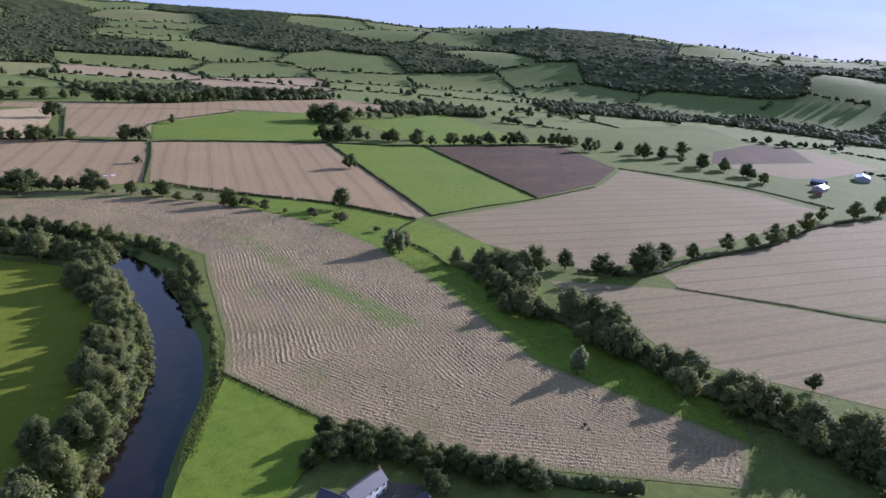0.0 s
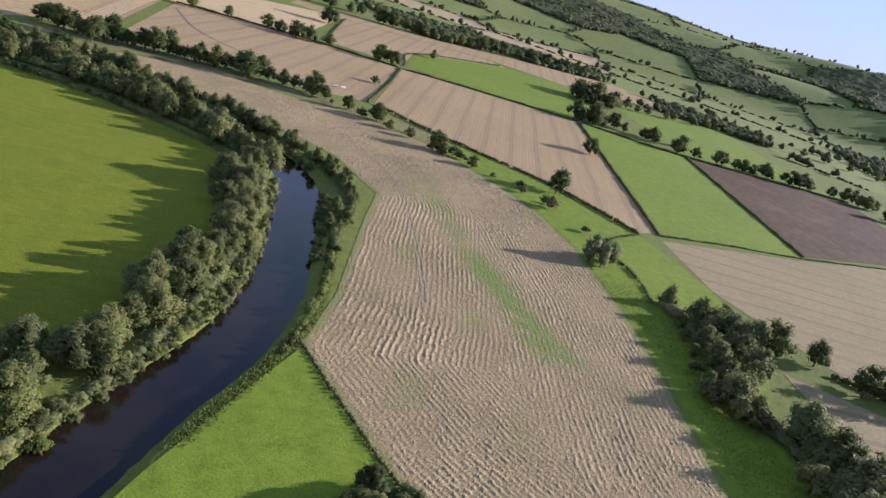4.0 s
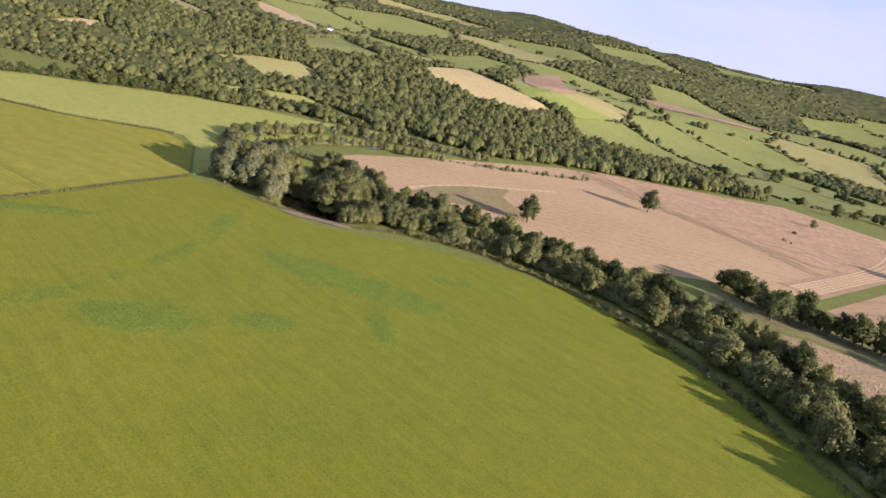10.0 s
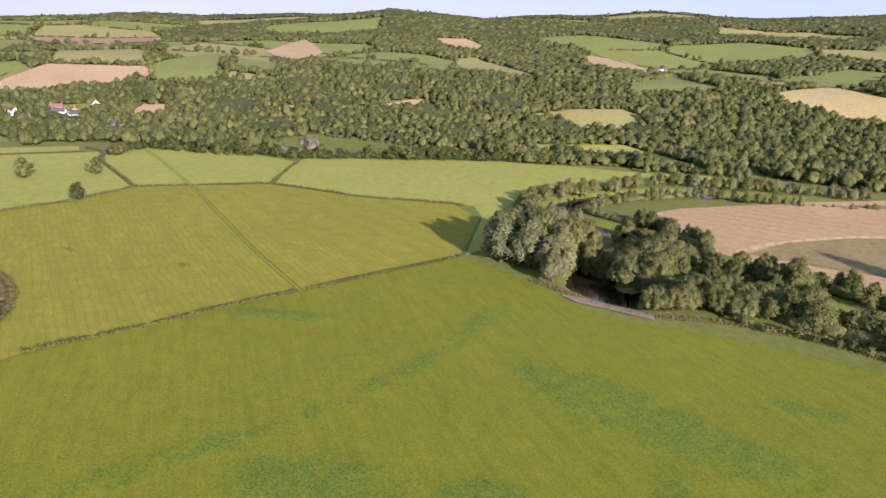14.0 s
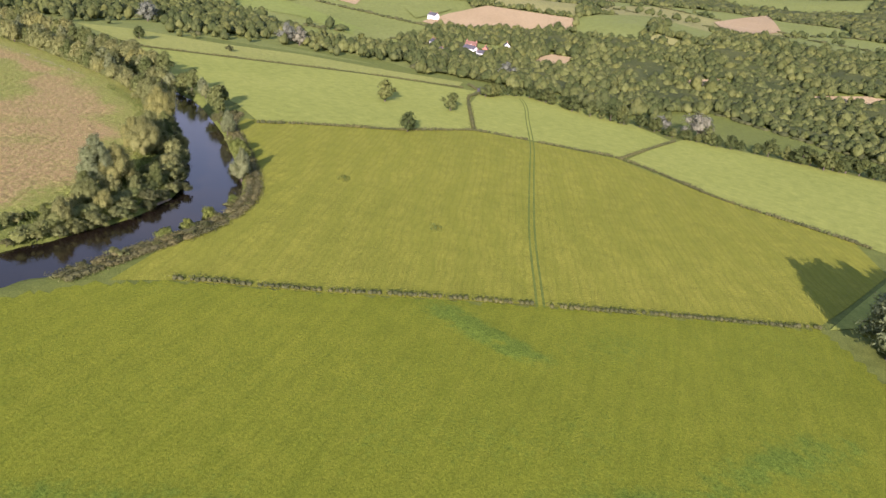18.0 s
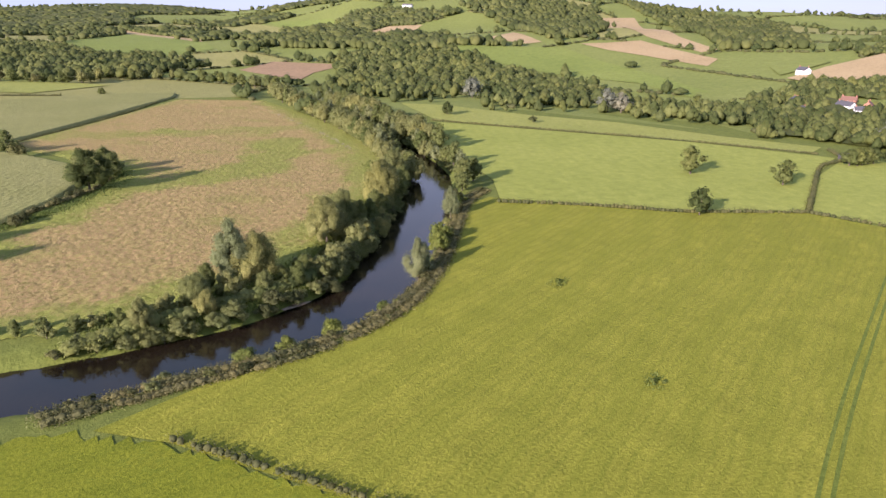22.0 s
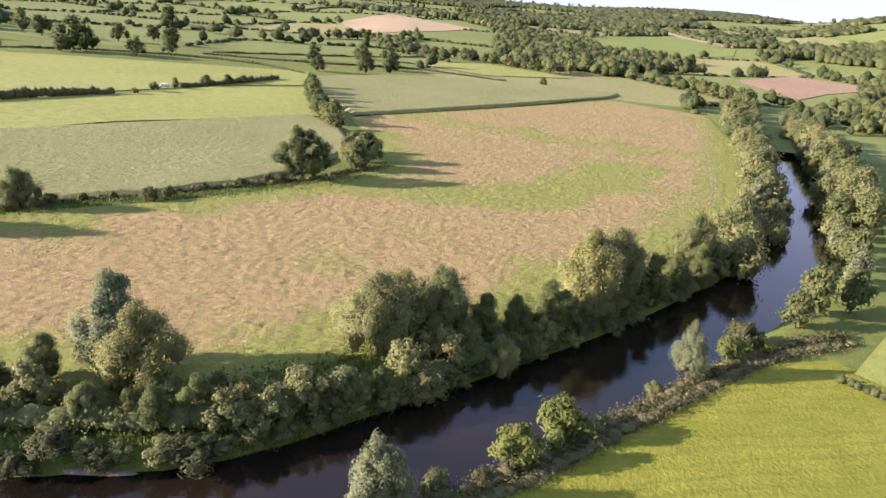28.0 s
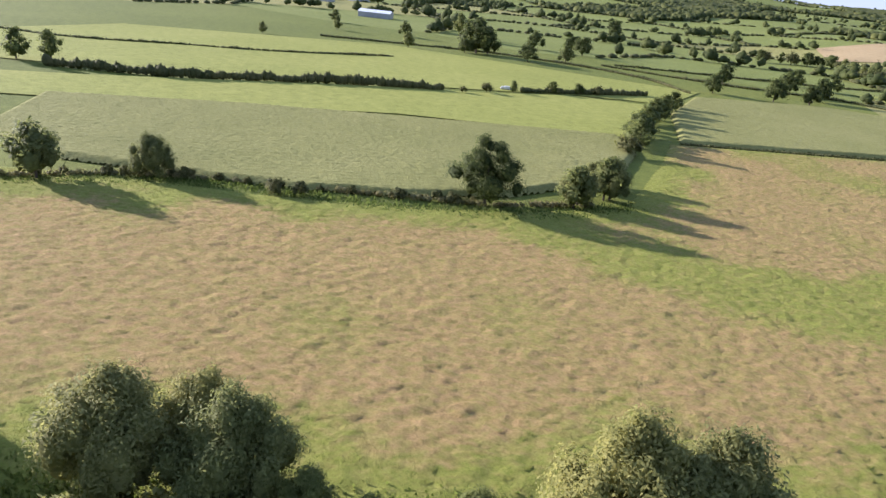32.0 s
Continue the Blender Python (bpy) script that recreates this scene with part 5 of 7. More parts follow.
def hedge(points, width, height, seed, label, material=HEDGE_LEAF, dens=14, gaps=0.0, name="hedge", leaf=1.0):
    """A hedge or thicket: bushes along a line, each a rough inner mass under leaf sprays."""
    rng = np.random.RandomState(seed)
    line = spline(points, 1.5)
    line = line[rng.uniform(size=len(line)) > gaps]
    root = new(name)
    root.matrix_basis = pose(line[0][0], line[0][1], float(ground_z(line[0][0], line[0][1])))
    tagged(root, label, "hedge" if name == "hedge" else "thicket", "field hedges" if name == "hedge" else "bank thickets")
    v, f = ICO1
    step = 10 if name == "hedge" else 7
    for start in range(0, len(line), step):
        some = line[start : start + step]
        n, at = len(some), 0
        verts, faces, normals = [], [], []
        gz = ground_z(some[:, 0], some[:, 1])
        grow = rng.uniform(0.75, 1.2)
        for (x, y), zz in zip(some, gz):
            s, h = rng.uniform(0.8, 1.2), height * grow * rng.uniform(0.8, 1.2)
            block = v * (width * 0.36 * s, width * 0.36 * s, h * 0.42) * rng.uniform(0.7, 1.3, v.shape) + (x + rng.uniform(-0.3, 0.3), y + rng.uniform(-0.3, 0.3), zz + h * 0.38)
            verts.append(block)
            normals.append(v + (0, 0, 0.3))
            faces += [tuple(t + at) for t in f]
            at += len(v)
        k = n * dens
        pick = rng.randint(0, n, k)
        u = unit(rng.normal(size=(k, 3)) * (1, 1, 0.8) + (0, 0, 0.25))
        p = np.column_stack([some[pick], gz[pick] + height * grow * 0.45]) + u * (width * 0.58, width * 0.58, height * grow * 0.55) * rng.uniform(0.55, 1.15, (k, 1)) * rng.choice((1.0, 1.0, 1.3), (k, 1))
        p[:, :2] += rng.uniform(-0.9, 0.9, (k, 2))
        face = unit(u + rng.normal(scale=0.45, size=u.shape))
        verts.append(leaf_quads(p, face, rng.uniform(0.16, 0.36, (k, 1)) * leaf, 0.55, rng))
        normals.append(np.repeat(unit(u + 0.35 * face + (0, 0, 0.15) + rng.normal(scale=0.4, size=u.shape)), 4, 0))
        faces += [(at + 4 * i, at + 4 * i + 1, at + 4 * i + 2, at + 4 * i + 3) for i in range(k)]
        bush = leafy("bush", np.vstack(verts) - np.array(root.matrix_basis.translation), faces, np.vstack(normals), material)
        bush.parent = root
    return root


hedge([(-431, 150), (-447, 186), (-462, 216), (-474, 243)], 2.2, 1.5, 1, "low ragged field hedge between two meadows", HEDGE_LEAF, 46, 0.08, "hedge", 0.75)
hedge([(-476, 249), (-493, 286), (-512, 331)], 2.2, 1.5, 2, "low ragged field hedge reaching the willow clump", HEDGE_LEAF, 46, 0.08, "hedge", 0.75)
hedge([(-617, 64), (-645, 93), (-669, 125), (-700, 150), (-712, 160)], 2.4, 2.2, 3, "clipped hedge at the meadow top", HEDGE_LEAF, 34, 0.03, "hedge", 0.8)
hedge([(-712, 160), (-715, 185), (-715, 194)], 2.4, 2.0, 4, "clipped hedge at the meadow top", HEDGE_LEAF, 34, 0.03, "hedge", 0.8)
hedge([(-715, 202), (-716, 230), (-715, 252), (-690, 282), (-662, 310), (-640, 352), (-628, 372)], 2.4, 2.0, 5, "clipped hedge at the meadow top", HEDGE_LEAF, 34, 0.03, "hedge", 0.8)
hedge([(-716, 253), (-760, 266), (-815, 284)], 2.4, 2.2, 6, "field hedge running to the wood")
hedge([(-713, 160), (-770, 142), (-808, 130), (-840, 122), (-873, 122), (-905, 103)], 3.2, 3.0, 7, "overgrown hedge by a field lane")
hedge([(-776, -150), (-816, -62), (-840, -15), (-859, 30), (-872, 70), (-881, 104)], 2.5, 1.8, 8, "low dark hedge along a pasture")
hedge([(-490, -204), (-540, -250), (-600, -310), (-674, -397)], 2.0, 1.4, 9, "grassy edge of the maize")
hedge([(-397, 30), (-412, 3), (-432, -18), (-462, -40), (-487, -60), (-507, -85)], 3.0, 1.8, 10, "scrubby ditch hedge beside the maize", HERB_LEAF, 60, 0.12, "hedge", 0.8)
hedge([(-235, -62), (-280, -99), (-297, -127), (-323, -170), (-356, -209)], 5.0, 5.5, 11, "tall dark overgrown field hedge")
hedge([(-378, -255), (-400, -290), (-420, -332)], 4.5, 4.5, 12, "dark overgrown hedge between pastures")
hedge([(-70, -91), (-136, -123), (-175, -175), (-210, -216), (-247, -293)], 3.0, 2.2, 13, "field hedge across pastures", dens=6)
hedge([(-134, -331), (-235, -408), (-311, -430), (-381, -421), (-430, -380)], 3.0, 2.4, 14, "field hedge across pastures", dens=6)
hedge([(-330, -482), (-387, -520), (-451, -565), (-530, -640)], 3.0, 2.4, 15, "field hedge across pastures", dens=6)
hedge([(-327, -461), (-430, -467), (-507, -490), (-594, -454)], 3.0, 2.4, 16, "field hedge across pastures", dens=6)
hedge([(-81, 190), (-68, 158), (-56, 131), (-46, 116)], 2.0, 1.8, 17, "dark clipped garden hedge by the hay field")
hedge([(-50, 120), (-38, 100), (-23, 80), (-5, 60), (20, 38)], 7.0, 6.0, 18, "tall dark conifer hedge behind a house", OAK_LEAF, 40)
hedge([(171, 410), (195, 520), (225, 660), (255, 800)], 4, 2.8, 19, "field hedge between stubble and grass", dens=7)
hedge([(171, 408), (240, 424), (318, 437), (434, 467)], 2.2, 1.6, 20, "low hedge along a grass field", dens=7)
hedge([(323, 443), (352, 590), (386, 757)], 4, 2.8, 21, "field hedge beside ploughed soil", dens=7)
hedge([(30, 836), (120, 830), (254, 806)], 3.6, 2.8, 22, "field hedge above the stubble", dens=7)
hedge([(254, 806), (384, 762), (630, 750)], 4, 2.8, 23, "field hedge between grass fields", dens=7)
hedge([(-27, 600), (5, 720), (31, 836)], 4.4, 2.8, 24, "field hedge between stubble fields", dens=7)
hedge([(-230, 868), (-100, 866), (27, 840)], 4, 2.8, 25, "field hedge above the stubble", dens=7)
hedge([(-60, 888), (-40, 1040), (-22, 1176)], 4, 2.8, 26, "field hedge beside harvested stubble", dens=6)
hedge([(38, 866), (72, 1002), (238, 1150)], 3.6, 2.8, 27, "field hedge beside harvested stubble", dens=6)
hedge([(226, 186), (270, 135), (315, 80), (420, 12)], 2.0, 1.4, 28, "low hedge bank between stubble fields", dens=7)
hedge([(185, 238), (228, 214), (300, 226), (400, 228), (520, 252), (640, 256)], 4.0, 4.0, 29, "overgrown hedge with ash trees", dens=10)
hedge([(569, 556), (640, 420), (640, 300)], 3.0, 2.5, 30, "overgrown hedge along stubble field", dens=6)
hedge([(150, 402), (107, 473), (60, 515), (25, 546), (-20, 598)], 3.2, 3.0, 31, "overgrown hedge bank under the stubble field", gaps=0.05)
hedge([(106, 350), (109, 325), (108, 305), (104, 285)], 2.5, 2.0, 33, "ragged ditch hedge by a grass strip", HEDGE_LEAF, 30, 0.15, "hedge", 0.9)
hedge([(100, 345), (118, 375), (150, 400)], 2.4, 2.0, 32, "ditch hedge by a grass strip", gaps=0.2)

for points, wide, high, seed, mat, label in (
    ([(-150, 120), (-132, 160), (-121, 190), (-112, 225), (-106, 262), (-104, 300), (-105, 335)], 6.0, 4.0, 51, WILLOW_LEAF, "tangled sallow thicket along the river bank"),
    ([(-84, 190), (-76, 215), (-71, 240), (-68, 268)], 3.5, 2.4, 52, LIME_LEAF, "low green thicket on the river bank"),
    ([(-67, 272), (-66, 300), (-60, 325), (-58, 350), (-66, 378), (-80, 405)], 6.0, 5.0, 53, ALDER_LEAF, "alder thicket on the river bank"),
    ([(-104, 345), (-116, 378), (-150, 408), (-195, 440), (-245, 458), (-300, 466), (-350, 458), (-395, 432)], 9.0, 5.5, 54, WILLOW_LEAF, "willow thicket along the wooded reach"),
    ([(-82, 410), (-112, 434), (-155, 466), (-205, 494), (-255, 508), (-310, 508), (-360, 498), (-410, 488), (-445, 470)], 8.0, 5.0, 55, ALDER_LEAF, "alder thicket along the wooded reach"),
    ([(-430, 98), (-470, 97), (-505, 91), (-540, 68), (-570, 42), (-600, 14), (-625, -16)], 7.0, 4.0, 56, ALDER_LEAF, "dark thicket overhanging the river"),
    ([(-612, 2), (-634, -30), (-656, -70), (-690, -150), (-722, -240), (-755, -330)], 10.0, 6.0, 57, WILLOW_LEAF, "willow thicket along the river bank"),
    ([(-508, 470), (-545, 470), (-572, 456), (-602, 452), (-626, 496), (-634, 560)], 9.0, 4.5, 59, WILLOW_LEAF, "willow thicket beside the tan field"),
    ([(-540, 404), (-575, 404), (-612, 406), (-655, 450), (-672, 520)], 9.0, 4.5, 60, WILLOW_LEAF, "willow thicket below the green meadow"),
    ([(112, 284), (116, 250), (110, 215), (104, 200), (112, 160), (110, 120), (112, 80), (116, 40), (118, 0)], 14.0, 5.0, 58, WILLOW_LEAF, "sallow thicket east of the hay field"),
):
    hedge(points, wide, high, seed, label, mat, int(10 * wide), 0.12, "thicket", 1.1)


def scrub(points, width, height, seed, label, material, dens=3.0):
    """Rank herbs and grass along a river bank."""
    rng = np.random.RandomState(seed)
    line = spline(points, 1.0)
    k = int(len(line) * dens * width * 1.6)
    pick = rng.randint(0, len(line), k)
    c = line[pick] + rng.uniform(-width / 2, width / 2, (k, 2))
    s = rng.uniform(0.22, 0.55, (k, 1)) * height
    base = ground_z(c[:, 0], c[:, 1])
    p = np.column_stack([c, base])
    a = rng.uniform(0, 6.283, k)
    side = np.column_stack([np.cos(a), np.sin(a), np.zeros(k)])
    up = np.column_stack([rng.normal(scale=0.35, size=(k, 2)), np.ones(k)])
    v = np.stack([p - side * s * 0.3, p + side * s * 0.3, p + side * s * 0.2 + up * s * 1.5, p - side * s * 0.25 + up * s * 1.2], 1).reshape(-1, 3)
    f = [(4 * i, 4 * i + 1, 4 * i + 2, 4 * i + 3) for i in range(k)]
    return tagged(mesh_object("bank_herbs", v, f, material), label, "bank plants", kind="stuff")


NETTLE_LEAF = leaf_mat("nettle_leaf", (0.09, 0.12, 0.025), (0.13, 0.165, 0.035), (0.18, 0.21, 0.05))
for off in (-1.8, 1.8):
    hedge([(-415, 127 + off), (-440, 130 + off), (-470, 134 + off), (-505, 128 + off), (-540, 107 + off), (-575, 79 + off), (-605, 55 + off), (-630, 43 + off)], 3.6, 1.3, int(71 + off), "low brown-green tangle of rank herbs along the bank", HERB_LEAF, 110, 0.1, "thicket", 0.85)
scrub([(-430, 98), (-470, 100), (-510, 92), (-545, 66)], 8.0, 1.2, 2, "green nettles along the river bank", NETTLE_LEAF)
scrub([(-112, 132), (-90, 176), (-76, 212), (-70, 250), (-66, 290), (-60, 330)], 5.0, 1.4, 3, "green nettles along the river bank", NETTLE_LEAF, 3.5)
scrub([(-160, 150), (-128, 190), (-116, 230), (-110, 280), (-110, 330), (-125, 372), (-180, 410), (-240, 440), (-300, 450), (-360, 442), (-400, 412), (-425, 372), (-470, 352)], 6.0, 1.3, 4, "rank grass and herbs under bank trees", HERB_LEAF, 2.0)
scrub([(-440, 92), (-490, 86), (-530, 62), (-572, 28), (-602, 0), (-628, -42)], 9.0, 1.3, 6, "green nettles and tall grass above the bank", NETTLE_LEAF, 2.2)
scrub([(-400, 30), (-430, -12), (-470, -36), (-500, -64), (-516, -95)], 9.0, 1.2, 7, "rank green weeds along a ditch", NETTLE_LEAF, 2.0)
scrub([(88, 300), (96, 250), (92, 200), (84, 160), (80, 120), (92, 80), (100, 30)], 26.0, 0.8, 5, "lush green weeds in a damp strip", NETTLE_LEAF, 1.2)

# ---------------------------------------------------------------- far country
FAR_RNG = np.random.RandomState(11)


def far_sites():
    out, r = [], 420.0
    while r < 4900:
        s = 150 + 0.055 * r
        n = int(6.283 * r / (s * 1.25))
        for k in range(n):
            a = 6.283 * (k + FAR_RNG.uniform(-0.3, 0.3)) / n + r
            rr = r + FAR_RNG.uniform(-0.3, 0.3) * s
            out.append((CENTRE[0] + rr * math.cos(a), CENTRE[1] + rr * math.sin(a)))
        r += s
    return np.array(out)


def cell_of(sites, i):
    """The ground nearer to site i than to any other site."""
    d = sites - sites[i]
    order = np.argsort((d**2).sum(1))[1:16]
    poly = [Vector((sx * 900.0, sy * 900.0)) for sx, sy in ((-1, -1), (1, -1), (1, 1), (-1, 1))]
    for j in order:
        n, out = Vector(d[j]), []
        half = n.length_squared / 2
        for a, b in zip(poly, poly[1:] + poly[:1]):
            da, db = a.dot(n) - half, b.dot(n) - half
            if da <= 0:
                out.append(a)
            if (da < 0) != (db < 0):
                out.append(a + (b - a) * (da / (da - db)))
        poly = out
        if len(poly) < 3:
            return []
    return [(sites[i][0] + p.x, sites[i][1] + p.y) for p in poly]


def scatter_lumps(name, spots, template, material, label, category, seed):
    """Many small crowns in one mesh: rows of x, y, radius, height."""
    if not len(spots):
        return
    rng = np.random.RandomState(seed)
    v, f, nrm = template
    s = np.array(spots, float)
    n, m = len(s), len(v)
    z = land(s[:, 0], s[:, 1])
    wob = rng.uniform(0.8, 1.22, (n, m, 1)) if m < 20 else rng.uniform(0.82, 1.22, (n, 1, 3))
    a = rng.uniform(0, 6.283, n)
    ca, sa = np.cos(a)[:, None], np.sin(a)[:, None]

    def turned(w):
        return np.stack([w[None, :, 0] * ca - w[None, :, 1] * sa, w[None, :, 0] * sa + w[None, :, 1] * ca, np.broadcast_to(w[None, :, 2], (n, m))], -1)

    verts = turned(v) * wob * np.stack([s[:, 2], s[:, 2], s[:, 3] * 0.56], -1)[:, None] + np.stack([s[:, 0], s[:, 1], z + s[:, 3] * 0.5], -1)[:, None]
    faces = (f[None] + (np.arange(n) * m)[:, None, None]).reshape(-1, 3)
    me = bpy.data.meshes.new(name)
    me.vertices.add(n * m)
    me.vertices.foreach_set("co", verts.astype(np.float32).ravel())
    me.loops.add(faces.size)
    me.loops.foreach_set("vertex_index", faces.astype(np.int32).ravel())
    me.polygons.add(len(faces))
    me.polygons.foreach_set("loop_start", np.arange(0, faces.size, 3, dtype=np.int32))
    me.polygons.foreach_set("loop_total", np.full(len(faces), 3, np.int32))
    me.update(calc_edges=True)
    me.normals_split_custom_set_from_vertices(turned(unit(nrm)).reshape(-1, 3).tolist())
    me.materials.append(material)
    return tagged(new(name, me), label, category, kind="stuff")


def wood_crown(seed, pointed=0.0):
    """One woodland crown: lobes and leaf sprays, in a unit box."""
    rng = np.random.RandomState(seed)
    verts, faces, normals, n = [], [], [], 0
    for k in range(5):
        v, f = ICO1
        a = 6.283 * k / 4 + rng.uniform(-0.4, 0.4)
        c = np.array((0.42 * math.cos(a), 0.42 * math.sin(a), rng.uniform(-0.35, 0.2)) if k < 4 else (0, 0, 0.35 + 0.2 * pointed))
        verts.append(v * rng.uniform(0.85, 1.15, (len(v), 1)) * rng.uniform(0.45, 0.62) + c)
        normals.append(unit(unit(v) + 0.8 * unit(verts[-1]) + (0, 0, 0.45)))
        faces += (f + n).tolist()
        n += len(v)
    k = 30
    u = rng.normal(size=(k, 3))
    u[:, 2] = np.abs(u[:, 2]) - 0.25
    u = unit(u)
    at = u * rng.uniform(0.72, 1.02, (k, 1))
    side = unit(np.cross(u + rng.normal(scale=0.4, size=(k, 3)), rng.normal(size=(k, 3))))
    other = np.cross(u, side)
    s = rng.uniform(0.08, 0.2, (k, 1))
    verts.append(np.stack([at - side * s, at + side * s - other * s * 0.4, at + other * s], 1).reshape(-1, 3))
    normals.append(np.repeat(unit(u + (0, 0, 0.4) + rng.normal(scale=0.25, size=u.shape)), 3, 0))
    faces += (np.arange(3 * k).reshape(-1, 3) + n).tolist()
    return np.vstack(verts), np.array(faces), np.vstack(normals)


LUMP = (*ICO1, ICO1[0] + (0, 0, 0.5))


def lobed(seed):
    """A small far-off tree of three uneven lobes, in a unit box."""
    rng = np.random.RandomState(seed)
    v, f = ICO1
    c = np.array([(0.38, 0.1, -0.2), (-0.32, 0.3, -0.1), (0.0, -0.25, 0.3)])
    verts = np.vstack([v * rng.uniform(0.5, 0.72) * rng.uniform(0.85, 1.15, v.shape) + p for p in c])
    return verts, np.vstack([f + 12 * k for k in range(3)]), unit(verts) + (0, 0, 0.4)

SITES = far_sites()
FAR_MATS = [("far_pasture", HAZED_PASTURE), ("far_pale_field", HAZED_PALE), ("far_lush_field", HAZED_PASTURE), ("far_stubble", DRY_TAN), ("far_tan_field", DRY_TAN), ("far_soil", RED), ("wood_floor", GRASS)]
far_v, far_f = {n: [] for n, _ in FAR_MATS}, {n: [] for n, _ in FAR_MATS}
near_wood, far_wood, far_hedge, far_tree = [], [], [], []
WOOD_CELLS = []


def off_fields(spots):
    s = np.array(spots)
    ok = np.ones(len(s), bool)
    for poly in FIELDS:
        ok &= ~inside(poly, s[:, 0], s[:, 1])
    return s[ok]


for i, (sx, sy) in enumerate(SITES):
    r, a = math.hypot(sx - CENTRE[0], sy - CENTRE[1]), math.degrees(math.atan2(sy - CENTRE[1], sx - CENTRE[0]))
    if r < core_edge(a) + 20 or r > 4750:
        continue
    poly = cell_of(SITES, i)
    if len(poly) < 3:
        continue
    west = a > 118 or a < -140
    u = FAR_RNG.uniform()
    woody = 0.12 if -140 < a < -55 and r < 1500 else 0.22 if -160 < a < -120 and r < 1300 else 0.97 if (a > 122 or a < -168) and r < 1250 else 0.4 if west and a < 0 and r < 1100 else 0.6 if west and r < 1150 else 0.42 if west and r < 2000 else 0.58 if west else 0.55 if 5 < a < 45 and r > 2300 else 0.22 if r > 1800 else 0.07
    if a > 60 and r > 2300:
        woody = 0.8
    if -55 < a < 6:
        woody = 0.0
    if -135 < a < -58 and r > 1700:
        woody = 0.62
    elif -168 < a < -98 and 800 < r < 2700:
        woody = 0.14
    elif 5 < a < 100 and 900 < r < 2300:
        woody = 0.2
    kind = "wood_floor" if u < woody else FAR_RNG.choice(["far_pasture", "far_pale_field", "far_lush_field", "far_stubble", "far_tan_field", "far_soil"], p=[0.6, 0.28, 0.1, 0.01, 0.01, 0.0] if -168 < a < -60 and r < 2700 else [0.72, 0.08, 0.1, 0.04, 0.04, 0.02] if 5 < a < 100 else [0.44, 0.3, 0.07, 0.08, 0.09, 0.02])
    edge = []
    for (ax, ay), (bx, by) in zip(poly, poly[1:] + poly[:1]):
        n = max(1, int(math.hypot(bx - ax, by - ay) / 45))
        edge += [(ax + (bx - ax) * k / n, ay + (by - ay) * k / n) for k in range(n)]
        length = math.hypot(bx - ax, by - ay)
        if (ax, ay) < (bx, by):
            gap_here = FAR_RNG.uniform() < 0.12
            step = 6.5 if r < 1500 else 13.0 if r < 2600 else 26.0
            for k in range(int(length / step)):
                t = (k + FAR_RNG.uniform()) * step / length
                x, y = ax + (bx - ax) * t + FAR_RNG.normal(0, 0.8), ay + (by - ay) * t + FAR_RNG.normal(0, 0.8)
                if FAR_RNG.uniform() < (0.15 if -150 < a < -55 else 0.13) * step / 4 * (2.2 if ripple(np.array([x]), np.array([y]), 70, 62)[0] > 0.15 else 0.25):
                    far_tree.append((x, y, FAR_RNG.uniform(4.5, 9.5), FAR_RNG.uniform(8, 17)))
                elif not gap_here:
                    far_hedge.append((x, y, step * 0.62, FAR_RNG.uniform(2.0, 4.2)))
    c = np.array(edge)
    mid = c.mean(0)
    vs, fs = far_v[kind], far_f[kind]
    start, n = len(vs), len(c)
    for t in (1.0, 0.66, 0.33):
        q = mid + (c - mid) * t
        z = land(q[:, 0], q[:, 1]) + 0.04
        vs += [(q[k][0], q[k][1], z[k]) for k in range(n)]
    vs.append((mid[0], mid[1], float(land(mid[0], mid[1])) + 0.04))
    for ring in range(2):
        for k in range(n):
            p, q = start + ring * n, start + (ring + 1) * n
            fs.append((p + k, p + (k + 1) % n, q + (k + 1) % n, q + k))
    fs += [(start + 2 * n + k, start + 2 * n + (k + 1) % n, start + 3 * n) for k in range(n)]
    if kind == "wood_floor":
        WOOD_CELLS.append(i)
        if r > 3200:
            continue
        step = 8.6 if r < 1300 else 11.5 if r < 2100 else 15.0
        lo, hi = c.min(0), c.max(0)
        gx_, gy_ = np.meshgrid(np.arange(lo[0], hi[0], step), np.arange(lo[1], hi[1], step))
        gx_, gy_ = gx_ + FAR_RNG.uniform(-0.6, 0.6, gx_.shape) * step, gy_ + FAR_RNG.uniform(-0.6, 0.6, gx_.shape) * step
        ok = inside(poly, gx_, gy_)
        for x, y in zip(gx_[ok], gy_[ok]):
            big = FAR_RNG.uniform() ** 1.8
            grown = 0.75 + 0.4 * float(ripple(np.array([x]), np.array([y]), 90, 61)[0])
            if FAR_RNG.uniform() > 0.97 - 0.15 * (grown < 0.6):
                continue
            (near_wood if r < 1300 else far_wood).append((x, y, step * (0.52 + 0.5 * big) * max(grown, 0.7), (8 + 6 * big) * max(grown, 0.65) + FAR_RNG.uniform(-1, 2.5)))
for cx, cy, a, b in ((-965, -185, 70, 34), (-992, -60, 40, 80), (-1000, 50, 60, 60), (-890, -330, 70, 60), (-1090, 20, 70, 70), (-1130, 90, 60, 40), (-960, 150, 40, 40), (-760, 640, 50, 60), (-900, 210, 24, 60)):
    for _ in range(int(a * b / 22)):
        x, y = cx + FAR_RNG.normal(0, 0.55) * a, cy + FAR_RNG.normal(0, 0.55) * b
        big = FAR_RNG.uniform()
        near_wood.append((x, y, 3.0 + 3.5 * big, 6 + 9 * big))
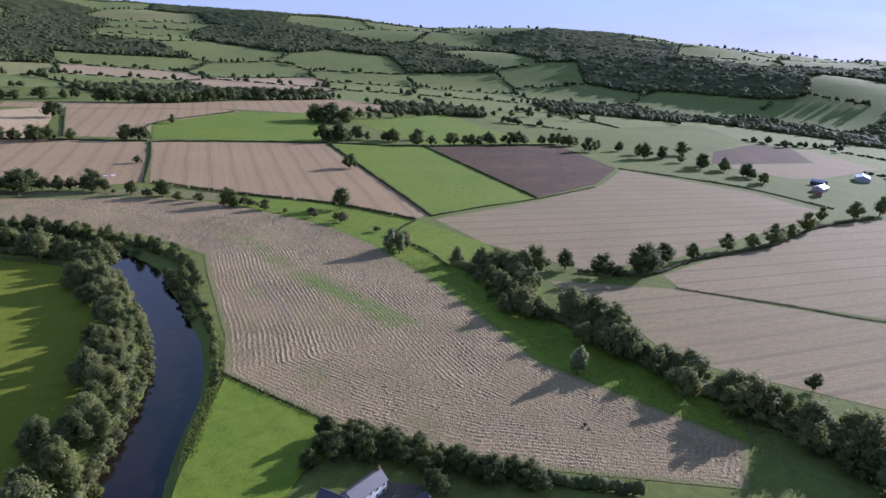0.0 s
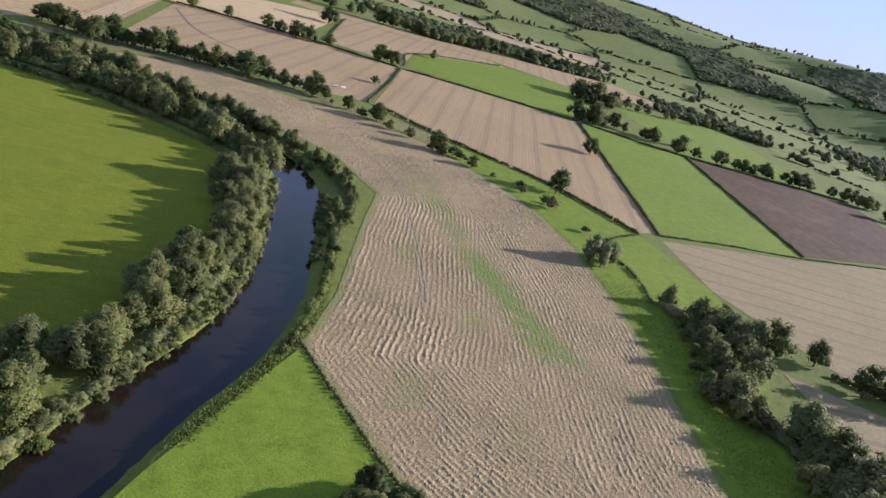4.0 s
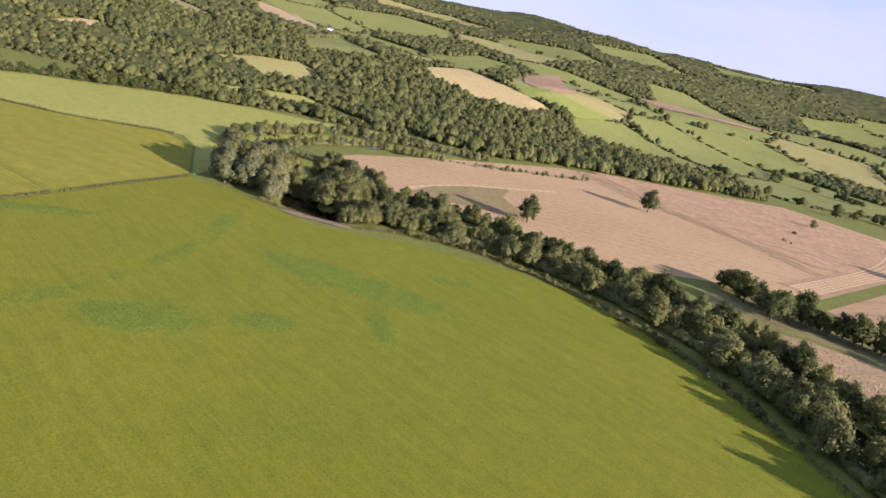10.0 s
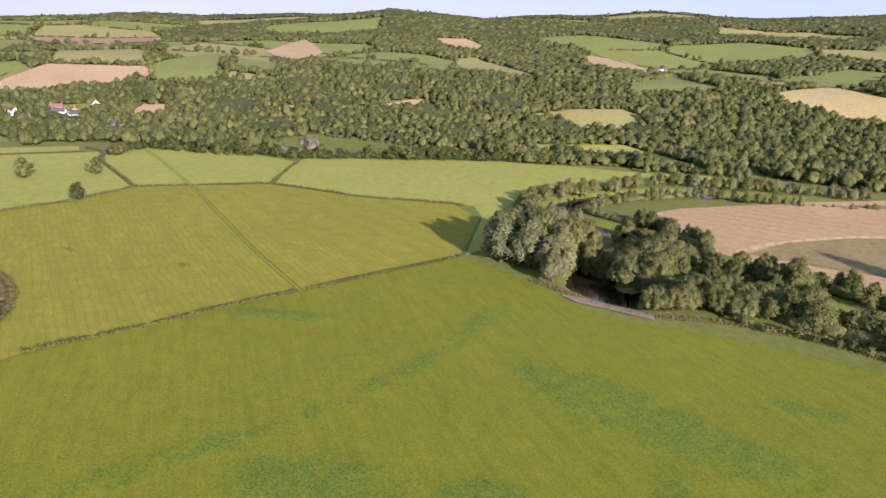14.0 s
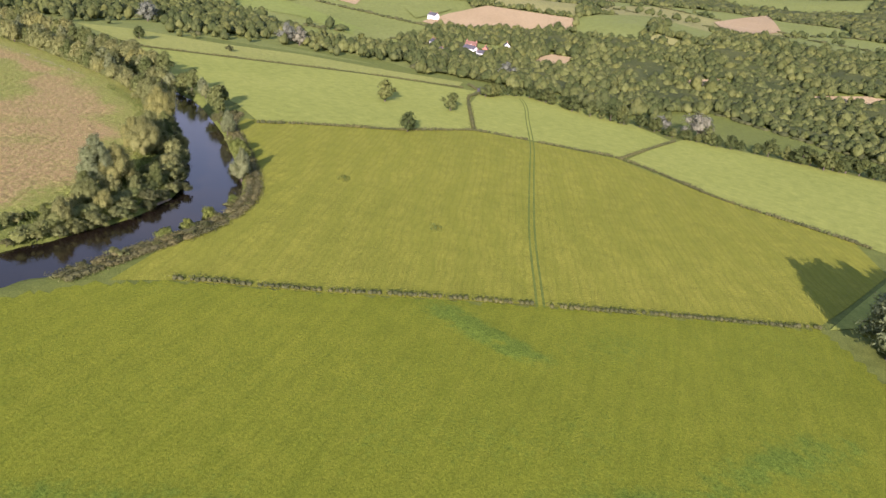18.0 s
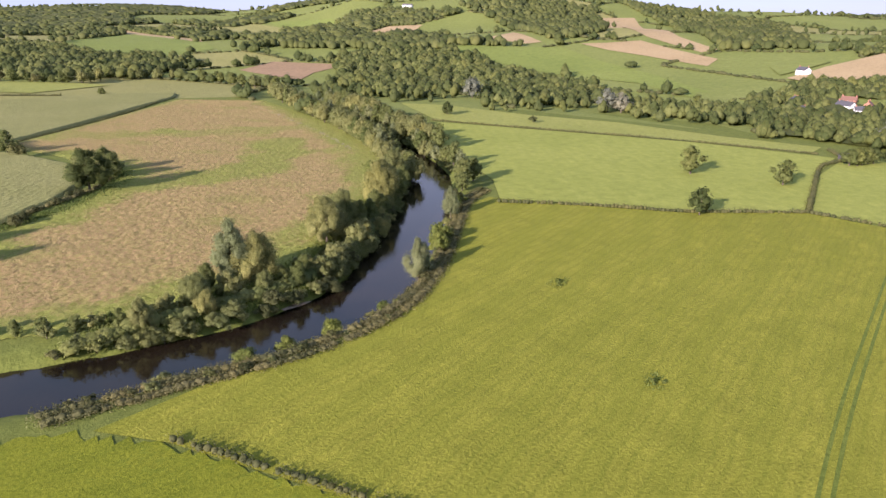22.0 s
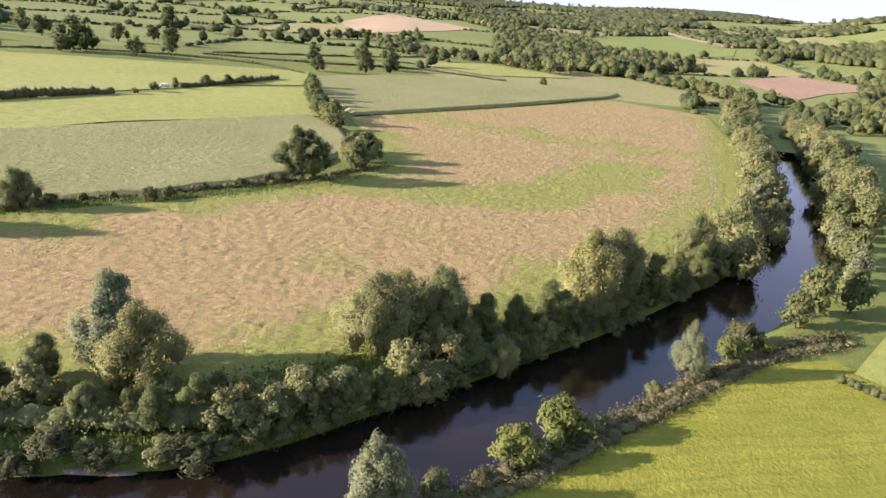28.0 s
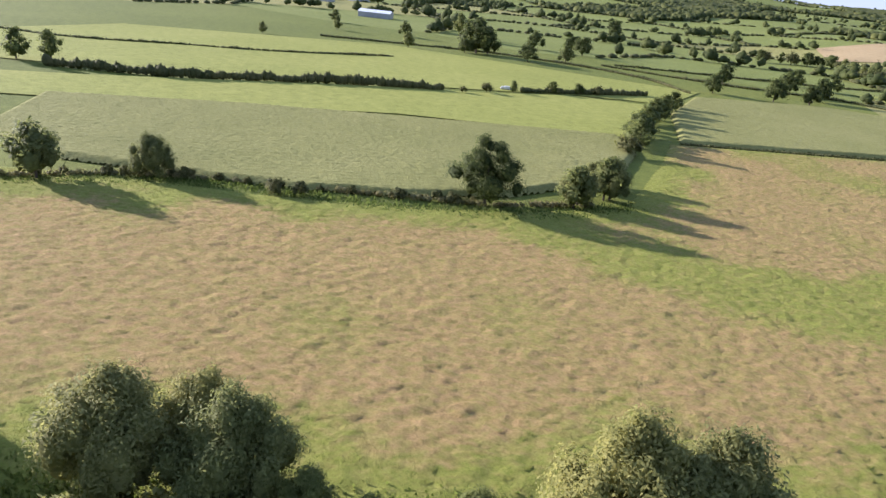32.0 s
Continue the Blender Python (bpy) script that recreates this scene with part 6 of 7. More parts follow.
GROVES = [
    [(-1006, -615), (-1115, -634), (-1163, -508), (-1123, -362), (-1044, -148), (-994, -104), (-965, -271), (-895, -420)],
    [(-1741, -1099), (-1973, -1034), (-2015, -863), (-1568, -523), (-1382, -504), (-1580, -781)],
    [(-625, -976), (-733, -1006), (-796, -861), (-870, -769), (-814, -666), (-670, -619), (-600, -640)],
    [(-1000, -914), (-1126, -878), (-1275, -570), (-1328, -496), (-1135, -604)],
    [(-2223, -935), (-2341, -743), (-2400, -530), (-1500, -130), (-1449, -239), (-2005, -633)],
    [(-716, -571), (-760, -660), (-720, -900), (-690, -1093), (-600, -1380), (-560, -1380), (-620, -1093), (-660, -900), (-680, -651)],
]
for poly in GROVES:
    q = np.array(poly)
    lo, hi = q.min(0), q.max(0)
    far_off = lo[0] < -1300
    for _ in range(int((hi[0] - lo[0]) * (hi[1] - lo[1]) / (150 if far_off else 85))):
        x, y = FAR_RNG.uniform(lo[0], hi[0]), FAR_RNG.uniform(lo[1], hi[1])
        if inside(poly, x, y):
            big = FAR_RNG.uniform() ** 1.5
            (far_wood if far_off else near_wood).append((x, y, 4.5 + 4.5 * big, 9 + 7 * big))
WOOD_EDGE = [(-628, 742), (-608, 830), (-540, 985), (-470, 1140), (-560, 1215), (-700, 1190), (-860, 1130), (-880, 1040), (-975, 970), (-1040, 955), (-1010, 800), (-950, 760), (-850, 700), (-740, 690), (-680, 700)]
for _ in range(5200):
    x, y = FAR_RNG.uniform(-1050, -460), FAR_RNG.uniform(680, 1220)
    if inside(WOOD_EDGE, x, y):
        big = FAR_RNG.uniform() ** 1.6
        near_wood.append((x, y, 3.6 + 4.2 * big, 8 + 7.5 * big + FAR_RNG.uniform(-1, 3)))
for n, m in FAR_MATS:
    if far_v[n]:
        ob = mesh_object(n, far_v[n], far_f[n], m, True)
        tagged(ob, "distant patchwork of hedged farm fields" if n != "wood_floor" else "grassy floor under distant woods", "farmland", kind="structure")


def canopy():
    """The closed roof of the woods: one uneven sheet of crowns that comes down to the ground at every edge."""
    step = 11.0
    axis_x, axis_y = np.arange(CENTRE[0] - 4600, CENTRE[0] + 3200, step), np.arange(CENTRE[1] - 3600, CENTRE[1] + 4600, step)
    X, Y = np.meshgrid(axis_x, axis_y, indexing="ij")
    rng = np.random.RandomState(81)
    X, Y = X + rng.uniform(-0.38, 0.38, X.shape) * step, Y + rng.uniform(-0.38, 0.38, X.shape) * step
    r = np.hypot(X - CENTRE[0], Y - CENTRE[1])
    mask = np.zeros(X.shape)
    for i in WOOD_CELLS:
        poly = cell_of(SITES, i)
        if len(poly) < 3:
            continue
        q = np.array(poly)
        i0, i1 = np.searchsorted(axis_x, (q[:, 0].min() - step, q[:, 0].max() + step))
        j0, j1 = np.searchsorted(axis_y, (q[:, 1].min() - step, q[:, 1].max() + step))
        mask[i0:i1, j0:j1] = np.maximum(mask[i0:i1, j0:j1], inside(poly, X[i0:i1, j0:j1], Y[i0:i1, j0:j1]))
    for poly in FIELDS:
        q = np.array(poly)
        i0, i1 = np.searchsorted(axis_x, (q[:, 0].min() - step, q[:, 0].max() + step))
        j0, j1 = np.searchsorted(axis_y, (q[:, 1].min() - step, q[:, 1].max() + step))
        mask[i0:i1, j0:j1] *= ~inside(poly, X[i0:i1, j0:j1], Y[i0:i1, j0:j1])
    mask = np.where(r > 4650, 0, mask)
    full = mask.copy()
    for _ in range(2):
        mask = (2 * mask + np.roll(mask, 1, 0) + np.roll(mask, -1, 0) + np.roll(mask, 1, 1) + np.roll(mask, -1, 1)) / 6
    keep = (mask > 0.3) & (full > 0)
    tall = np.where(r < 2100, 4.2, np.where(r < 3200, 7.5, 10.0))
    high = (mask - 0.3) / 0.7 * (tall + 3.4 * rubble(X.shape, 0, 82) * tall / 8 + 2.5 * ripple(X, Y, 90, 83))
    Z = np.zeros(X.shape)
    Z[keep] = land(X[keep], Y[keep]) + np.maximum(high[keep], -0.3)
    number = np.full(X.shape, -1)
    number[keep] = np.arange(keep.sum())
    q = np.stack([number[:-1, :-1], number[1:, :-1], number[1:, 1:], number[:-1, 1:]], -1).reshape(-1, 4)
    q = q[(q >= 0).all(1)]
    ob = mesh_object("wood_canopy", np.stack([X, Y, Z], -1)[keep], q, WOOD_LEAF, True)
    return tagged(ob, "closed green canopy of woods on the hills", "wood", kind="stuff")


WOOD_LEAF = leaf_mat("wood_leaf", (0.1, 0.122, 0.036), (0.13, 0.15, 0.046), (0.165, 0.182, 0.06), 0.03)
canopy()
near_wood = off_fields(near_wood)
VILLAGE = [(-1102, 48), (-1118, 62), (-1090, 66), (-1112, 0), (-1135, 40), (-1075, 20), (-1150, 80), (-1285, -60)]
for hx, hy in VILLAGE:
    near_wood = near_wood[np.hypot((near_wood[:, 0] - hx - 14) / 1.5, near_wood[:, 1] - hy) > 15]
for k, tone in enumerate((WOOD_LEAF, WOOD_LEAF, OAK_LEAF, ALDER_LEAF)):
    scatter_lumps("woodland", near_wood[k::4], wood_crown(70 + k), tone, "dense mixed green wood on the hillside", "wood", 1 + 10 * k)
scatter_lumps("far_woodland", off_fields(far_wood), LUMP, WOOD_LEAF, "dark green woods on distant hills", "wood", 2)
scatter_lumps("far_hedges", off_fields(far_hedge), LUMP, HEDGE_LEAF, "lines of field hedges on distant farmland", "hedge", 3)
far_tree = off_fields(far_tree)
close_by = np.hypot(far_tree[:, 0] - CENTRE[0], far_tree[:, 1] - CENTRE[1]) < 2000
scatter_lumps("hedgerow_trees", far_tree[close_by], wood_crown(77), WOOD_LEAF, "clustered hedgerow trees between fields", "trees", 5)
scatter_lumps("far_trees", far_tree[~close_by], lobed(5), WOOD_LEAF, "scattered hedgerow trees on distant farmland", "trees", 4)

# ---------------------------------------------------------------- lines on the land


def track(points, width, material, label, name="wheel_track", lift=0.27):
    v, f = ribbon(spline(points, 3.0), width / 2, 0.0)
    v = [(x, y, float(land(x, y)) + lift) for x, y, _ in v]
    return tagged(mesh_object(name, v, f, material), label, "track", kind="structure")


def beside(points, off):
    p = spline(points, 6.0)
    d = np.gradient(p, axis=0)
    d /= np.linalg.norm(d, axis=1)[:, None]
    return [(x - b * off, y + a * off) for (x, y), (a, b) in zip(p, d)][::3] + [(p[-1][0] - d[-1][1] * off, p[-1][1] + d[-1][0] * off)]


TRACK_GREEN = crop("track_grass", (0.085, 0.115, 0.018), (0.11, 0.138, 0.022), (0.13, 0.152, 0.026), 0.05, 0.5)
TRACK_STRAW = crop("track_straw", (0.23, 0.18, 0.115), (0.29, 0.23, 0.15), (0.34, 0.28, 0.19), 0.05, 0.6)
TRACK_SOIL = crop("track_soil", (0.15, 0.11, 0.075), (0.18, 0.135, 0.095), (0.21, 0.165, 0.115), 0.05, 0.6)
CROSS_PATH = [(-474, 246), (-539, 231), (-622, 215), (-702, 200), (-780, 182), (-843, 168), (-882, 156)]
for off in (-1.1, 1.1):
    track(beside(CROSS_PATH, off), 0.8, TRACK_GREEN, "dark wheel track pressed into the meadow")
for off in (-1.0, 1.0):
    track(beside([(-30, 232), (-26, 271), (-24, 320), (-23, 379), (-30, 420), (-50, 462)], off), 0.55, TRACK_STRAW, "wheel track crossing the mown hay", lift=0.36)
for off in (-0.9, 0.9):
    track(beside([(-640, -70), (-655, -110), (-668, -150), (-690, -235), (-705, -310)], off), 1.0, TRACK_STRAW, "pale farm track at the edge of the rough field", lift=0.45)
field("olive_flat", [(-489, 492), (-505, 530), (-507, 580), (-500, 620), (-478, 585), (-428, 556), (-450, 520), (-472, 503)], OLIVE_FLAT, "low olive flat of trodden grass at the river end of the tan field", 0.12)
track([(-492, 484), (-504, 520), (-509, 578), (-503, 622), (-497, 684)], 5.0, GOLD, "pale sandy bank edge curving through the tan field", "sand_edge", 0.36)
# Mottled upper half of the tan field, the golden band across it and the swaths curving round its corner.
MOTTLE = crop("mottled_stubble", (0.225, 0.15, 0.076), (0.32, 0.217, 0.108), (0.39, 0.272, 0.142), 0.03, 0.09, [(-20, 9.0, 5.0, (0.22, 0.148, 0.08), 0.2, (0.6, 0.95))])
SWATH_GAP = crop("swath_gap", (0.235, 0.16, 0.08), (0.28, 0.195, 0.1), (0.33, 0.235, 0.125), 0.05, 0.4)
field("mottled_stubble", [(-590, 880), (-535, 850), (-456, 815), (-361, 792), (-290, 782), (-270, 807), (-276, 932), (-300, 1060), (-320, 1110), (-440, 1125), (-520, 1000)], MOTTLE, "mottled tan stubble with darker trodden patches", 0.12)
INNER = spline([(-270, 670), (-269, 720), (-268, 814), (-275, 932), (-297, 1050), (-318, 1110)], 30.0)
OUTER = spline([(-254, 665), (-253, 720), (-251, 813), (-247, 895), (-255, 988), (-280, 1085)], 30.0)
N_SWATH = min(len(INNER), len(OUTER))
INNER, OUTER = (line[np.linspace(0, len(line) - 1, N_SWATH).astype(int)] for line in (INNER, OUTER))
track([tuple(p) for p in (INNER + OUTER) / 2], 30.0, SWATH_GAP, "bare stubble between golden swaths", "swath_ground", 0.34)
for k in range(6):
    track([tuple(p) for p in INNER + (OUTER - INNER) * (k / 5)], 2.4, GOLD, "golden straw swath curving round the field edge", "straw_swath", 0.42)
for k in range(7):
    track([(-590, 838 + 4.5 * k), (-472, 792 + 4.2 * k), (-415, 784 + 3.9 * k), (-357, 776 + 3.5 * k), (-306, 757 + 3.2 * k), (-276, 744 + 3 * k)], 1.9, GOLD, "golden straw swath across the tan field", "straw_swath", 0.4)
track([(-223, 822), (-197, 746), (-172, 705), (-143, 679), (-110, 660)], 2.6, TRACK_SOIL, "dark wheel track across the stubble")
field("gravel_bar", [(-448, 355), (-438, 357), (-424, 369), (-412, 379), (-416, 382), (-432, 370), (-444, 361)], GRAVEL, "pale gravel bar at the river edge", 0.12)


def bank_patch(name, x, y, a, b, turn, material, label):
    """A low bar of silt and stones standing out of the river."""
    rng = np.random.RandomState(int(abs(x)))
    bm = bmesh.new()
    rings = []
    for r, z in ((1.0, WATER_Z - 0.5), (0.85, WATER_Z + 0.05), (0.5, WATER_Z + 0.4), (0.2, WATER_Z + 0.5)):
        ring = []
        for k in range(22):
            t = 6.2832 * k / 22
            s = r * (1 + 0.12 * math.sin(3 * t + 1) + 0.05 * rng.uniform(-1, 1))
            ring.append(bm.verts.new(Matrix.Rotation(radians(turn), 3, "Z") @ Vector((math.cos(t) * a * s, math.sin(t) * b * s, 0)) + Vector((x, y, z))))
        rings.append(ring)
    for p, q in zip(rings, rings[1:]):
        for k in range(22):
            bm.faces.new((p[k], p[(k + 1) % 22], q[(k + 1) % 22], q[k]))
    bm.faces.new(rings[-1])
    me = bpy.data.meshes.new(name)
    bm.to_mesh(me)
    bm.free()
    me.materials.append(material)
    return tagged(new(name, me), label, "bank", kind="structure")


bank_patch("silt_bar", -98, 345, 9, 4, 70, GRAVEL, "small silt bar on the inside of the bend")
bank_patch("silt_bar", -486, 103, 8, 1.0, 4, GRAVEL, "low gravel bar under the far bank")
bank_patch("silt_bar", -108, 214, 9, 2.5, 65, GRAVEL, "narrow pale beach under bank willows")

# ---------------------------------------------------------------- buildings


def plain(name, colour, rough=0.8, spec=0.3, grain=1.2, depth=0.03):
    m, nt, b = shader(name, rough, spec)
    v = place_vec(nt)
    s = noise_tex(nt, grain, 6, v, 0.7)
    big = noise_tex(nt, 0.15, 4, v, 0.6)
    col = ramp(nt, [(0.3, tuple(c * 0.8 for c in colour)), (0.7, tuple(min(1, c * 1.1) for c in colour))], s)
    col = mix(nt, 0.6, col, ramp(nt, [(0.3, (0.8, 0.78, 0.75)), (0.7, (1.08, 1.08, 1.08))], big), "MULTIPLY")
    nt.links.new(col, b.inputs["Base Color"])
    bump(nt, b, s, 0.4, depth)
    return m


WHITE_WALL = plain("white_render", (0.72, 0.71, 0.68))
BRICK_WALL = plain("red_brick", (0.32, 0.15, 0.10))
STONE_WALL = plain("stone_wall", (0.36, 0.31, 0.26))
SLATE = plain("slate_roof", (0.075, 0.072, 0.078), 0.6, 0.4, 2.5)
CLAY_TILE = plain("clay_tile", (0.17, 0.092, 0.066), 0.8, 0.3, 2.5)
TIN = plain("tin_roof", (0.42, 0.42, 0.43), 0.5, 0.5, 0.8)
WHITE_TIN = plain("white_sheet", (0.75, 0.76, 0.78), 0.4, 0.5, 0.8)
BOARD = plain("dark_boarding", (0.07, 0.065, 0.06), 0.8, 0.2, 2.0)
WHITE_PAINT = plain("white_paint", (0.78, 0.78, 0.77), 0.45, 0.5)
GREEN_PAINT = plain("green_paint", (0.05, 0.16, 0.06), 0.4, 0.5)
RUBBER = plain("rubber", (0.025, 0.025, 0.025), 0.9, 0.2)
STEEL = plain("steel", (0.35, 0.35, 0.36), 0.4, 0.5)
STRAW = plain("straw", (0.46, 0.34, 0.17), 0.95, 0.1, 4.0, 0.05)
WRAP = plain("white_wrap", (0.70, 0.66, 0.58), 0.5, 0.4)


def glass_mat():
    m, nt, b = shader("window_glass", 0.06, 0.6)
    b.inputs["Base Color"].default_value = (0.03, 0.035, 0.04, 1)
    return m


GLASS = glass_mat()


def box_bm(size, at=(0, 0, 0), bevel=0.0):
    bm = bmesh.new()
    bmesh.ops.create_cube(bm, size=1.0)
    for vert in bm.verts:
        vert.co = Vector((vert.co.x * size[0], vert.co.y * size[1], vert.co.z * size[2])) + Vector(at)
    if bevel:
        bmesh.ops.bevel(bm, geom=bm.edges[:], offset=bevel, segments=1, affect="EDGES")
    return bm


def gable_walls(length, width, eave, ridge):
    """Walls closed by two gables, standing from below the ground."""
    bm = bmesh.new()
    l, w = length / 2, width / 2
    ring = [(-l, -w), (l, -w), (l, w), (-l, w)]
    low, top = [bm.verts.new((x, y, -0.5)) for x, y in ring], [bm.verts.new((x, y, eave)) for x, y in ring]
    a, b = bm.verts.new((-l, 0, ridge)), bm.verts.new((l, 0, ridge))
    bm.faces.new((low[0], low[1], top[1], top[0]))
    bm.faces.new((low[2], low[3], top[3], top[2]))
    bm.faces.new((low[1], low[2], top[2], b, top[1]))
    bm.faces.new((low[3], low[0], top[0], a, top[3]))
    bm.faces.new((top[0], top[1], b, a))
    bm.faces.new((top[2], top[3], a, b))
    bm.faces.new(low[::-1])
    return bm


def slope_bm(length, width, eave, ridge, sign, over=0.4, thick=0.18):
    """One roof slope with thickness and overhang."""
    bm = bmesh.new()
    w, l = width / 2, length / 2 + over
    drop = (ridge - eave) / w * over
    pts = [(-l, 0, ridge + 0.05), (l, 0, ridge + 0.05), (l, sign * (w + over), eave - drop + 0.05), (-l, sign * (w + over), eave - drop + 0.05)]
    low, high = [bm.verts.new(p) for p in pts], [bm.verts.new((x, y, z + thick)) for x, y, z in pts]
    bm.faces.new(low)
    bm.faces.new(high[::-1])
    for k in range(4):
        bm.faces.new((low[k], high[k], high[(k + 1) % 4], low[(k + 1) % 4]))
    bmesh.ops.recalc_face_normals(bm, faces=bm.faces)
    return bm


def house(name, x, y, turn, length, width, eave, ridge, wall, roof, label, category="house", windows=(4, 2), chimneys=1, door=True):
    root = new(name)
    root.matrix_basis = pose(x, y, float(ground_z(x, y)), 0, 0, turn)
    tagged(root, label, category)
    part("wall", gable_walls(length, width, eave, ridge), wall, root)
    for s in (-1, 1):
        part("roof_slope", slope_bm(length, width, eave, ridge, s), roof, root)
    part("ridge", box_bm((length + 0.8, 0.35, 0.18), (0, 0, ridge + 0.24)), roof, root)
    cols, rows = windows
    for s in (-1, 1):
        for r in range(rows):
            for c in range(cols):
                if door and s < 0 and r == 0 and c == cols // 2:
                    d = part("door", box_bm((1.0, 0.12, 2.05), (-length / 2 + (c + 0.5) * length / cols, s * (width / 2 + 0.03), 1.02), 0.02), BOARD, root)
                    continue
                wx, wz = -length / 2 + (c + 0.5) * length / cols, 1.35 + r * 2.5
                if wz + 0.6 > eave + 0.1:
                    continue
                win = part("window", box_bm((1.3, 0.10, 1.25), (wx, s * (width / 2 + 0.02), wz), 0.02), WHITE_PAINT, root)
                for k in (-1, 1):
                    part("pane", box_bm((0.5, 0.04, 1.05), (wx + k * 0.29, s * (width / 2 + 0.065), wz)), GLASS, win)
                part("sill", box_bm((1.5, 0.2, 0.08), (wx, s * (width / 2 + 0.08), wz - 0.68)), STONE_WALL, win)
    for k in range(chimneys):
        cx = (length / 2 - 0.7) * (1 if k == 0 else -1)
        ch = part("chimney", box_bm((0.9, 0.7, 1.9), (cx, 0, ridge + 0.6), 0.03), BRICK_WALL, root)
        for p in (-0.2, 0.2):
            bm = bmesh.new()
            bmesh.ops.create_cone(bm, cap_ends=True, segments=10, radius1=0.15, radius2=0.12, depth=0.5)
            bmesh.ops.translate(bm, verts=bm.verts, vec=(cx + p, 0, ridge + 1.8))
            part("chimney_pot", bm, CLAY_TILE, ch)
    return root


def shed(name, x, y, turn, length, width, eave, ridge, wall, roof, label, bays=4):
    root = new(name)
    root.matrix_basis = pose(x, y, float(ground_z(x, y)), 0, 0, turn)
    tagged(root, label, "barn")
    part("wall", gable_walls(length, width, eave, ridge), wall, root)
    for s in (-1, 1):
        part("roof_slope", slope_bm(length, width, eave, ridge, s, 0.3, 0.1), roof, root)
    for k in range(bays):
        part("door", box_bm((length / bays * 0.7, 0.1, eave * 0.75), (-length / 2 + (k + 0.5) * length / bays, -width / 2 - 0.03, eave * 0.375)), BOARD, root)
    return root


YARD_SOIL = crop("yard_soil", (0.07, 0.058, 0.042), (0.1, 0.083, 0.06), (0.13, 0.108, 0.08), 0.08, 0.6)
# The white farmhouse by the hay field, with its side wing and yard.
house("farmhouse", -67.5, 81.5, 22, 17, 6.5, 4.7, 7.4, WHITE_WALL, SLATE, "white-rendered farmhouse with a grey slate roof", windows=(5, 2))
house("farmhouse_wing", -79.2, 80.5, -60, 9, 6, 4.6, 7.0, WHITE_WALL, SLATE, "white gabled wing beside the farmhouse", windows=(3, 2), chimneys=0, door=False)
shed("outhouse", -53, 69, 24, 8, 4.5, 2.4, 3.8, STONE_WALL, SLATE, "small stone outhouse in the farmyard", 2)
field("yard", [(-88, 88), (-80, 86), (-60, 90), (-46, 78), (-54, 66), (-78, 72)], YARD_SOIL, "brown gravel farmyard", 0.1)
field("lawn", [(-81, 186), (-70, 160), (-58, 132), (-62, 112), (-80, 104), (-92, 92), (-110, 70), (-130, 60), (-137, 80), (-118, 120), (-96, 160)], LUSH, "mown green lawn beside the river", 0.07)
# The black barn above the meadow.
shed("black_barn", -868, 128, 60, 12, 8, 3.6, 5.4, BOARD, SLATE, "black boarded barn at the meadow corner", 3)
# Farm to the east with white and grey sheds.
shed("farm_shed", 742, 372, 15, 26, 14, 5, 8, STEEL, WHITE_TIN, "long farm shed with a pale roof", 4)
shed("farm_shed", 785, 398, 100, 18, 12, 5, 7.5, BOARD, TIN, "grey roofed farm shed", 3)
shed("farm_shed", 905, 400, 30, 30, 18, 6, 9, STEEL, WHITE_TIN, "large white roofed barn", 5)
house("cottage", 700, 352, 40, 13, 7, 4.6, 7.4, BRICK_WALL, CLAY_TILE, "brick farm cottage with a tiled roof")
# Village under the western hill.
for (x, y), turn, big, wall in zip(VILLAGE, (70, 10, 120, 30, 95, 50, 15, 60), (1.2, 1.0, 1.0, 1.1, 1.0, 0.9, 1.1, 1.2), (WHITE_WALL, BRICK_WALL, WHITE_WALL, WHITE_WALL, BRICK_WALL, STONE_WALL, WHITE_WALL, WHITE_WALL)):
    house("village_house", x, y, turn, 13 * big, 7 * big, 4.8 * big, 7.8 * big, wall, CLAY_TILE if wall is BRICK_WALL else SLATE, "village house among trees below the hill", windows=(3, 2), chimneys=2)
house("hill_house", -1821, -1376, 40, 22, 9, 5.5, 9, WHITE_WALL, SLATE, "white house high on the hillside", windows=(4, 2), chimneys=2)
house("hill_house", -1700, -1240, 100, 30, 9, 5, 8, WHITE_WALL, SLATE, "long white farmhouse on the hill shoulder", windows=(4, 2), chimneys=2)
house("hill_house", -520, 1158, 20, 16, 8, 5, 8, WHITE_WALL, SLATE, "white house at the wood edge", windows=(3, 2), chimneys=1)
house("hill_house", -1560, 1150, 70, 18, 9, 5.2, 8.4, WHITE_WALL, SLATE, "white house alone among hill pastures", windows=(3, 2), chimneys=1)
house("field_cottage", -1500, -560, 30, 16, 8, 4.8, 8, STONE_WALL, SLATE, "stone farmhouse above a stubble field", windows=(3, 2), chimneys=1)
for x, y, turn in [(298, -735, 10), (325, -851, 95), (40, -585, 30)]:
    shed("farm_shed", x, y, turn, 40, 20, 6, 9, STEEL, WHITE_TIN, "long pale roofed farm building", 5)


# ---------------------------------------------------------------- small things


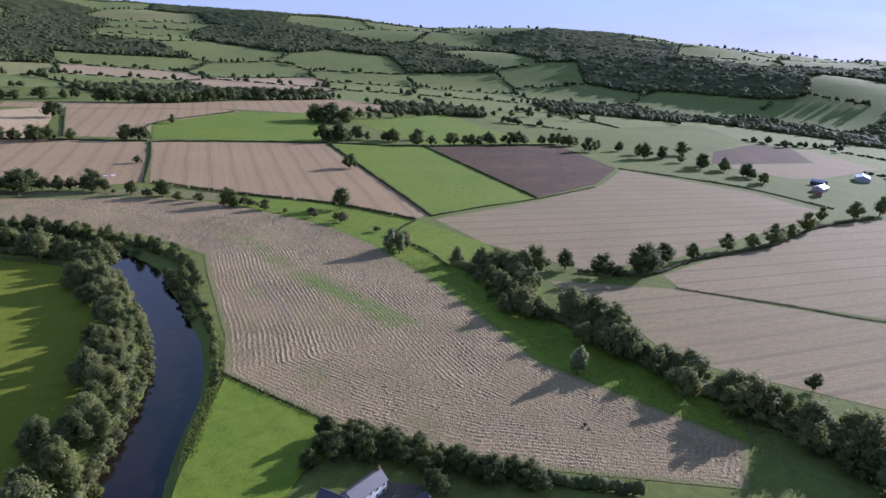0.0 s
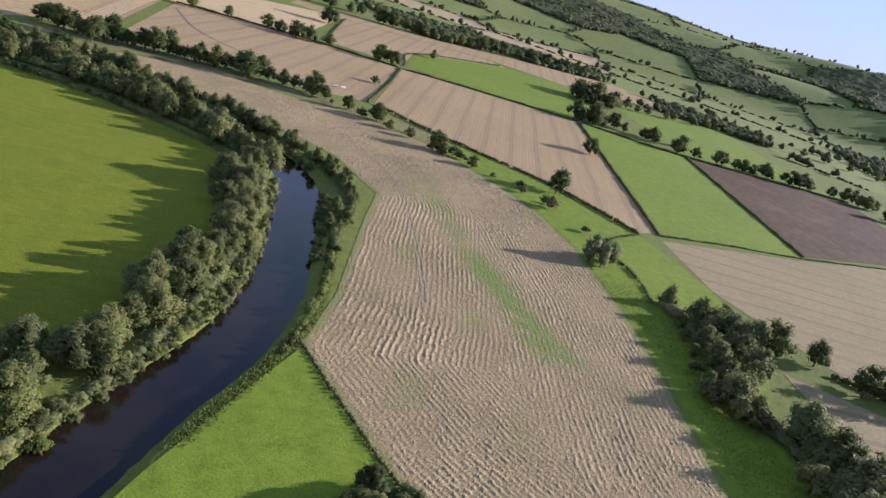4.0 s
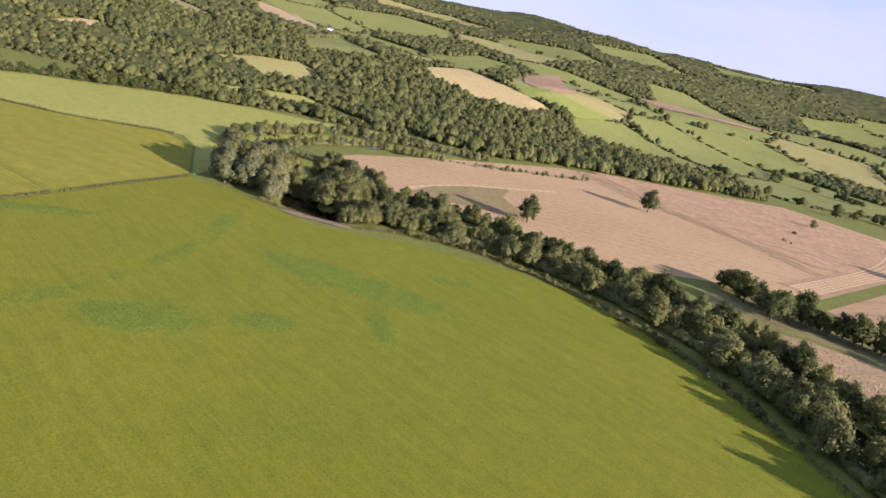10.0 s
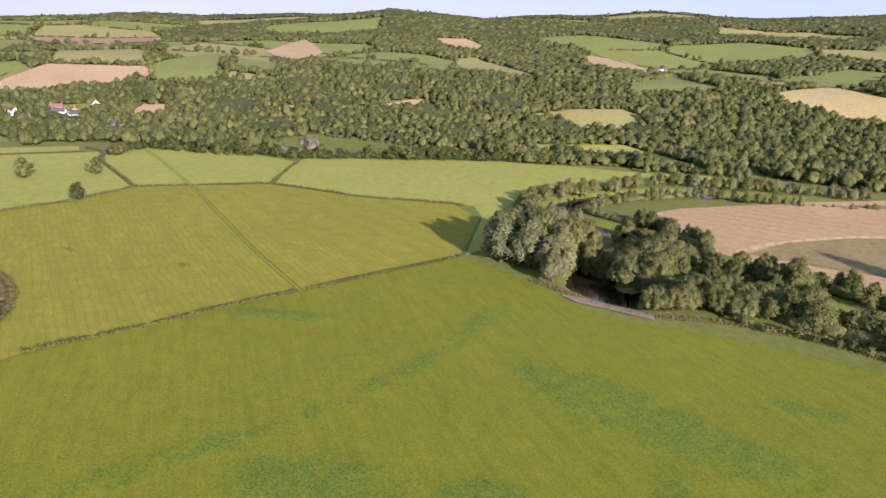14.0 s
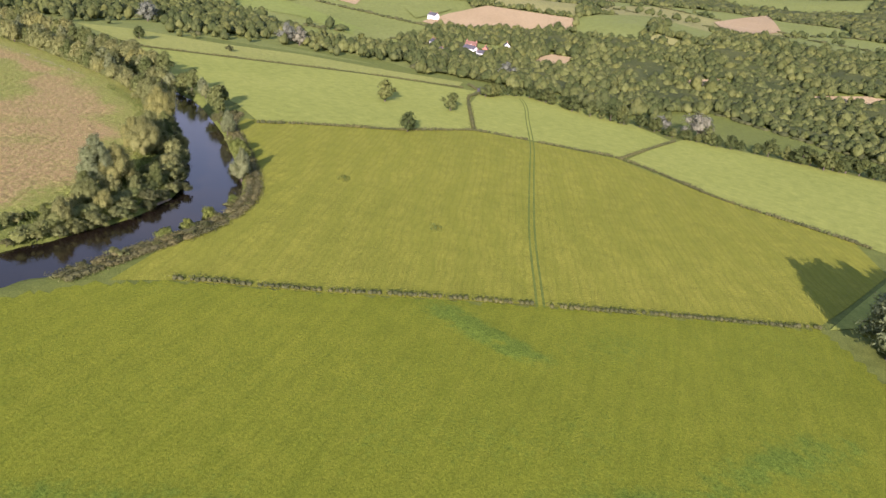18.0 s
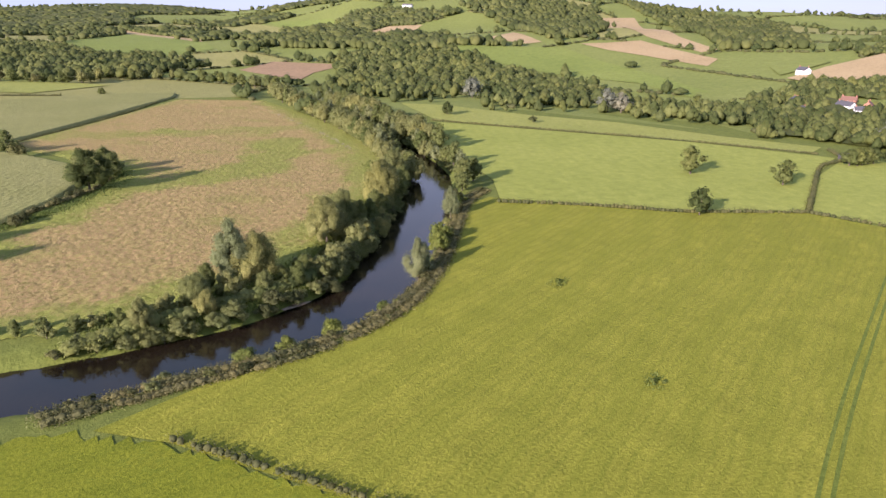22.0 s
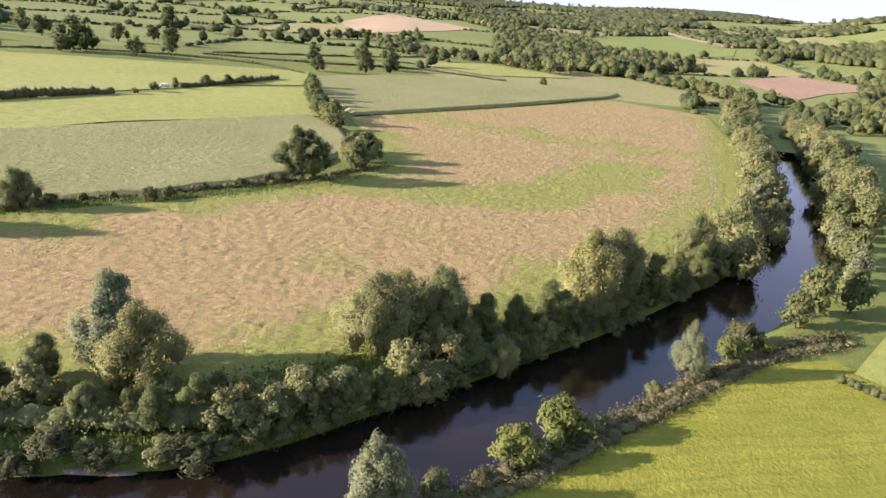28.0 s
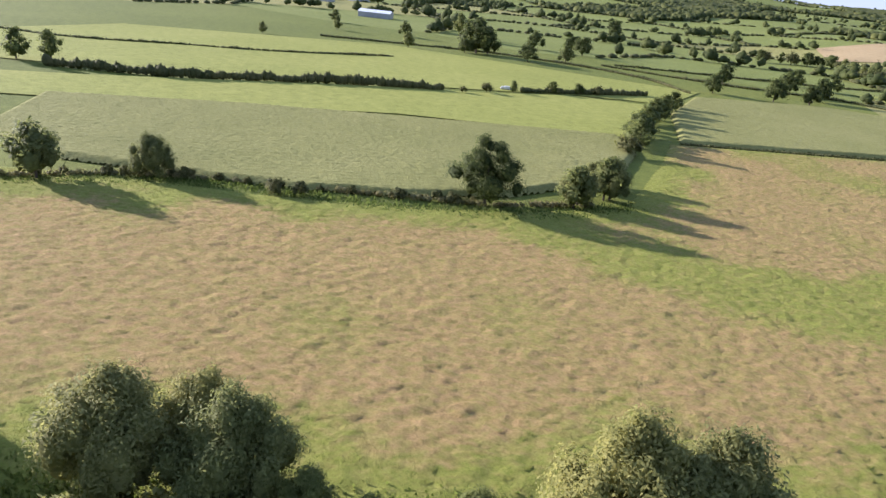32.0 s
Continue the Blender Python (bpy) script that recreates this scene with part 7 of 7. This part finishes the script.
def cyl_bm(radius, depth, at, axis="X", seg=16):
    bm = bmesh.new()
    bmesh.ops.create_cone(bm, cap_ends=True, segments=seg, radius1=radius, radius2=radius, depth=depth)
    if axis == "X":
        bmesh.ops.rotate(bm, verts=bm.verts, matrix=Matrix.Rotation(radians(90), 3, "Y"))
    elif axis == "Y":
        bmesh.ops.rotate(bm, verts=bm.verts, matrix=Matrix.Rotation(radians(90), 3, "X"))
    bmesh.ops.bevel(bm, geom=bm.edges[:], offset=radius * 0.08, segments=1, affect="EDGES")
    bmesh.ops.translate(bm, verts=bm.verts, vec=at)
    return bm


def van(x, y, turn):
    root = new("van")
    root.matrix_basis = pose(x, y, 0.08, 0, 0, turn)
    tagged(root, "white van parked by a field hedge", "van")
    part("body", box_bm((3.6, 1.95, 1.6), (-0.7, 0, 1.35), 0.12), WHITE_PAINT, root)
    cab = part("cab", box_bm((1.5, 1.9, 1.25), (1.8, 0, 1.2), 0.2), WHITE_PAINT, root)
    part("bonnet", box_bm((0.8, 1.8, 0.6), (2.75, 0, 0.85), 0.12), WHITE_PAINT, root)
    part("windscreen", box_bm((0.08, 1.5, 0.55), (2.54, 0, 1.5)), GLASS, cab)
    for s in (-1, 1):
        part("side_window", box_bm((0.8, 0.06, 0.5), (1.9, s * 0.95, 1.5)), GLASS, cab)
        for wx in (-1.6, 2.1):
            w = part("wheel", cyl_bm(0.34, 0.24, (wx, s * 0.85, 0.34), "Y"), RUBBER, root)
            part("rim", cyl_bm(0.19, 0.03, (wx, s * 0.98, 0.34), "Y"), STEEL, w)
        part("headlight", box_bm((0.06, 0.3, 0.18), (3.16, s * 0.65, 0.9)), GLASS, root)
    return root


van(-369, -252, 30)


def wrapped_bale(x, y, turn):
    ob = new("wrapped_bale")
    ob.matrix_basis = pose(x, y, 0.09, 0, 0, turn)
    tagged(ob, "pale plastic-wrapped silage bale in the stubble corner", "bale", "wrapped bales")
    part("bale", cyl_bm(0.8, 4.2, (0, 0, 0.78)), WRAP, ob)
    return ob


wrapped_bale(-55, 631, 10)
wrapped_bale(-48, 634, 25)


def straw_bale(x, y, turn):
    ob = new("straw_bale")
    ob.matrix_basis = pose(x, y, 0.09, 0, 0, turn)
    tagged(ob, "rectangular golden straw bale lying in stubble", "bale", "straw bales")
    part("straw", box_bm((2.3, 1.1, 0.9), (0, 0, 0.44), 0.1), STRAW, ob)
    for k in (-0.7, 0.0, 0.7):
        part("twine", box_bm((0.05, 1.13, 0.93), (k, 0, 0.445)), BOARD, ob)
    return ob


BALE = straw_bale(-180, 905, 35)
bale_rng = random.Random(3)
for k in range(34):
    bx, by = bale_rng.uniform(-235, -50), bale_rng.uniform(880, 1150)
    if inside([(-255, 1040), (-57, 1180), (-38, 1165), (-70, 995), (-92, 885), (-235, 872)], bx, by):
        copy_thing(BALE, pose(bx, by, 0.09, 0, 0, bale_rng.uniform(20, 50)))

# Weedy islands in the meadow.
for x, y, h in [(-519.5, 197.4, 1.6), (-521.5, 199, 1.0), (-555, 144, 1.5), (-553, 146, 0.9), (-557, 143, 0.9)]:
    plant("elder_bush", x, y, h, 1.1)
for x, y, h in [(-346, 861, 3.4), (37, 82, 1.6), (36, 79, 1.2), (-360, 930, 4), (-338, 860, 2.4)]:
    plant("hawthorn_bush", x, y, h)
scrub([(-558, 143), (-552, 145)], 5.0, 1.0, 9, "patch of dark weeds in the meadow", NETTLE_LEAF, 3.0)
scrub([(-522, 196), (-517, 199)], 4.0, 1.0, 10, "patch of dark weeds in the meadow", NETTLE_LEAF, 3.0)
